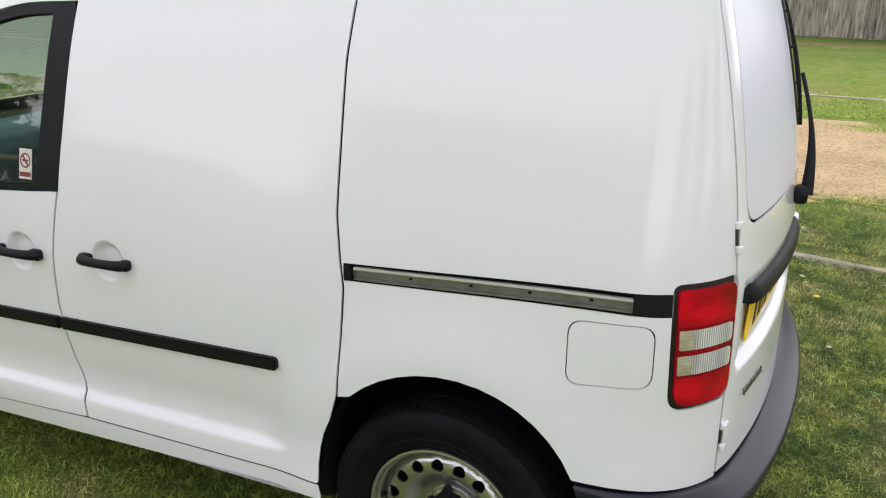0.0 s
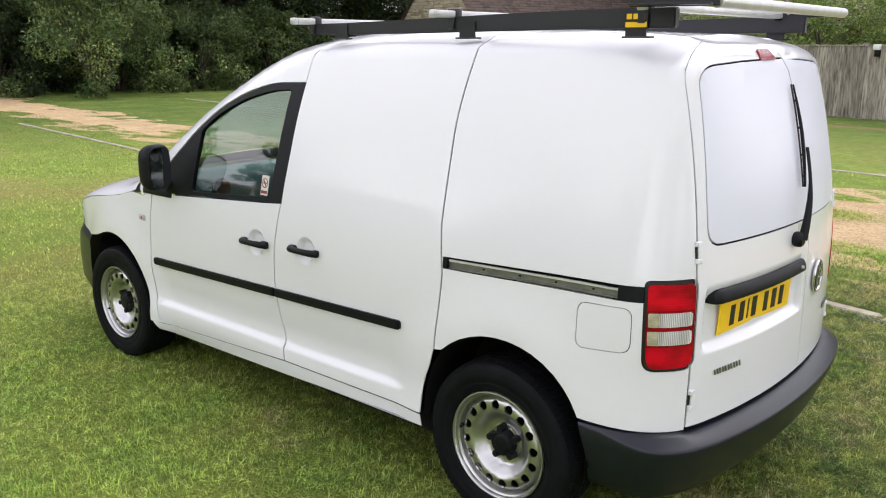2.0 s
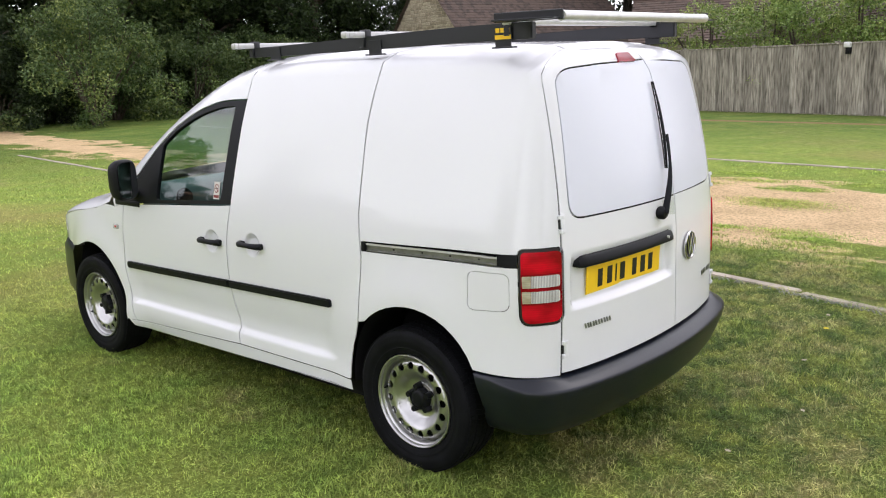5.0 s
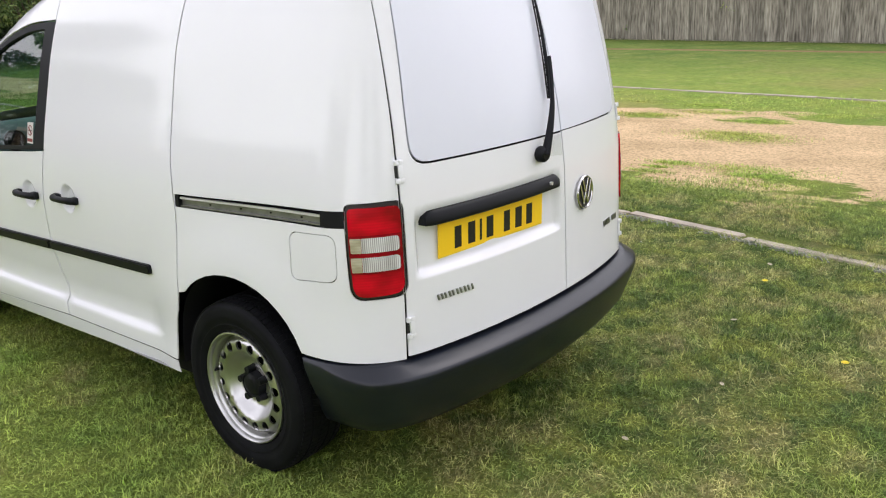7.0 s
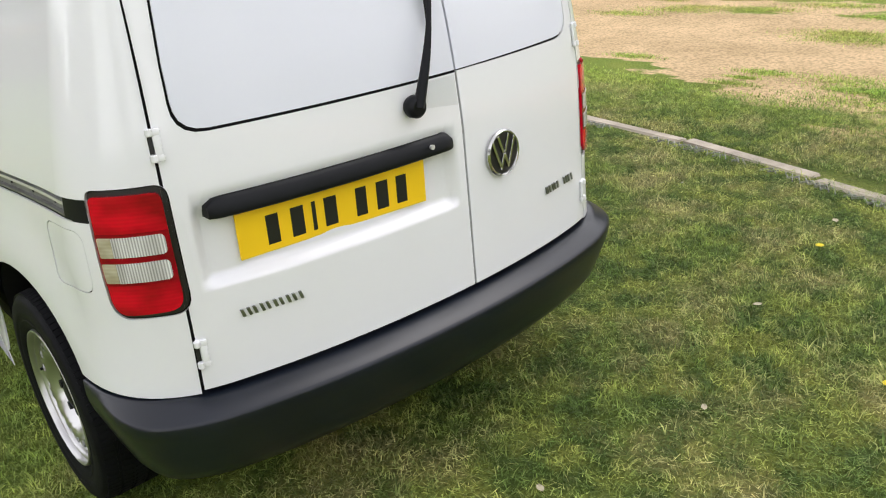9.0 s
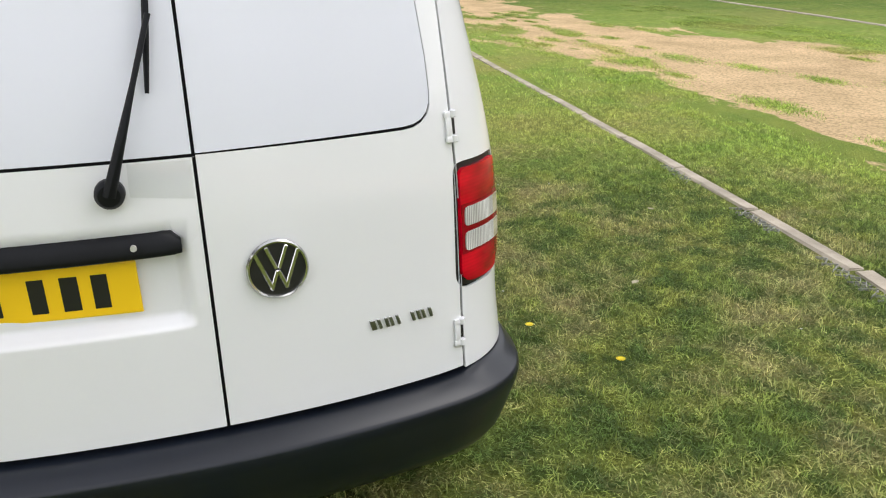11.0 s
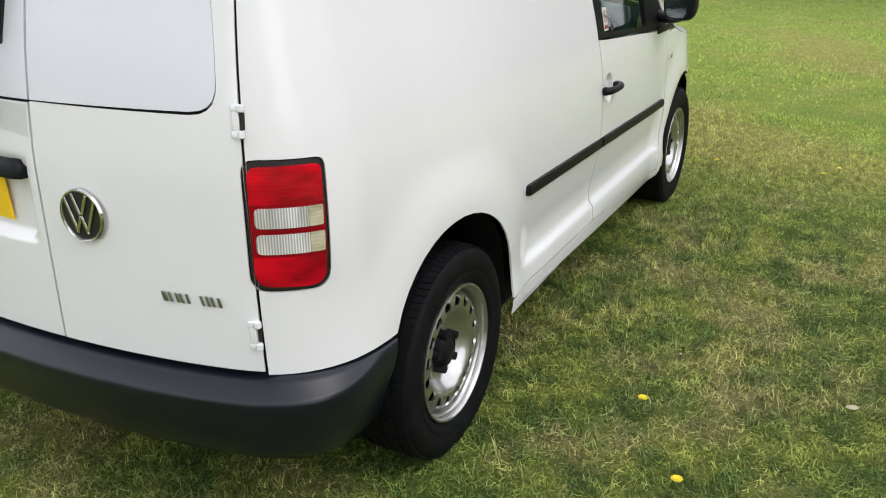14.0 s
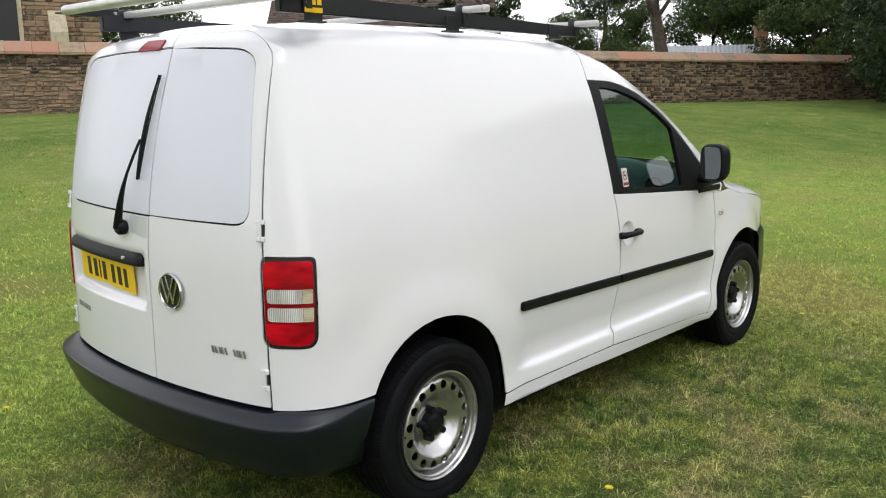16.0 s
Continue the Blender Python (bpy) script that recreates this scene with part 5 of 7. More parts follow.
def ground_material():
    """Lawn with dry patches; the drive's worn gravel shows through between the kerbs."""
    m = bpy.data.materials.new("lawn_and_gravel")
    m.use_nodes = True
    nt = m.node_tree
    L = nt.links.new
    N = nt.nodes.new
    b = nt.nodes["Principled BSDF"]
    b.inputs["Roughness"].default_value = 0.95
    b.inputs["Specular IOR Level"].default_value = 0.15
    co = N("ShaderNodeTexCoord")

    def noise_of(scale, detail=5.0, rough=0.6):
        n = N("ShaderNodeTexNoise")
        n.inputs["Scale"].default_value, n.inputs["Detail"].default_value, n.inputs["Roughness"].default_value = scale, detail, rough
        L(co.outputs["Object"], n.inputs["Vector"])
        return n.outputs["Fac"]

    def ramp(fac, stops):
        r = N("ShaderNodeValToRGB")
        e = r.color_ramp.elements
        e[0].position, e[0].color = stops[0][0], (*stops[0][1], 1)
        e[1].position, e[1].color = stops[-1][0], (*stops[-1][1], 1)
        for p, c in stops[1:-1]:
            k = e.new(p)
            k.color = (*c, 1)
        L(fac, r.inputs["Fac"])
        return r.outputs["Color"]

    def math_of(op, a, c):
        n = N("ShaderNodeMath")
        n.operation = op
        for i, v in enumerate((a, c)):
            if isinstance(v, (int, float)):
                n.inputs[i].default_value = v
            else:
                L(v, n.inputs[i])
        return n.outputs[0]

    def mix(fac, a, c, mode="MIX"):
        n = N("ShaderNodeMix")
        n.data_type, n.blend_type = "RGBA", mode
        if isinstance(fac, (int, float)):
            n.inputs["Factor"].default_value = fac
        else:
            L(fac, n.inputs["Factor"])
        for k, v in (("A", a), ("B", c)):
            L(v, n.inputs[k])
        return n.outputs["Result"]

    # thatch and the shade between blades are put in as dark specks
    fine = ramp(noise_of(60.0, 6.0, 0.8), [(0.34, (0.20, 0.20, 0.18)), (0.52, (0.48, 0.47, 0.42)), (0.70, (0.95, 0.90, 0.80))])
    span = N("ShaderNodeVectorMath")
    span.operation = "LENGTH"
    L(co.outputs["Object"], span.inputs[0])
    away = N("ShaderNodeMapRange")
    away.inputs["From Min"].default_value, away.inputs["From Max"].default_value = 4.0, 12.0
    L(span.outputs["Value"], away.inputs["Value"])
    coarse = ramp(noise_of(9.0, 7.0, 0.8), [(0.30, (0.42, 0.42, 0.40)), (0.52, (0.74, 0.74, 0.72)), (0.72, (1.05, 1.03, 0.98))])
    fine = mix(away.outputs[0], fine, coarse)
    grass = mix(1.0, sward(nt, co.outputs["Object"], None), fine, "MULTIPLY")
    stones = N("ShaderNodeTexVoronoi")
    stones.inputs["Scale"].default_value = 38.0
    L(co.outputs["Object"], stones.inputs["Vector"])
    grav = ramp(stones.outputs["Distance"], [(0.0, (0.74, 0.57, 0.345)), (0.45, (0.66, 0.50, 0.30)), (0.8, (0.47, 0.355, 0.21))])
    gvar = ramp(noise_of(1.4), [(0.3, (0.80, 0.76, 0.70)), (0.7, (1.15, 1.12, 1.08))])
    grav = mix(1.0, grav, gvar, "MULTIPLY")
    sep = N("ShaderNodeSeparateXYZ")
    L(co.outputs["Object"], sep.inputs[0])
    d = math_of("ADD", sep.outputs["Y"], math_of("MULTIPLY", sep.outputs["X"], 0.125))
    # a band between the kerbs, its edge broken by noise drawn out along the drive
    mp = N("ShaderNodeMapping")
    mp.inputs["Rotation"].default_value = (0, 0, 0.125)
    mp.inputs["Scale"].default_value = (0.48, 1.0, 1.0)
    L(co.outputs["Object"], mp.inputs["Vector"])
    nz = N("ShaderNodeTexNoise")
    nz.inputs["Scale"].default_value, nz.inputs["Detail"].default_value, nz.inputs["Roughness"].default_value = 1.1, 7.0, 0.62
    L(mp.outputs[0], nz.inputs["Vector"])
    mid = N("ShaderNodeMapRange")
    mid.inputs["From Min"].default_value, mid.inputs["From Max"].default_value = 5.5, 12.0
    mid.inputs["To Min"].default_value, mid.inputs["To Max"].default_value = 5.80, 4.45
    L(sep.outputs["X"], mid.inputs["Value"])
    off = math_of("ABSOLUTE", math_of("ADD", d, mid.outputs[0]), 0.0)
    band = math_of("SUBTRACT", 1.0, math_of("DIVIDE", off, 2.3))
    far = N("ShaderNodeMapRange")
    far.inputs["From Min"].default_value, far.inputs["From Max"].default_value, far.inputs["To Max"].default_value = 6.5, 12.5, 0.34
    L(sep.outputs["X"], far.inputs["Value"])
    band = math_of("SUBTRACT", band, far.outputs[0])
    val = math_of("ADD", math_of("MULTIPLY", band, 0.55), math_of("MULTIPLY", math_of("SUBTRACT", nz.outputs["Fac"], 0.5), 1.05))
    mr = N("ShaderNodeMapRange")
    mr.inputs["From Min"].default_value, mr.inputs["From Max"].default_value = 0.140, 0.168
    L(val, mr.inputs["Value"])
    red_off = math_of("ABSOLUTE", math_of("ADD", d, 16.35), 0.0)
    red = N("ShaderNodeMapRange")
    red.inputs["From Min"].default_value, red.inputs["From Max"].default_value = 0.32, 0.18
    L(math_of("ADD", red_off, math_of("MULTIPLY", nz.outputs["Fac"], 0.15)), red.inputs["Value"])
    earth = ramp(noise_of(6.0), [(0.3, (0.20, 0.12, 0.06)), (0.7, (0.30, 0.20, 0.11))])
    out = mix(mr.outputs[0], grass, grav)
    out = mix(red.outputs[0], out, earth)
    L(out, b.inputs["Base Color"])
    bp = N("ShaderNodeBump")
    bp.inputs["Strength"].default_value, bp.inputs["Distance"].default_value = 0.9, 0.03
    L(noise_of(45.0, 4.0, 0.7), bp.inputs["Height"])
    L(bp.outputs["Normal"], b.inputs["Normal"])
    return m


def make_ground():
    xs = sorted(set([round(-60 + 4 * i, 2) for i in range(31)] + [round(-8 + 0.5 * i, 2) for i in range(80)] + [-300, -150, -90, 90, 150, 300]))
    ver = [(x, y, rise(x, y)) for x in xs for y in xs]
    n = len(xs)
    faces = [(i * n + j, (i + 1) * n + j, (i + 1) * n + j + 1, i * n + j + 1) for i in range(n - 1) for j in range(n - 1)]
    ob = mesh_object("ground", ver, faces, ground_material())
    tagged(ob, "mown green lawn with dry patches and a worn gravel drive", "ground", kind="structure")


make_ground()


# ---- grass blades ----
def blade_material():
    m = bpy.data.materials.new("grass_blade")
    m.use_nodes = True
    nt = m.node_tree
    L, N = nt.links.new, nt.nodes.new
    b = nt.nodes["Principled BSDF"]
    b.inputs["Roughness"].default_value = 0.55
    b.inputs["Specular IOR Level"].default_value = 0.25
    geo = N("ShaderNodeNewGeometry")
    co = N("ShaderNodeTexCoord")
    clump = N("ShaderNodeTexNoise")
    clump.inputs["Scale"].default_value, clump.inputs["Detail"].default_value = 20.0, 2.0
    L(co.outputs["Object"], clump.inputs["Vector"])
    shade = N("ShaderNodeMapRange")
    shade.inputs["From Min"].default_value, shade.inputs["From Max"].default_value = 0.36, 0.64
    shade.inputs["To Min"].default_value, shade.inputs["To Max"].default_value = 0.60, 1.36
    L(clump.outputs["Fac"], shade.inputs["Value"])
    tone = N("ShaderNodeMapRange")
    tone.inputs["To Min"].default_value, tone.inputs["To Max"].default_value = 0.66, 1.40
    L(geo.outputs["Random Per Island"], tone.inputs["Value"])
    r = N("ShaderNodeMix")
    r.data_type, r.blend_type = "RGBA", "MULTIPLY"
    r.inputs["Factor"].default_value = 1.0
    L(sward(nt, co.outputs["Object"], geo.outputs["Random Per Island"]), r.inputs["A"])
    both = N("ShaderNodeMath")
    both.operation = "MULTIPLY"
    L(tone.outputs[0], both.inputs[0])
    L(shade.outputs[0], both.inputs[1])
    L(both.outputs[0], r.inputs["B"])
    L(r.outputs["Result"], b.inputs["Base Color"])
    tr = N("ShaderNodeBsdfTranslucent")
    L(r.outputs["Result"], tr.inputs["Color"])
    mx = N("ShaderNodeMixShader")
    mx.inputs[0].default_value = 0.3
    L(b.outputs[0], mx.inputs[1])
    L(tr.outputs[0], mx.inputs[2])
    L(mx.outputs[0], nt.nodes["Material Output"].inputs["Surface"])
    return m


BLADE = blade_material()


def patchy(px, py, scale, seed):
    """Soft lumps between 0 and 1 for uneven growth."""
    rng = np.random.default_rng(seed)
    out = np.zeros(len(px))
    for k in range(10):
        a, f, p = rng.uniform(0, 2 * np.pi), scale * rng.uniform(0.6, 2.4), rng.uniform(0, 6.28)
        out += np.sin((px * np.cos(a) + py * np.sin(a)) * f + p)
    return 0.5 + 0.5 * np.tanh(out / 3.2)


def blades(name, px, py, length, width, label, seed, plain=False):
    """Many bent blades as one mesh; each is a tapered strip of three triangles."""
    rng = np.random.default_rng(seed)
    n = len(px)
    pz = np.array([rise(a, b) if 0.358 * a + 0.933 * b > 4 else 0.0 for a, b in zip(px, py)])
    ang = 6.0 * patchy(px, py, 9.0, seed + 40) + 3.0 * patchy(px, py, 2.0, seed + 41) + rng.normal(0, 1.9, n)
    lean = rng.uniform(0.2, 1.7, n) * length
    h = length * rng.uniform(0.45, 1.05, n)
    dx, dy = np.cos(ang), np.sin(ang)
    wx, wy = -dy * width, dx * width
    v = np.zeros((n, 5, 3))
    v[:, 0] = np.stack([px - wx, py - wy, pz - 0.004], 1)
    v[:, 1] = np.stack([px + wx, py + wy, pz - 0.004], 1)
    mx, my = px + dx * lean * 0.35, py + dy * lean * 0.35
    v[:, 2] = np.stack([mx - wx * 0.8, my - wy * 0.8, pz + h * 0.62], 1)
    v[:, 3] = np.stack([mx + wx * 0.8, my + wy * 0.8, pz + h * 0.62], 1)
    v[:, 4] = np.stack([px + dx * lean, py + dy * lean, pz + h], 1)
    tri = np.array([[0, 1, 3], [0, 3, 2], [2, 3, 4]])
    if plain:
        v, tri = v[:, [0, 1, 4]], np.array([[0, 1, 2]])
    nv, nt = v.shape[1], len(tri)
    idx = (np.arange(n)[:, None, None] * nv + tri[None]).reshape(-1)
    me = bpy.data.meshes.new(name)
    me.vertices.add(n * nv)
    me.vertices.foreach_set("co", v.reshape(-1))
    me.loops.add(len(idx))
    me.loops.foreach_set("vertex_index", idx.astype(np.int32))
    me.polygons.add(n * nt)
    me.polygons.foreach_set("loop_start", np.arange(0, n * nt * 3, 3, dtype=np.int32))
    me.update(calc_edges=True)
    me.materials.append(BLADE)
    return tagged(new(name, me), label, "grass", kind="stuff")


def thatch(name, px, py, length, width, label, seed):
    """Fine strands lying flat and crossed between the blades, one triangle each."""
    rng = np.random.default_rng(seed)
    n = len(px)
    pz = rng.uniform(0.003, 0.020, n)
    ang = rng.uniform(0, 2 * np.pi, n)
    dx, dy = np.cos(ang) * length, np.sin(ang) * length
    wx, wy = -np.sin(ang) * width, np.cos(ang) * width
    tip = pz + rng.uniform(-0.35, 0.5, n) * length
    v = np.zeros((n, 3, 3))
    v[:, 0] = np.stack([px - wx, py - wy, pz], 1)
    v[:, 1] = np.stack([px + wx, py + wy, pz + width * rng.uniform(-1, 1, n)], 1)
    v[:, 2] = np.stack([px + dx, py + dy, np.maximum(tip, 0.001)], 1)
    me = bpy.data.meshes.new(name)
    me.vertices.add(n * 3)
    me.vertices.foreach_set("co", v.reshape(-1))
    me.loops.add(n * 3)
    me.loops.foreach_set("vertex_index", np.arange(n * 3, dtype=np.int32))
    me.polygons.add(n)
    me.polygons.foreach_set("loop_start", np.arange(0, n * 3, 3, dtype=np.int32))
    me.update(calc_edges=True)
    me.materials.append(BLADE)
    return tagged(new(name, me), label, "grass", kind="stuff")


def lawn():
    rng = np.random.default_rng(11)
    # close lawn round the van
    n = 520000
    px, py = rng.uniform(-2.6, 5.2, n), rng.uniform(-4.2, 3.6, n)
    g = patchy(px, py, 4.0, 3)
    d = py + 0.125 * px
    keep = (rng.uniform(0, 1, n) < 0.35 + 0.65 * g) & (np.abs(d + 2.86) > 0.075) & (d > -4.0)
    keep &= ~((px > 0.1) & (px < 2.5) & (np.abs(py) < 0.45))
    px, py, g = px[keep], py[keep], g[keep]
    tuft = patchy(px, py, 24.0, 14) ** 2
    blades("grass", px, py, (0.010 + 0.014 * g ** 1.5 + 0.018 * tuft) * rng.uniform(0.5, 1.5, len(px)), 0.0011 + 0.0014 * rng.uniform(0, 1, len(px)), "short green grass blades with dry straw", 5)
    n = 430000
    px, py = rng.uniform(-2.6, 4.6, n), rng.uniform(-4.0, 3.4, n)
    d = py + 0.125 * px
    keep = (np.abs(d + 2.86) > 0.075) & (d > -3.9) & ~((px > 0.1) & (px < 2.5) & (np.abs(py) < 0.5))
    px, py = px[keep], py[keep]
    thatch("grass_thatch", px, py, rng.uniform(0.012, 0.042, len(px)), rng.uniform(0.0007, 0.0017, len(px)), "matted fine grass and dead straw", 9)
    # lawn further off
    n = 420000
    px, py = -3 + 25 * rng.uniform(0, 1, n) ** 1.35, rng.uniform(-9.5, 14, n)
    d = py + 0.125 * px
    keep = ~((px < 5.2) & (px > -2.6) & (py > -4.2) & (py < 3.6)) & ((d > -3.9) | (d < -7.9)) & (np.abs(d + 2.86) > 0.08)
    px, py = px[keep], py[keep]
    g = patchy(px, py, 1.2, 8)
    blades("grass", px, py, (0.012 + 0.020 * g) * rng.uniform(0.6, 1.5, len(px)), 0.0035 + 0.0035 * rng.uniform(0, 1, len(px)), "mown grass further off", 6, plain=True)


lawn()


def tufts():
    """Grass tufts standing in the gravel and along the kerbs."""
    rng = np.random.default_rng(21)
    cx, cy, cr = [], [], []
    for k in range(150):
        x = rng.uniform(-3.5, 14)
        d = rng.choice([rng.uniform(-4.7, -3.6), rng.uniform(-8.2, -6.9), rng.uniform(-7.0, -4.6)], p=[0.46, 0.44, 0.10])
        cx.append(x), cy.append(d - 0.125 * x), cr.append(rng.uniform(0.06, 0.28))
    px, py = [], []
    for x, y, r in zip(cx, cy, cr):
        k = int(7000 * r)
        px.append(x + rng.normal(0, r * 1.1, k)), py.append(y - 0.125 * 0 + rng.normal(0, r * 0.4, k))
    x = rng.uniform(-3, 16, 9000)
    px.append(x), py.append(-2.86 - 0.125 * x + rng.choice([-1, 1], 9000) * rng.uniform(0.06, 0.13, 9000))
    px, py = np.concatenate(px), np.concatenate(py)
    blades("grass", px, py, rng.uniform(0.010, 0.030, len(px)), rng.uniform(0.0025, 0.0050, len(px)), "green grass tufts in the gravel", 22, plain=True)


tufts()


# dandelions, daisies and fallen leaves
PETAL = mat("yellow_petal", (0.80, 0.66, 0.015), 0.6)
WHITEBIT = mat("white_petal", (0.62, 0.62, 0.55), 0.7)
LEAFBIT = mat("dry_leaf", (0.42, 0.38, 0.26), 0.8, var=0.3, scale=40)


def flower(x, y, h, r, material, name, label, cat, group):
    z = rise(x, y)
    bm = bmesh.new()
    for k in range(14):
        a = 2 * math.pi * k / 14
        for rr, up in ((r, 0.0), (r * 0.6, r * 0.25)):
            m = Matrix.Translation((0, 0, h + up)) @ Matrix.Rotation(a + rr * 50, 4, "Z") @ Matrix.Rotation(radians(-12), 4, "Y")
            vs = [bm.verts.new(m @ Vector(p)) for p in ((0, -r * 0.06, 0), (rr, -r * 0.16, 0), (rr * 1.08, 0, 0.001), (rr, r * 0.16, 0), (0, r * 0.06, 0))]
            bm.faces.new(vs)
    root = part(name, bm, material, None, "")
    tagged(root, label, cat, group)
    root.location = (x, y, z)
    part("stem", tube([(0, 0, -0.005), (0.002, 0, h * 0.6), (0, 0, h)], 0.0016, 6), BLADE, root)


for x, y in ((0.072, -1.49), (0.45, -1.294), (3.5, -0.95), (3.47, -1.58), (3.64, -1.66), (-0.83, -1.90), (-1.46, -1.07), (0.6, -10.2), (-0.71, 1.34)):
    flower(x, y, 0.036, 0.0165, PETAL, "dandelion", "yellow dandelion in the short grass", "flower", "dandelions in the lawn")
for x, y in ((2.4, -1.9), (0.83, -1.33), (2.3, -2.2), (0.08, -2.27), (1.0, 2.8), (5.0, -1.5)):
    flower(x, y, 0.022, 0.0055, WHITEBIT, "daisy", "small white daisy in the lawn", "flower", "daisies in the lawn")


def fallen_leaf(x, y, s, a, material):
    bm = bmesh.new()
    row = []
    for i in range(7):
        t = i / 6
        w = 0.32 * math.sin(math.pi * min(1, t * 0.92 + 0.06)) ** 0.8
        row.append([bm.verts.new(((t - 0.5) * s, k * w * s, 0.012 + 0.10 * s * (abs(k) + (t - 0.5) ** 2))) for k in (-1, 0, 1)])
    for p, q in zip(row, row[1:]):
        for k in (0, 1):
            bm.faces.new((p[k], q[k], q[k + 1], p[k + 1]))
    ob = part("fallen_leaf", bm, material, None, "", smooth=True)
    tagged(ob, "small dry leaf lying on the grass", "leaf", "fallen leaves")
    ob.matrix_basis = Matrix.Translation((x, y, rise(x, y) + 0.018)) @ Matrix.Rotation(a, 4, "Z")


rng = random.Random(9)
for x, y, s in ((-1.01, -0.02, 0.032), (-1.12, -0.62, 0.030), (-0.9, -1.3, 0.035), (0.7, -1.9, 0.045), (-1.45, 1.25, 0.04), (0.2, 1.7, 0.045), (-0.75, -2.2, 0.04), (1.6, -2.5, 0.04)):
    fallen_leaf(x, y, s, rng.uniform(0, 6), LEAFBIT)


# ---- kerbs: flat stone edging, each stone a piece ----
KERB = mat("kerb_stone", (0.36, 0.315, 0.25), 0.9, var=0.25, scale=7, bump=0.5, bscale=70)


def edging(x0, x1, line, label, width=0.085, length=0.92):
    k = tagged(new("kerb"), label, "kerb", kind="structure")
    rng = random.Random(int(x0 * 10))
    base = []
    for i in range(4):
        bm = box((length - 0.012, width * rng.uniform(0.9, 1.1), 0.09), (0, 0, 0), 0.008, 1)
        for v in bm.verts:
            v.co += Vector((rng.uniform(-1, 1) * 0.006, rng.uniform(-1, 1) * 0.006, rng.uniform(-1, 1) * 0.004))
        me = bpy.data.meshes.new("kerb_stone")
        bm.to_mesh(me)
        bm.free()
        me.materials.append(KERB)
        base.append(me)
    n = int((x1 - x0) / length)
    for i in range(n):
        x = x0 + (i + 0.5) * length
        a = math.atan2(line(x + 0.4) - line(x - 0.4), 0.8)
        o = new("kerb_stone", base[rng.randrange(4)])
        o.parent = k
        o.matrix_basis = Matrix.Translation((x, line(x) + rng.uniform(-0.004, 0.004), -0.031 + rng.uniform(-0.004, 0.004))) @ Matrix.Rotation(a + rng.uniform(-0.005, 0.005), 4, "Z")


def kerb_line(x):
    return knots([(-6, -1.9), (-1.0, -2.58), (0.2, -2.88), (2.2, -3.14), (4.8, -3.43), (8.3, -3.80), (12.8, -4.42), (17.3, -4.97), (30, -6.6)], x)


edging(-5, 18.2, kerb_line, "low worn stone edging beside the lawn")
edging(-8, 24, lambda x: -9.28 - 0.145 * x, "low worn stone edging across the gravel drive", 0.10)
NET = mat("turf_net", (0.27, 0.27, 0.25), 0.7, var=0.35, scale=50)


def turf_net():
    """A strip of plastic turf net coming up beside the kerb: leaning bars crossing in diamonds."""
    rng = random.Random(31)
    ver, faces = [], []
    for x0, x1 in ((-1.75, -1.15), (-0.95, -0.10), (0.05, 0.75), (1.1, 1.55), (2.1, 2.5)):
        n = int((x1 - x0) / 0.042)
        for k in range(n):
            x = x0 + k * 0.042
            for lean in (1, -1):
                if rng.random() < 0.25:
                    continue
                wid = rng.uniform(0.035, 0.075)
                a = Vector((x, kerb_line(x) + 0.052, 0.0))
                b = Vector((x + lean * 0.045, kerb_line(x + lean * 0.045) + 0.052 + wid, 0.0))
                d = (b - a).normalized()
                sd = Vector((-d.y, d.x, 0)) * 0.0022
                up = Vector((0, 0, rng.uniform(0.009, 0.017)))
                q = len(ver)
                ver += [a - sd, a + sd, b + sd, b - sd, a - sd + up, a + sd + up, b + sd + up * 0.8, b - sd + up * 0.8]
                faces += [tuple(q + i for i in f) for f in ((4, 5, 6, 7), (0, 1, 5, 4), (1, 2, 6, 5), (2, 3, 7, 6), (3, 0, 4, 7))]
    ob = mesh_object("turf_net", ver, faces, NET, smooth=False)
    tagged(ob, "pale plastic turf net showing beside the kerb", "ground net", kind="stuff")


turf_net()


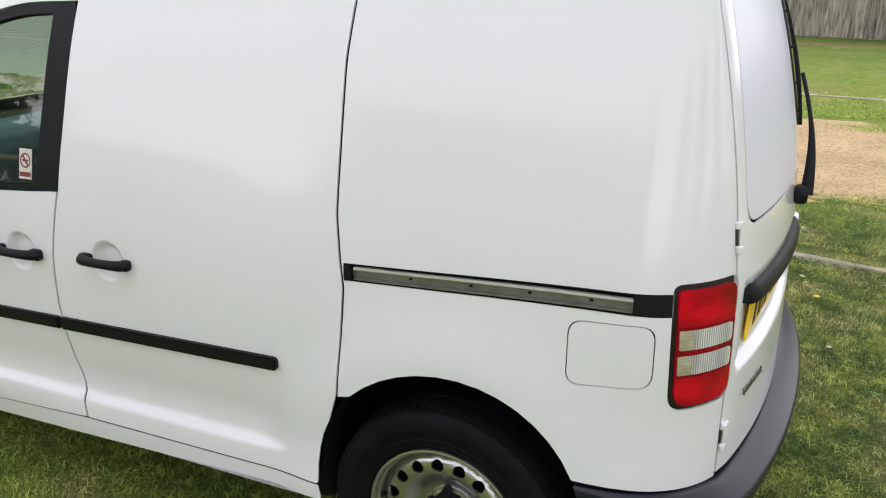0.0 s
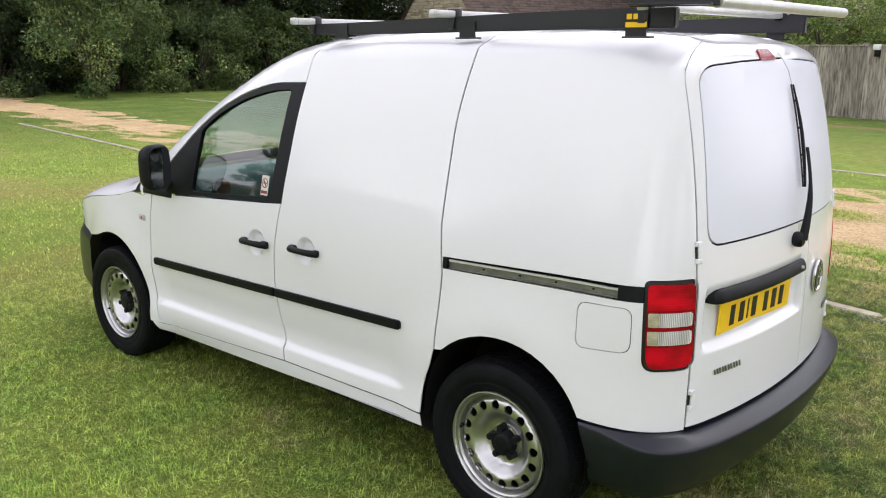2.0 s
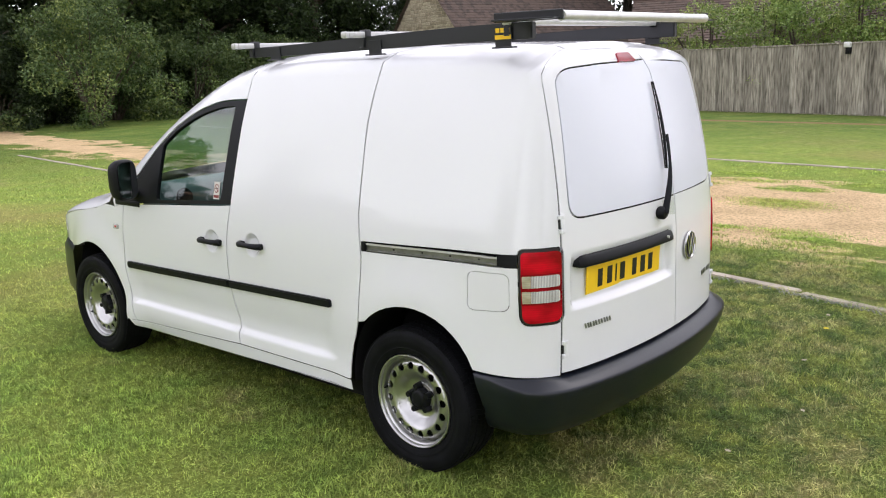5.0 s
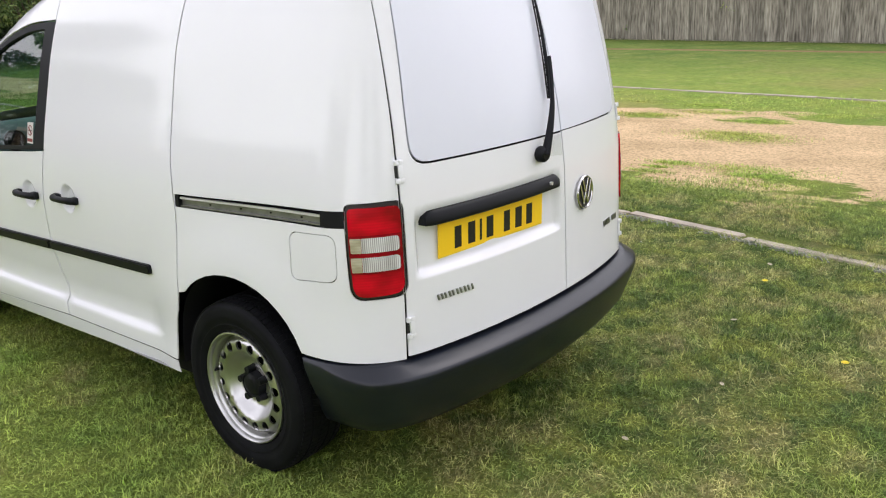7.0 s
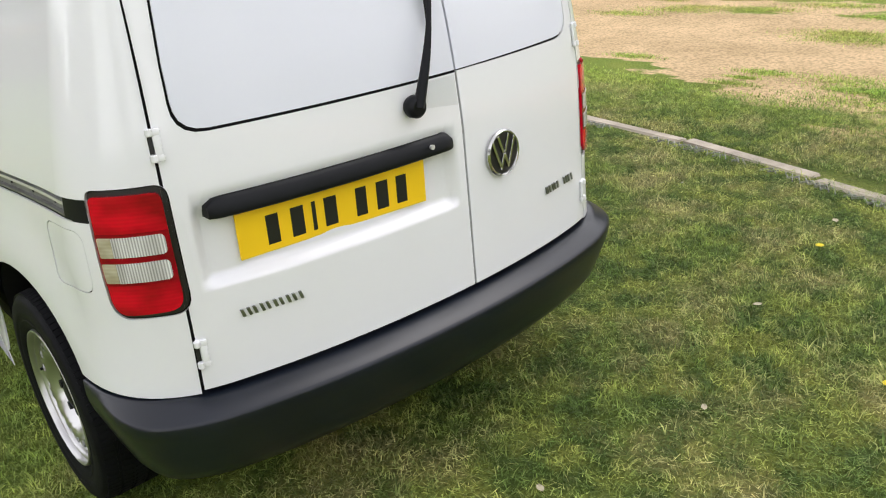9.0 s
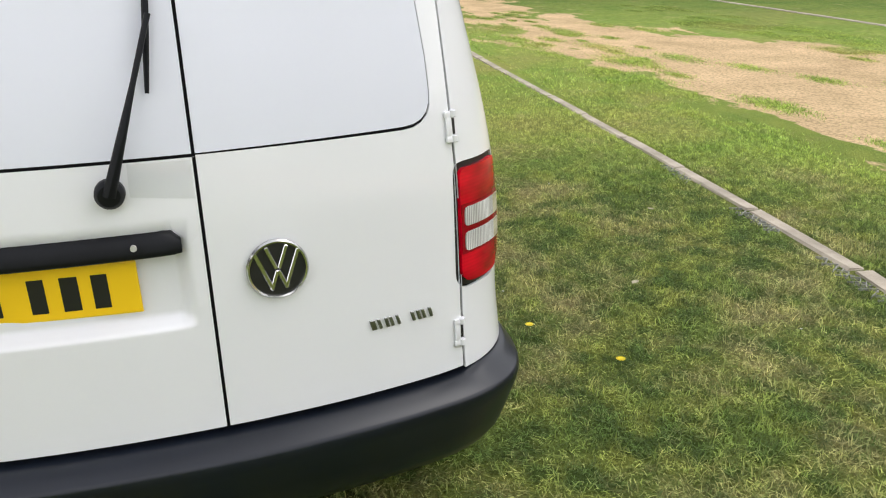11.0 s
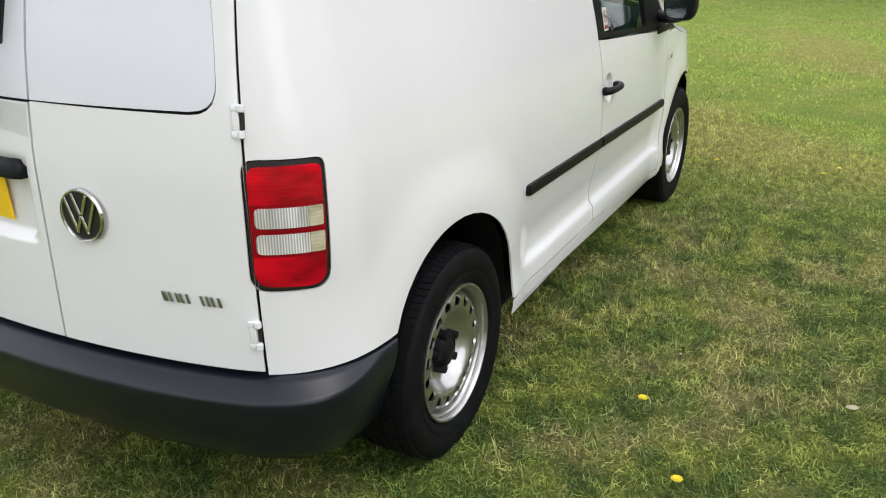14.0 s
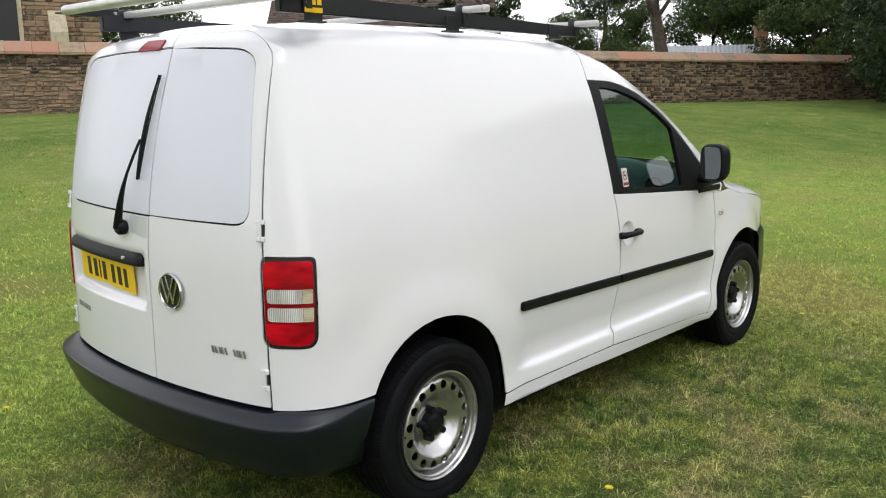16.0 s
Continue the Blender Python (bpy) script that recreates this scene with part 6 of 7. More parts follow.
# ---- close-board fence ----
def wood_material():
    m = mat("weathered_wood", (0.26, 0.225, 0.185), 0.9, bump=0.35, bscale=30)
    nt = m.node_tree
    b = nt.nodes["Principled BSDF"]
    L, N = nt.links.new, nt.nodes.new
    co = N("ShaderNodeTexCoord")
    mp = N("ShaderNodeMapping")
    mp.inputs["Scale"].default_value = (11, 11, 1.3)
    # each board is cut from another stretch of grain
    oi = N("ShaderNodeObjectInfo")
    cut = N("ShaderNodeVectorMath")
    cut.operation = "MULTIPLY_ADD"
    cut.inputs[1].default_value = (31.0, 17.0, 9.0)
    L(oi.outputs["Random"], cut.inputs[0])
    L(co.outputs["Object"], cut.inputs[2])
    L(cut.outputs[0], mp.inputs["Vector"])
    n = N("ShaderNodeTexNoise")
    n.inputs["Scale"].default_value, n.inputs["Detail"].default_value = 2.0, 6.0
    L(mp.outputs[0], n.inputs["Vector"])
    r = N("ShaderNodeValToRGB")
    r.color_ramp.elements[0].position, r.color_ramp.elements[0].color = 0.30, (0.108, 0.094, 0.073, 1)
    r.color_ramp.elements[1].position, r.color_ramp.elements[1].color = 0.68, (0.43, 0.395, 0.325, 1)
    L(n.outputs["Fac"], r.inputs["Fac"])
    hs = N("ShaderNodeHueSaturation")
    mr = N("ShaderNodeMapRange")
    mr.inputs["To Min"].default_value, mr.inputs["To Max"].default_value = 0.72, 1.22
    L(oi.outputs["Random"], mr.inputs["Value"])
    L(mr.outputs[0], hs.inputs["Value"])
    L(r.outputs["Color"], hs.inputs["Color"])
    L(hs.outputs[0], b.inputs["Base Color"])
    return m


WOOD = wood_material()
F0, F1 = Vector((16.0, -22.45, 0)), Vector((-14.0, -14.25, 0))


def fence():
    f = tagged(new("fence"), "tall weathered grey close-board timber fence", "fence", kind="structure")
    d = (F1 - F0).normalized()
    a = math.atan2(d.y, d.x)
    L = (F1 - F0).length
    rng = random.Random(3)
    shapes = []
    for i in range(5):
        bm = box((0.128, 0.02, 1.70 + rng.uniform(-0.012, 0.012)), (0, 0, 0.87), 0.0)
        for v in bm.verts:
            v.co.x += rng.uniform(-1, 1) * 0.004
            v.co.z += rng.uniform(-1, 1) * 0.008 if v.co.z > 1 else 0
        me = bpy.data.meshes.new("board")
        bm.to_mesh(me)
        bm.free()
        me.materials.append(WOOD)
        shapes.append(me)
    n = int(L / 0.118)
    for i in range(n):
        o = new("board", shapes[rng.randrange(5)])
        o.parent = f
        p = F0 + d * (i * 0.118)
        o.matrix_basis = Matrix.Translation(p) @ Matrix.Rotation(a, 4, "Z") @ Matrix.Translation((0, (i % 2) * 0.012, rng.uniform(-0.012, 0.012))) @ Matrix.Rotation(radians(7 + rng.uniform(-1.5, 1.5)), 4, "Z")
    cap = part("capping_rail", box((L, 0.06, 0.035), (L / 2, 0, 1.738), 0.006, 1), WOOD, f)
    cap.matrix_basis = Matrix.Translation(F0) @ Matrix.Rotation(a, 4, "Z")
    gb = part("gravel_board", box((L, 0.03, 0.14), (L / 2, 0.03, 0.06), 0.004, 1), WOOD, f)
    gb.matrix_basis = Matrix.Translation(F0) @ Matrix.Rotation(a, 4, "Z")
    for i in range(int(L / 2.4)):
        o = part("post", box((0.10, 0.10, 1.80), (0, 0, 0.9), 0.006, 1), WOOD, f)
        o.matrix_basis = Matrix.Translation(F0 + d * (i * 2.4)) @ Matrix.Rotation(a, 4, "Z") @ Matrix.Translation((0, 0.09, 0))
    return d, a


fd, fa = fence()
# the small lamp on the fence
t = 0.398
p = F0.lerp(F1, t)
m = Matrix.Translation((p.x, p.y, 1.62)) @ Matrix.Rotation(fa, 4, "Z") @ Matrix.Rotation(math.pi, 4, "Z")
lamp = tagged(new("fence_lamp"), "small black and white lamp mounted on the fence", "wall lamp")
lamp.matrix_basis = m
part("lamp_head", box((0.17, 0.10, 0.13), (0, 0.09, 0.08), 0.02, 2), mat("lamp_white", (0.7, 0.7, 0.68), 0.4), lamp, smooth=True)
part("bracket", box((0.12, 0.08, 0.16), (0, 0.05, -0.06), 0.01, 2), TRIM, lamp, smooth=True)


# ---- houses, wall and church ----
def masonry(name, c1, c2, mortar, sx, sy, seed=0.0):
    m = bpy.data.materials.new(name)
    m.use_nodes = True
    nt = m.node_tree
    L, N = nt.links.new, nt.nodes.new
    b = nt.nodes["Principled BSDF"]
    b.inputs["Roughness"].default_value = 0.92
    co = N("ShaderNodeTexCoord")
    oi = N("ShaderNodeObjectInfo")
    geo = N("ShaderNodeNewGeometry")
    n = N("ShaderNodeTexNoise")
    n.inputs["Scale"].default_value, n.inputs["Detail"].default_value = 7.0, 6.0
    L(co.outputs["Object"], n.inputs["Vector"])
    add = N("ShaderNodeMath")
    add.operation = "MULTIPLY_ADD"
    L(geo.outputs["Random Per Island"], add.inputs[0])
    add.inputs[1].default_value = sx
    L(n.outputs["Fac"], add.inputs[2])
    add2 = N("ShaderNodeMath")
    add2.operation = "MULTIPLY_ADD"
    L(oi.outputs["Random"], add2.inputs[0])
    add2.inputs[1].default_value = sy
    L(add.outputs[0], add2.inputs[2])
    r = N("ShaderNodeValToRGB")
    e = r.color_ramp.elements
    e[0].position, e[0].color = 0.45, (*c1, 1)
    e[1].position, e[1].color = 1.05, (*c2, 1)
    k = e.new(0.75)
    k.color = (*mortar, 1)
    L(add2.outputs[0], r.inputs["Fac"])
    L(r.outputs["Color"], b.inputs["Base Color"])
    bp = N("ShaderNodeBump")
    bp.inputs["Strength"].default_value, bp.inputs["Distance"].default_value = 0.5, 0.02
    L(n.outputs["Fac"], bp.inputs["Height"])
    L(bp.outputs["Normal"], b.inputs["Normal"])
    return m


IRON = masonry("ironstone", (0.030, 0.021, 0.015), (0.27, 0.185, 0.115), (0.092, 0.062, 0.040), 0.6, 0.25)
PALE = masonry("pale_stone", (0.26, 0.22, 0.15), (0.46, 0.40, 0.29), (0.36, 0.31, 0.22), 0.55, 0.3)
MORTAR = mat("mortar", (0.25, 0.21, 0.16), 0.95, var=0.25, scale=5, bump=0.4)
COPE = masonry("clay_coping", (0.20, 0.155, 0.105), (0.36, 0.19, 0.125), (0.33, 0.25, 0.165), 0.1, 0.55)
TILE = masonry("roof_tile", (0.040, 0.030, 0.026), (0.105, 0.075, 0.060), (0.068, 0.050, 0.042), 0.55, 0.3)
SLATE = mat("grey_sheet", (0.36, 0.38, 0.41), 0.5, var=0.1, scale=3)


def stone_mesh(ver, faces, x, y, z, w, d, h, rng):
    """A rough block with chamfered face, its face towards -y."""
    b = len(ver)
    j = lambda s: rng.uniform(-s, s)
    c = min(w, h) * 0.16
    ver += [(x - w / 2 + j(.01), y + d, z - h / 2), (x + w / 2, y + d, z - h / 2), (x + w / 2, y + d, z + h / 2), (x - w / 2, y + d, z + h / 2),
            (x - w / 2 + j(.008), y + 0.02, z - h / 2 + j(.006)), (x + w / 2 + j(.008), y + 0.02, z - h / 2 + j(.006)), (x + w / 2 + j(.008), y + 0.02, z + h / 2 + j(.006)), (x - w / 2 + j(.008), y + 0.02, z + h / 2 + j(.006)),
            (x - w / 2 + c, y + j(.015), z - h / 2 + c), (x + w / 2 - c, y + j(.015), z - h / 2 + c), (x + w / 2 - c, y + j(.015), z + h / 2 - c), (x - w / 2 + c, y + j(.015), z + h / 2 - c)]
    for a, e in ((0, 4), (4, 8)):
        for k in range(4):
            faces.append((b + a + k, b + a + (k + 1) % 4, b + e + (k + 1) % 4, b + e + k))
    faces.append((b + 8, b + 9, b + 10, b + 11))


W0, W1 = Vector((-2.0, 23.0, 0)), Vector((38.0, 7.65, 0))


def garden_wall():
    """Rubble wall with clay coping on the rising lawn."""
    w = tagged(new("wall_stone"), "brown rubble stone garden wall with red and buff coping", "stone wall", kind="structure")
    d = (W1 - W0).normalized()
    a = math.atan2(d.y, d.x)
    L = (W1 - W0).length
    m = Matrix.Translation((W0.x, W0.y, 1.02)) @ Matrix.Rotation(a, 4, "Z")
    core = part("wall_core", box((L, 0.36, 1.60), (L / 2, 0.22, 0.72)), MORTAR, w)
    core.matrix_basis = m
    rng = random.Random(17)
    rest_v, rest_f = [], []
    z, made = -0.02, 0
    while z < 1.50:
        h = rng.uniform(0.07, 0.13)
        x = rng.uniform(-0.2, 0.0)
        while x < L:
            ww = rng.choice((rng.uniform(0.07, 0.16), rng.uniform(0.12, 0.26), rng.uniform(0.2, 0.40)))
            hs, dz = h * rng.uniform(0.72, 1.12), rng.uniform(-0.018, 0.018)
            near_part = 6.5 < x < 12.5
            if near_part and made < 300:
                v, f = [], []
                stone_mesh(v, f, 0, 0, 0, ww - 0.018, 0.1, hs - 0.014, rng)
                o = mesh_object("stone", v, f, IRON, w, smooth=False)
                o.matrix_basis = m @ Matrix.Translation((x + ww / 2, 0, z + h / 2 + dz))
                made += 1
            else:
                stone_mesh(rest_v, rest_f, x + ww / 2, 0, z + h / 2 + dz, ww - 0.018, 0.1, hs - 0.014, rng)
            x += ww
        z += h
    r = mesh_object("stonework", rest_v, rest_f, IRON, w, smooth=False)
    tagged(r, "rubble stonework", kind="stuff")
    r.matrix_basis = m
    # coping: sloped clay slabs in runs of buff and red
    x, i = 0.0, 0
    shapes = []
    for k in range(3):
        bm = bmesh.new()
        l = 0.62
        vs = [(-l / 2, -0.09, 0.0), (l / 2, -0.09, 0.0), (l / 2, -0.09, 0.07), (-l / 2, -0.09, 0.07), (-l / 2, 0.22, 0.34), (l / 2, 0.22, 0.34), (-l / 2, 0.53, 0.07), (l / 2, 0.53, 0.07), (-l / 2, 0.53, 0.0), (l / 2, 0.53, 0.0)]
        q = [bm.verts.new((v[0] * 0.985, v[1] + rng.uniform(-0.006, 0.006), v[2] + rng.uniform(-0.006, 0.006))) for v in vs]
        for f in ((0, 1, 2, 3), (3, 2, 5, 4), (4, 5, 7, 6), (6, 7, 9, 8), (0, 3, 4, 6, 8), (1, 9, 7, 5, 2), (0, 8, 9, 1)):
            bm.faces.new([q[k2] for k2 in f])
        bmesh.ops.recalc_face_normals(bm, faces=bm.faces)
        me = bpy.data.meshes.new("coping_slab")
        bm.to_mesh(me)
        bm.free()
        me.materials.append(COPE)
        shapes.append(me)
    while x < L:
        o = new("coping_slab", shapes[rng.randrange(3)])
        o.parent = w
        o.matrix_basis = m @ Matrix.Translation((x + 0.31, 0, 1.515))
        x += 0.62


garden_wall()


def gable_house(name, at, turn, length, width, eaves, ridge, wall_mat, roof_mat, label, courses=16):
    """A house with two gables along its local x; tiles in courses on both slopes."""
    h = tagged(new(name), label, "house")
    h.matrix_basis = Matrix.Translation(at) @ Matrix.Rotation(radians(turn), 4, "Z")
    L, W = length / 2, width / 2
    bm = bmesh.new()
    q = [bm.verts.new(v) for v in ((-L, -W, 0), (L, -W, 0), (L, W, 0), (-L, W, 0), (-L, -W, eaves), (L, -W, eaves), (L, W, eaves), (-L, W, eaves), (-L, 0, ridge), (L, 0, ridge))]
    for f in ((0, 1, 5, 4), (2, 3, 7, 6), (3, 0, 4, 8, 7), (1, 2, 6, 9, 5)):
        bm.faces.new([q[i] for i in f])
    bmesh.ops.recalc_face_normals(bm, faces=bm.faces)
    wl = part("wall", bm, MORTAR, h)
    # squared stones on the gable and front
    rng = random.Random(int(length * 7))
    v, f = [], []
    z = 0.0
    while z < ridge - 0.1:
        hh = rng.uniform(0.11, 0.16)
        half = W if z < eaves else W * (ridge - z - hh) / (ridge - eaves)
        y = -half
        while y < half - 0.1:
            w2 = min(rng.uniform(0.2, 0.45), half - y)
            b = len(v)
            stone_mesh(v, f, y + w2 / 2, 0, z + hh / 2, w2 - 0.012, 0.03, hh - 0.012, rng)
            for k in range(b, len(v)):
                vx, vy, vz_ = v[k]
                v[k] = (-L - 0.02 + vy, -vx, vz_)
            y += w2
        z += hh
    g = mesh_object("gable_stone", v, f, wall_mat, h, smooth=False)
    tagged(g, "coursed pale stone", kind="stuff")
    slope = math.hypot(W + 0.25, (ridge - eaves) * (W + 0.25) / W)
    ang = math.atan2(ridge - eaves, W)
    for sg in (1, -1):
        v, f = [], []
        n = int(slope / (0.16))
        cols = int((length + 0.3) / 0.2)
        for i in range(n):
            for j in range(cols):
                u0, u1 = slope * i / n, slope * (i + 1.15) / n
                x0 = -L - 0.15 + (j + 0.5 * (i % 2)) * 0.2
                b = len(v)
                lift = rng.uniform(0.0, 0.012)
                for u, dz in ((u0, 0.012), (u1, 0.035 + lift)):
                    y = (u * math.cos(ang)) * sg
                    zz = ridge + 0.05 - u * math.sin(ang) + dz
                    v += [(x0, y, zz), (x0 + 0.192, y, zz)]
                v += [(x0, v[b + 2][1], v[b + 2][2] - 0.03), (x0 + 0.192, v[b + 3][1], v[b + 3][2] - 0.03)]
                f += [(b, b + 1, b + 3, b + 2), (b + 2, b + 3, b + 5, b + 4)]
        r = mesh_object("roof", v, f, roof_mat, h, "brown tiled roof slope", smooth=False)
        tagged(r, kind="stuff")
        deck = bmesh.new()
        e = [deck.verts.new(p) for p in ((-L - 0.15, 0, ridge + 0.04), (L + 0.15, 0, ridge + 0.04), (L + 0.15, sg * (W + 0.25), ridge + 0.04 - slope * math.sin(ang)), (-L - 0.15, sg * (W + 0.25), ridge + 0.04 - slope * math.sin(ang)))]
        deck.faces.new(e)
        part("roof_deck", deck, roof_mat, h)
    part("ridge_tile", tube([(-L - 0.15, 0, ridge + 0.06), (L + 0.15, 0, ridge + 0.06)], 0.1, 8), roof_mat, h)
    return h


gable_house("house", (22.05, -29.9, 0), -103.3, 10.0, 6.0, 2.4, 5.5, PALE, TILE, "pale stone house with a steep brown tiled roof")
gable_house("house", (12.8, -30.0, 0), -156, 5.0, 4.4, 2.2, 3.75, PALE, TILE, "low stone outbuilding with a mossy tiled roof")
gable_house("house", (2.4, -25.0, 0), 164.7, 9.0, 5.4, 2.35, 3.7, PALE, TILE, "low brick house with a brown tiled roof behind the fence")
gable_house("house", (29.6, 29.5, 1.0), -46, 11.0, 7.0, 3.2, 5.6, IRON, TILE, "stone house with a brown roof beyond the garden wall")


def shed():
    h = tagged(new("outbuilding"), "low outbuilding with a pale grey sheet roof and chimney", "outbuilding")
    h.matrix_basis = Matrix.Translation((39.3, 16.2, 1.0)) @ Matrix.Rotation(radians(-62), 4, "Z")
    part("wall", box((4.6, 3.0, 1.9), (0, 1.5, 0.95), 0.02, 1), PALE, h)
    bm = bmesh.new()
    n = 24
    for i in range(n):
        x0, x1 = -2.5 + 5.0 * i / n, -2.5 + 5.0 * (i + 1) / n
        xm = (x0 + x1) / 2
        rows = [[bm.verts.new((x, y, z + dz)) for y, z in ((-0.25, 1.85), (1.5, 2.75))] for x, dz in ((x0, 0), (xm, 0.04), (x1, 0))]
        for a, b in zip(rows, rows[1:]):
            bm.faces.new((a[0], b[0], b[1], a[1]))
    bmesh.ops.remove_doubles(bm, verts=bm.verts, dist=0.001)
    part("roof", bm, SLATE, h, "pale grey sheet roof")
    c = part("chimney", box((0.62, 0.62, 2.6), (2.55, 1.5, 2.35), 0.03, 1), COPE, h, "buff brick chimney")
    part("chimney_cap", box((0.78, 0.78, 0.16), (2.55, 1.5, 3.62), 0.03, 1), COPE, c)
    part("chimney_pot", lathe([(0.16, -0.25), (0.13, 0.25), (0.15, 0.28), (0.10, 0.28)], 14), COPE, c, m=Matrix.Translation((2.55, 1.5, 3.95)) @ Matrix.Rotation(math.pi / 2, 4, "X"))


shed()


def church():
    h = tagged(new("church"), "brown rubble stone church with buttresses and a narrow spire", "church")
    h.matrix_basis = Matrix.Translation((6.0, 32.0, 1.0)) @ Matrix.Rotation(radians(-21), 4, "Z")
    part("nave_wall", box((17, 8, 6.2), (0, 4, 3.1)), MORTAR, h)
    rng = random.Random(5)
    v, f = [], []
    z = 0.0
    while z < 6.1:
        hh = rng.uniform(0.13, 0.24)
        x = -8.5
        while x < 8.4:
            w2 = rng.uniform(0.2, 0.6)
            stone_mesh(v, f, x + w2 / 2, -0.04, z + hh / 2, w2 - 0.025, 0.06, hh - 0.02, rng)
            x += w2
        z += hh
    tagged(mesh_object("stonework", v, f, IRON, h, smooth=False), "brown rubble stonework", kind="stuff")
    for x in (-7.2, -3.6, 0.2, 3.6, 7.0):
        bm = box((0.6, 0.9, 3.6), (x, -0.45, 1.8), 0.02, 1)
        for vv in bm.verts:
            if vv.co.z > 3 and vv.co.y < -0.6:
                vv.co.z -= 0.8
        part("buttress", bm, PALE, h, "pale dressed stone buttress")
    for x in (-5.4, -1.7, 1.9, 5.3):
        w = part("window", box((1.1, 0.06, 2.2), (x, -0.075, 3.4), 0.01, 1), PALE, h, "stone framed window")
        part("pane", box((0.8, 0.03, 1.9), (x, -0.115, 3.4)), INK, w)
    bm = bmesh.new()
    q = [bm.verts.new(p) for p in ((-8.8, -0.4, 6.1), (8.8, -0.4, 6.1), (8.8, 4, 10.2), (-8.8, 4, 10.2), (8.8, 8.4, 6.1), (-8.8, 8.4, 6.1))]
    for k in ((0, 1, 2, 3), (3, 2, 4, 5), (0, 3, 5), (1, 4, 2)):
        bm.faces.new([q[i] for i in k])
    part("roof", bm, TILE, h, "steep brown roof")
    part("tower", box((4.4, 4.4, 11.5), (-11.0, 4, 5.75), 0.05, 1), IRON, h, "square stone tower")
    bm = bmesh.new()
    bmesh.ops.create_cone(bm, cap_ends=True, segments=8, radius1=2.4, radius2=0.05, depth=9.0, matrix=Matrix.Translation((-11.0, 4, 16.0)))
    part("spire", bm, PALE, h, "stone spire")


church()


# ---- trees and shrubs ----
def leaf_material(name, dark, mid, light):
    m = bpy.data.materials.new(name)
    m.use_nodes = True
    nt = m.node_tree
    L, N = nt.links.new, nt.nodes.new
    b = nt.nodes["Principled BSDF"]
    b.inputs["Roughness"].default_value = 0.5
    b.inputs["Specular IOR Level"].default_value = 0.3
    geo, co = N("ShaderNodeNewGeometry"), N("ShaderNodeTexCoord")
    n = N("ShaderNodeTexNoise")
    n.inputs["Scale"].default_value, n.inputs["Detail"].default_value = 0.8, 3.0
    L(co.outputs["Object"], n.inputs["Vector"])
    add = N("ShaderNodeMath")
    add.operation = "MULTIPLY_ADD"
    L(geo.outputs["Random Per Island"], add.inputs[0])
    add.inputs[1].default_value = 0.4
    L(n.outputs["Fac"], add.inputs[2])
    r = N("ShaderNodeValToRGB")
    e = r.color_ramp.elements
    e[0].position, e[0].color = 0.42, (*dark, 1)
    e[1].position, e[1].color = 0.98, (*light, 1)
    k = e.new(0.70)
    k.color = (*mid, 1)
    L(add.outputs[0], r.inputs["Fac"])
    L(r.outputs["Color"], b.inputs["Base Color"])
    tr = N("ShaderNodeBsdfTranslucent")
    L(r.outputs["Color"], tr.inputs["Color"])
    mx = N("ShaderNodeMixShader")
    mx.inputs[0].default_value = 0.22
    L(b.outputs[0], mx.inputs[1])
    L(tr.outputs[0], mx.inputs[2])
    L(mx.outputs[0], nt.nodes["Material Output"].inputs["Surface"])
    return m


LEAF_DARK = leaf_material("dark_leaf", (0.012, 0.022, 0.008), (0.028, 0.048, 0.014), (0.060, 0.090, 0.026))
LEAF_MID = leaf_material("green_leaf", (0.026, 0.048, 0.014), (0.058, 0.096, 0.028), (0.145, 0.185, 0.056))
LEAF_BUSH = leaf_material("bush_leaf", (0.040, 0.072, 0.023), (0.092, 0.148, 0.047), (0.26, 0.31, 0.085))
LEAF_LIGHT = leaf_material("light_leaf", (0.090, 0.155, 0.032), (0.20, 0.29, 0.066), (0.40, 0.44, 0.135))
BARK = mat("bark", (0.075, 0.058, 0.043), 0.95, var=0.3, scale=8, bump=0.6, bscale=25)


def leaves(name, clumps, per, size, material, parent, seed, label=""):
    """A crown of single leaves gathered in clumps (centre, radius)."""
    rng = np.random.default_rng(seed)
    pts = []
    for c, r in clumps:
        k = max(8, int(per * (r ** 1.6)))
        d = rng.normal(0, 1, (k, 3))
        d /= np.linalg.norm(d, axis=1)[:, None]
        rad = r * rng.uniform(0.35, 1.08, k) ** 0.6
        p = np.array(c) + d * rad[:, None] * np.array([1.0, 1.0, 0.72])
        pts.append(p)
    p = np.concatenate(pts)
    n = len(p)
    ax = rng.normal(0, 1, (n, 3))
    ax /= np.linalg.norm(ax, axis=1)[:, None]
    up = np.array([0, 0, 1.0]) * 0.9 + rng.normal(0, 0.6, (n, 3))
    sd = np.cross(ax, up)
    sd /= np.linalg.norm(sd, axis=1)[:, None] + 1e-9
    s = size * rng.uniform(0.6, 1.3, n)[:, None]
    v = np.stack([p - ax * s - sd * s * 0.25, p + sd * s * 0.65, p + ax * s - sd * s * 0.25], 1)
    me = bpy.data.meshes.new(name)
    me.vertices.add(n * 3)
    me.vertices.foreach_set("co", v.reshape(-1))
    me.loops.add(n * 3)
    me.loops.foreach_set("vertex_index", np.arange(n * 3, dtype=np.int32))
    me.polygons.add(n)
    me.polygons.foreach_set("loop_start", np.arange(0, n * 3, 3, dtype=np.int32))
    me.update(calc_edges=True)
    me.materials.append(material)
    ob = new(name, me)
    ob.parent = parent
    if label:
        tagged(ob, label)
    return ob


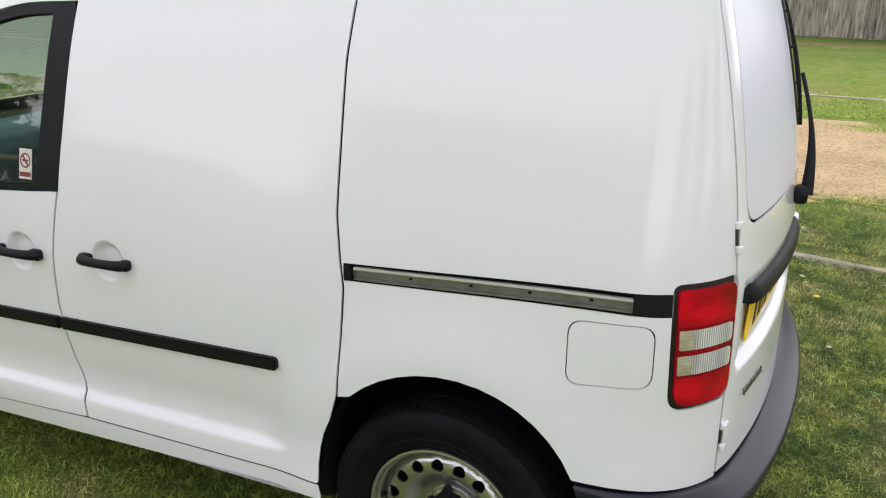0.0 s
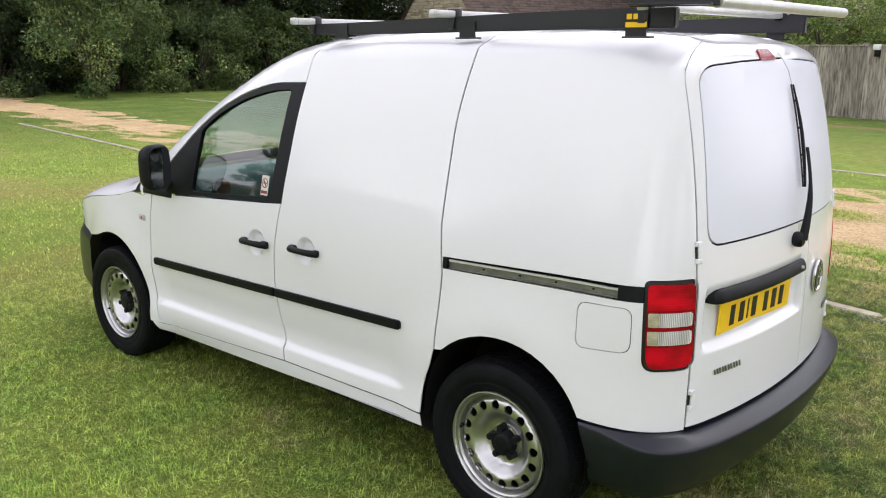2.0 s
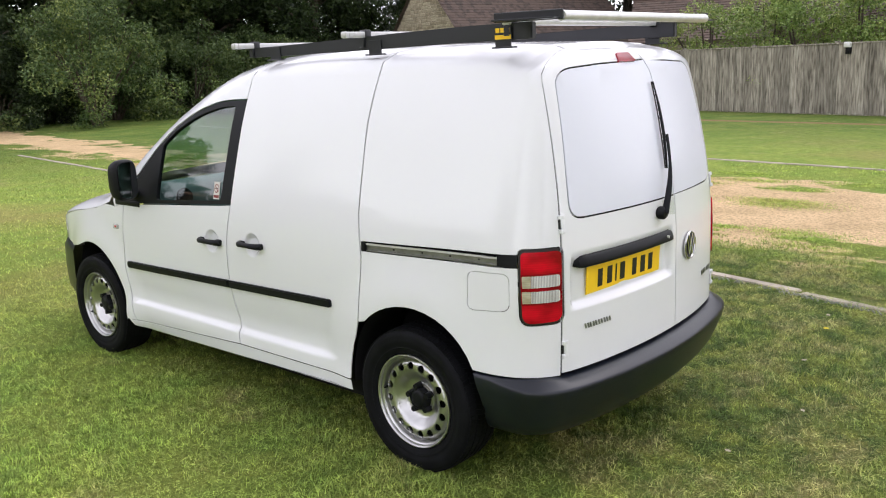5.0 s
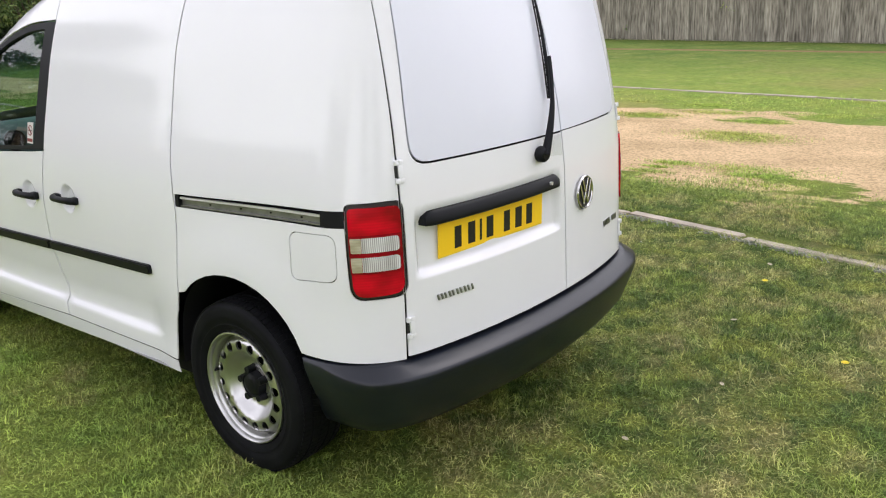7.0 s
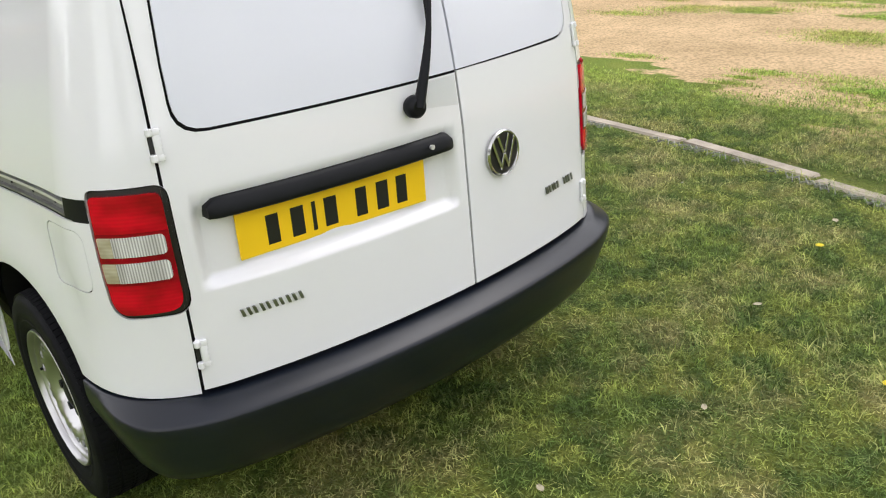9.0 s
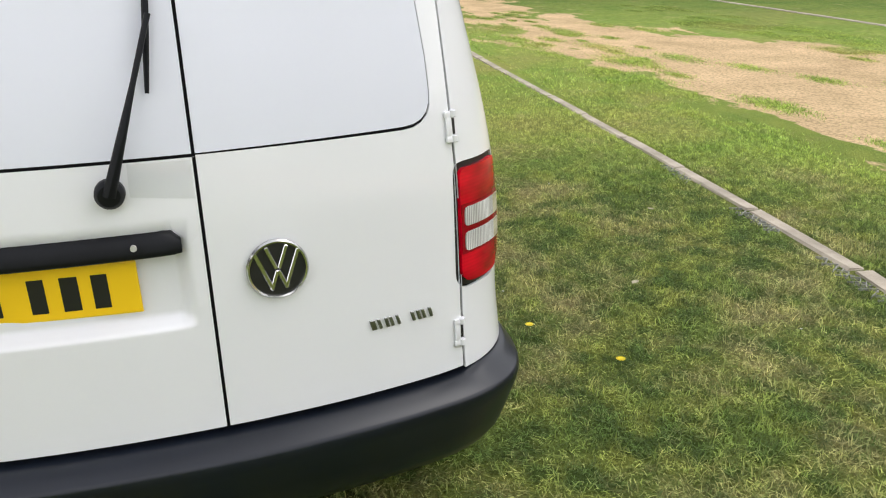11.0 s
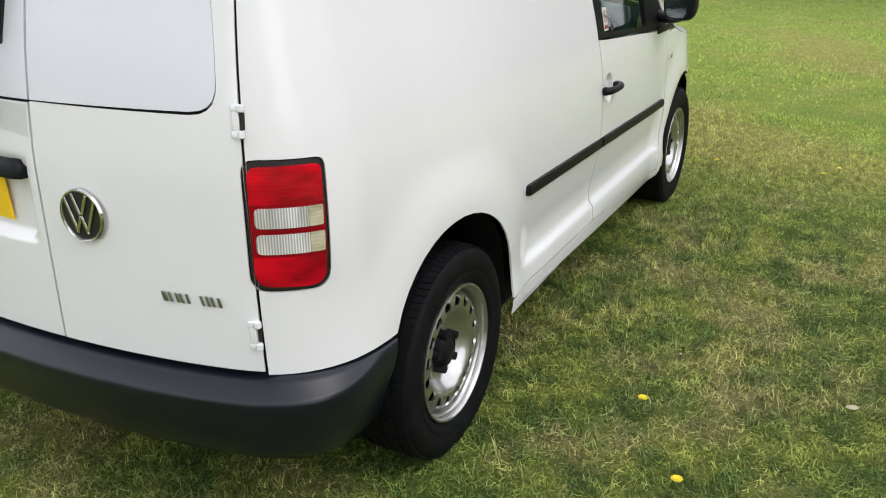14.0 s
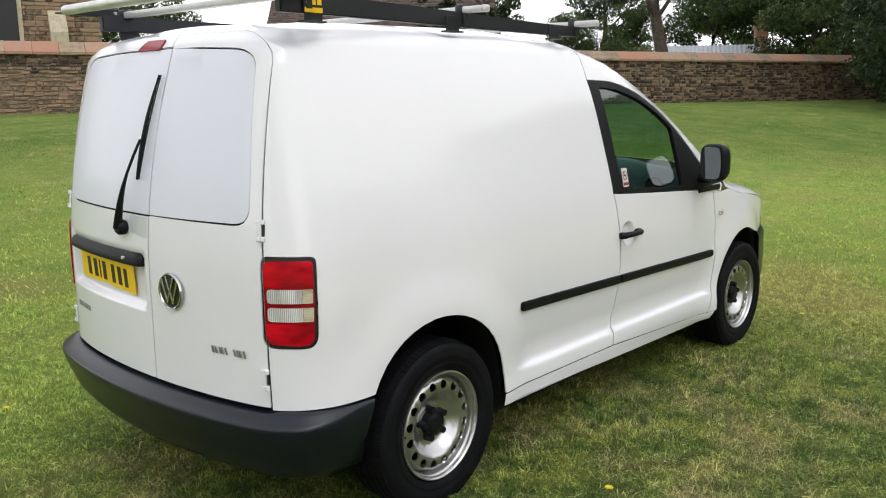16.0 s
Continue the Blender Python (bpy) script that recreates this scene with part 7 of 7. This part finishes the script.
def tree(height, spread, material, seed, label, low=0.08, per=480, size=0.115, cat="tree"):
    """A tapered trunk with limbs, and a crown of leafy clumps with gaps."""
    rng = random.Random(seed)
    t = tagged(new("tree"), label, cat, "trees round the lawn")
    top = height * 0.86
    bend = [(rng.uniform(-0.2, 0.2) * k, rng.uniform(-0.2, 0.2) * k, top * k / 6) for k in range(7)]
    r0 = 0.028 * height
    bms = [tube(bend, [r0 * (1 - 0.85 * k / 6) for k in range(7)], 9)]
    clumps = []
    for k in range(26):
        f = rng.uniform(low, 0.95)
        a = rng.uniform(0, 2 * math.pi)
        i = min(5, int(f * 6))
        b0 = Vector(bend[i])
        reach = spread * (0.35 + 0.65 * math.sin(math.pi * min(1, 0.18 + 0.8 * f))) * rng.uniform(0.55, 1.0)
        e = Vector((b0.x + math.cos(a) * reach, b0.y + math.sin(a) * reach, height * f + rng.uniform(-0.2, 0.5)))
        mid = b0.lerp(e, 0.55) + Vector((0, 0, 0.25))
        if k < 16:
            bms.append(tube([b0, mid, e], [r0 * 0.4 * (1 - 0.6 * f), r0 * 0.22, r0 * 0.06], 6))
        clumps.append((tuple(e), rng.uniform(0.55, 1.15) * spread * 0.32))
        clumps.append((tuple(mid), rng.uniform(0.5, 1.0) * spread * 0.30))
    for k in range(5):
        clumps.append(((rng.uniform(-0.4, 0.4) * spread, rng.uniform(-0.4, 0.4) * spread, height * rng.uniform(0.8, 0.98)), spread * 0.28))
    part("trunk", join_bm(*bms), BARK, t, smooth=True)
    leaves("crown", clumps, per, size, material, t, seed)
    return t


def shrub(height, spread, material, seed, label, per=900, size=0.062, cat="shrub"):
    rng = random.Random(seed)
    s = tagged(new("shrub"), label, cat, "shrubs round the lawn")
    bms, clumps = [], []
    for k in range(34):
        a, f = rng.uniform(0, 2 * math.pi), rng.uniform(0.05, 1)
        reach = spread * math.sqrt(max(0.02, 1 - (f * 0.92) ** 2)) * rng.uniform(0.3, 1.0)
        e = Vector((math.cos(a) * reach, math.sin(a) * reach, height * f * rng.uniform(0.75, 1.0)))
        if k < 14:
            bms.append(tube([(math.cos(a) * 0.1, math.sin(a) * 0.1, 0), e * 0.5 + Vector((0, 0, 0.2)), e], [0.05, 0.035, 0.012], 6))
        clumps.append((tuple(e), rng.uniform(0.4, 0.8) * min(spread, height) * 0.36))
    part("stem", join_bm(*bms), BARK, s, smooth=True)
    leaves("foliage", clumps, per, size, material, s, seed)
    return s


def plant(base, places, seed):
    rng = random.Random(seed)
    for i, (x, y, k) in enumerate(places):
        m = Matrix.Translation((x, y, rise(x, y) - 0.05)) @ Matrix.Rotation(rng.uniform(0, 6.28), 4, "Z")
        if i == 0:
            base.scale = (k, k, k * rng.uniform(0.92, 1.08))
            base.matrix_basis = m @ Matrix.Diagonal((k, k, k, 1))
        else:
            c = copy_thing(base, m)
            c.matrix_basis = m @ Matrix.Diagonal((k, k, k * rng.uniform(0.92, 1.08), 1))


plant(tree(11.0, 4.2, LEAF_DARK, 41, "tall dark green tree behind the lawn"), [(33.0, -8.5, 1.0), (31.5, -19.5, 1.05), (30.0, 3.5, 0.95), (20, -37, 1.15), (6, -37, 1.0), (37, -10, 1.1), (36, -17, 1.1), (33, -24, 1.1), (38, 2, 1.1), (36.5, 4.6, 1.05), (42, 24, 0.8)], 1)
# the five at x -20 to -26 are unseen, added to dim the van's back
plant(tree(12.0, 4.6, LEAF_DARK, 42, "broad dark tree with dense foliage"), [(34.5, -13.5, 1.0), (29.5, -24.5, 0.95), (34.5, -2.5, 1.0), (13.5, -39, 1.05), (9, -42, 1.2), (1.5, -40, 1.2), (17, -44, 1.25), (-8, -40, 1.1), (40.5, -14.5, 1.3), (41, -9, 1.3), (40, -20, 1.3), (-3, -35, 1.0), (38, -6, 1.1), (-24, -9, 1.0), (-26, 3, 1.1), (-23, 14, 1.0), (-20, 25, 1.0), (-25, -20, 1.1), (36, -21, 1.1), (32, -29, 1.1), (30, -33, 1.0), (46, 10, 0.95), (27, -36, 1.1)], 2)
plant(tree(9.5, 3.8, LEAF_MID, 43, "mid green tree with light showing through"), [(31.5, -15.0, 0.9), (40.5, 11.5, 0.85), (24.5, -33.5, 0.95), (37, 23, 0.45), (48, 20, 0.95), (50, 15.5, 1.1), (46, 13.5, 1.05), (54, 22, 1.0), (40.5, 21.2, 0.5), (16, 31, 0.7), (-9, -33, 0.95)], 3)
plant(tree(9.0, 1.9, LEAF_DARK, 44, "narrow dark evergreen tree", low=0.06), [(28.8, 22.6, 0.82), (27.4, 24.2, 0.7)], 4)
# a tall bare trunk with high foliage beyond the wall
high = tree(12.0, 3.2, LEAF_DARK, 45, "tall tree with a bare lower trunk beyond the wall", low=0.46)
plant(high, [(31.6, 14.6, 1.0)], 5)
plant(shrub(4.2, 3.4, LEAF_BUSH, 51, "large rounded bush with mixed green leaves"), [(27.0, -11.6, 1.0), (29.5, -5.6, 0.75), (38.5, 19.5, 0.6)], 6)
plant(shrub(3.8, 3.0, LEAF_MID, 52, "dense green shrub under the trees"), [(28.5, -16.5, 1.0), (28.2, -20.2, 1.05), (30.5, -1.0, 0.9), (34.5, 18.5, 0.75), (34.0, 4.5, 0.9), (10.5, -32, 1.2)], 7)
plant(shrub(3.0, 2.0, LEAF_LIGHT, 53, "light green leafy shrub growing over the fence", size=0.042, per=1300), [(7.3, -22.6, 1.22), (4.6, -22.0, 1.2), (2.6, -21.4, 1.05), (6.0, -21.9, 1.12), (9.4, -23.2, 1.15), (0.7, -20.9, 0.95), (-1.3, -20.3, 0.85)], 8)
plant(shrub(3.4, 3.0, LEAF_DARK, 54, "dark shaded undergrowth below the tall trees"), [(30.5, -9.6, 0.9), (29.6, -13.8, 0.9), (29.0, -23.0, 1.1), (31.0, 1.5, 1.0), (32.0, -4.2, 1.0), (34, 5.5, 1.0), (24.5, -37, 1.3), (16, -37, 1.4), (0, -33, 1.3), (8, -34, 1.2)], 9)
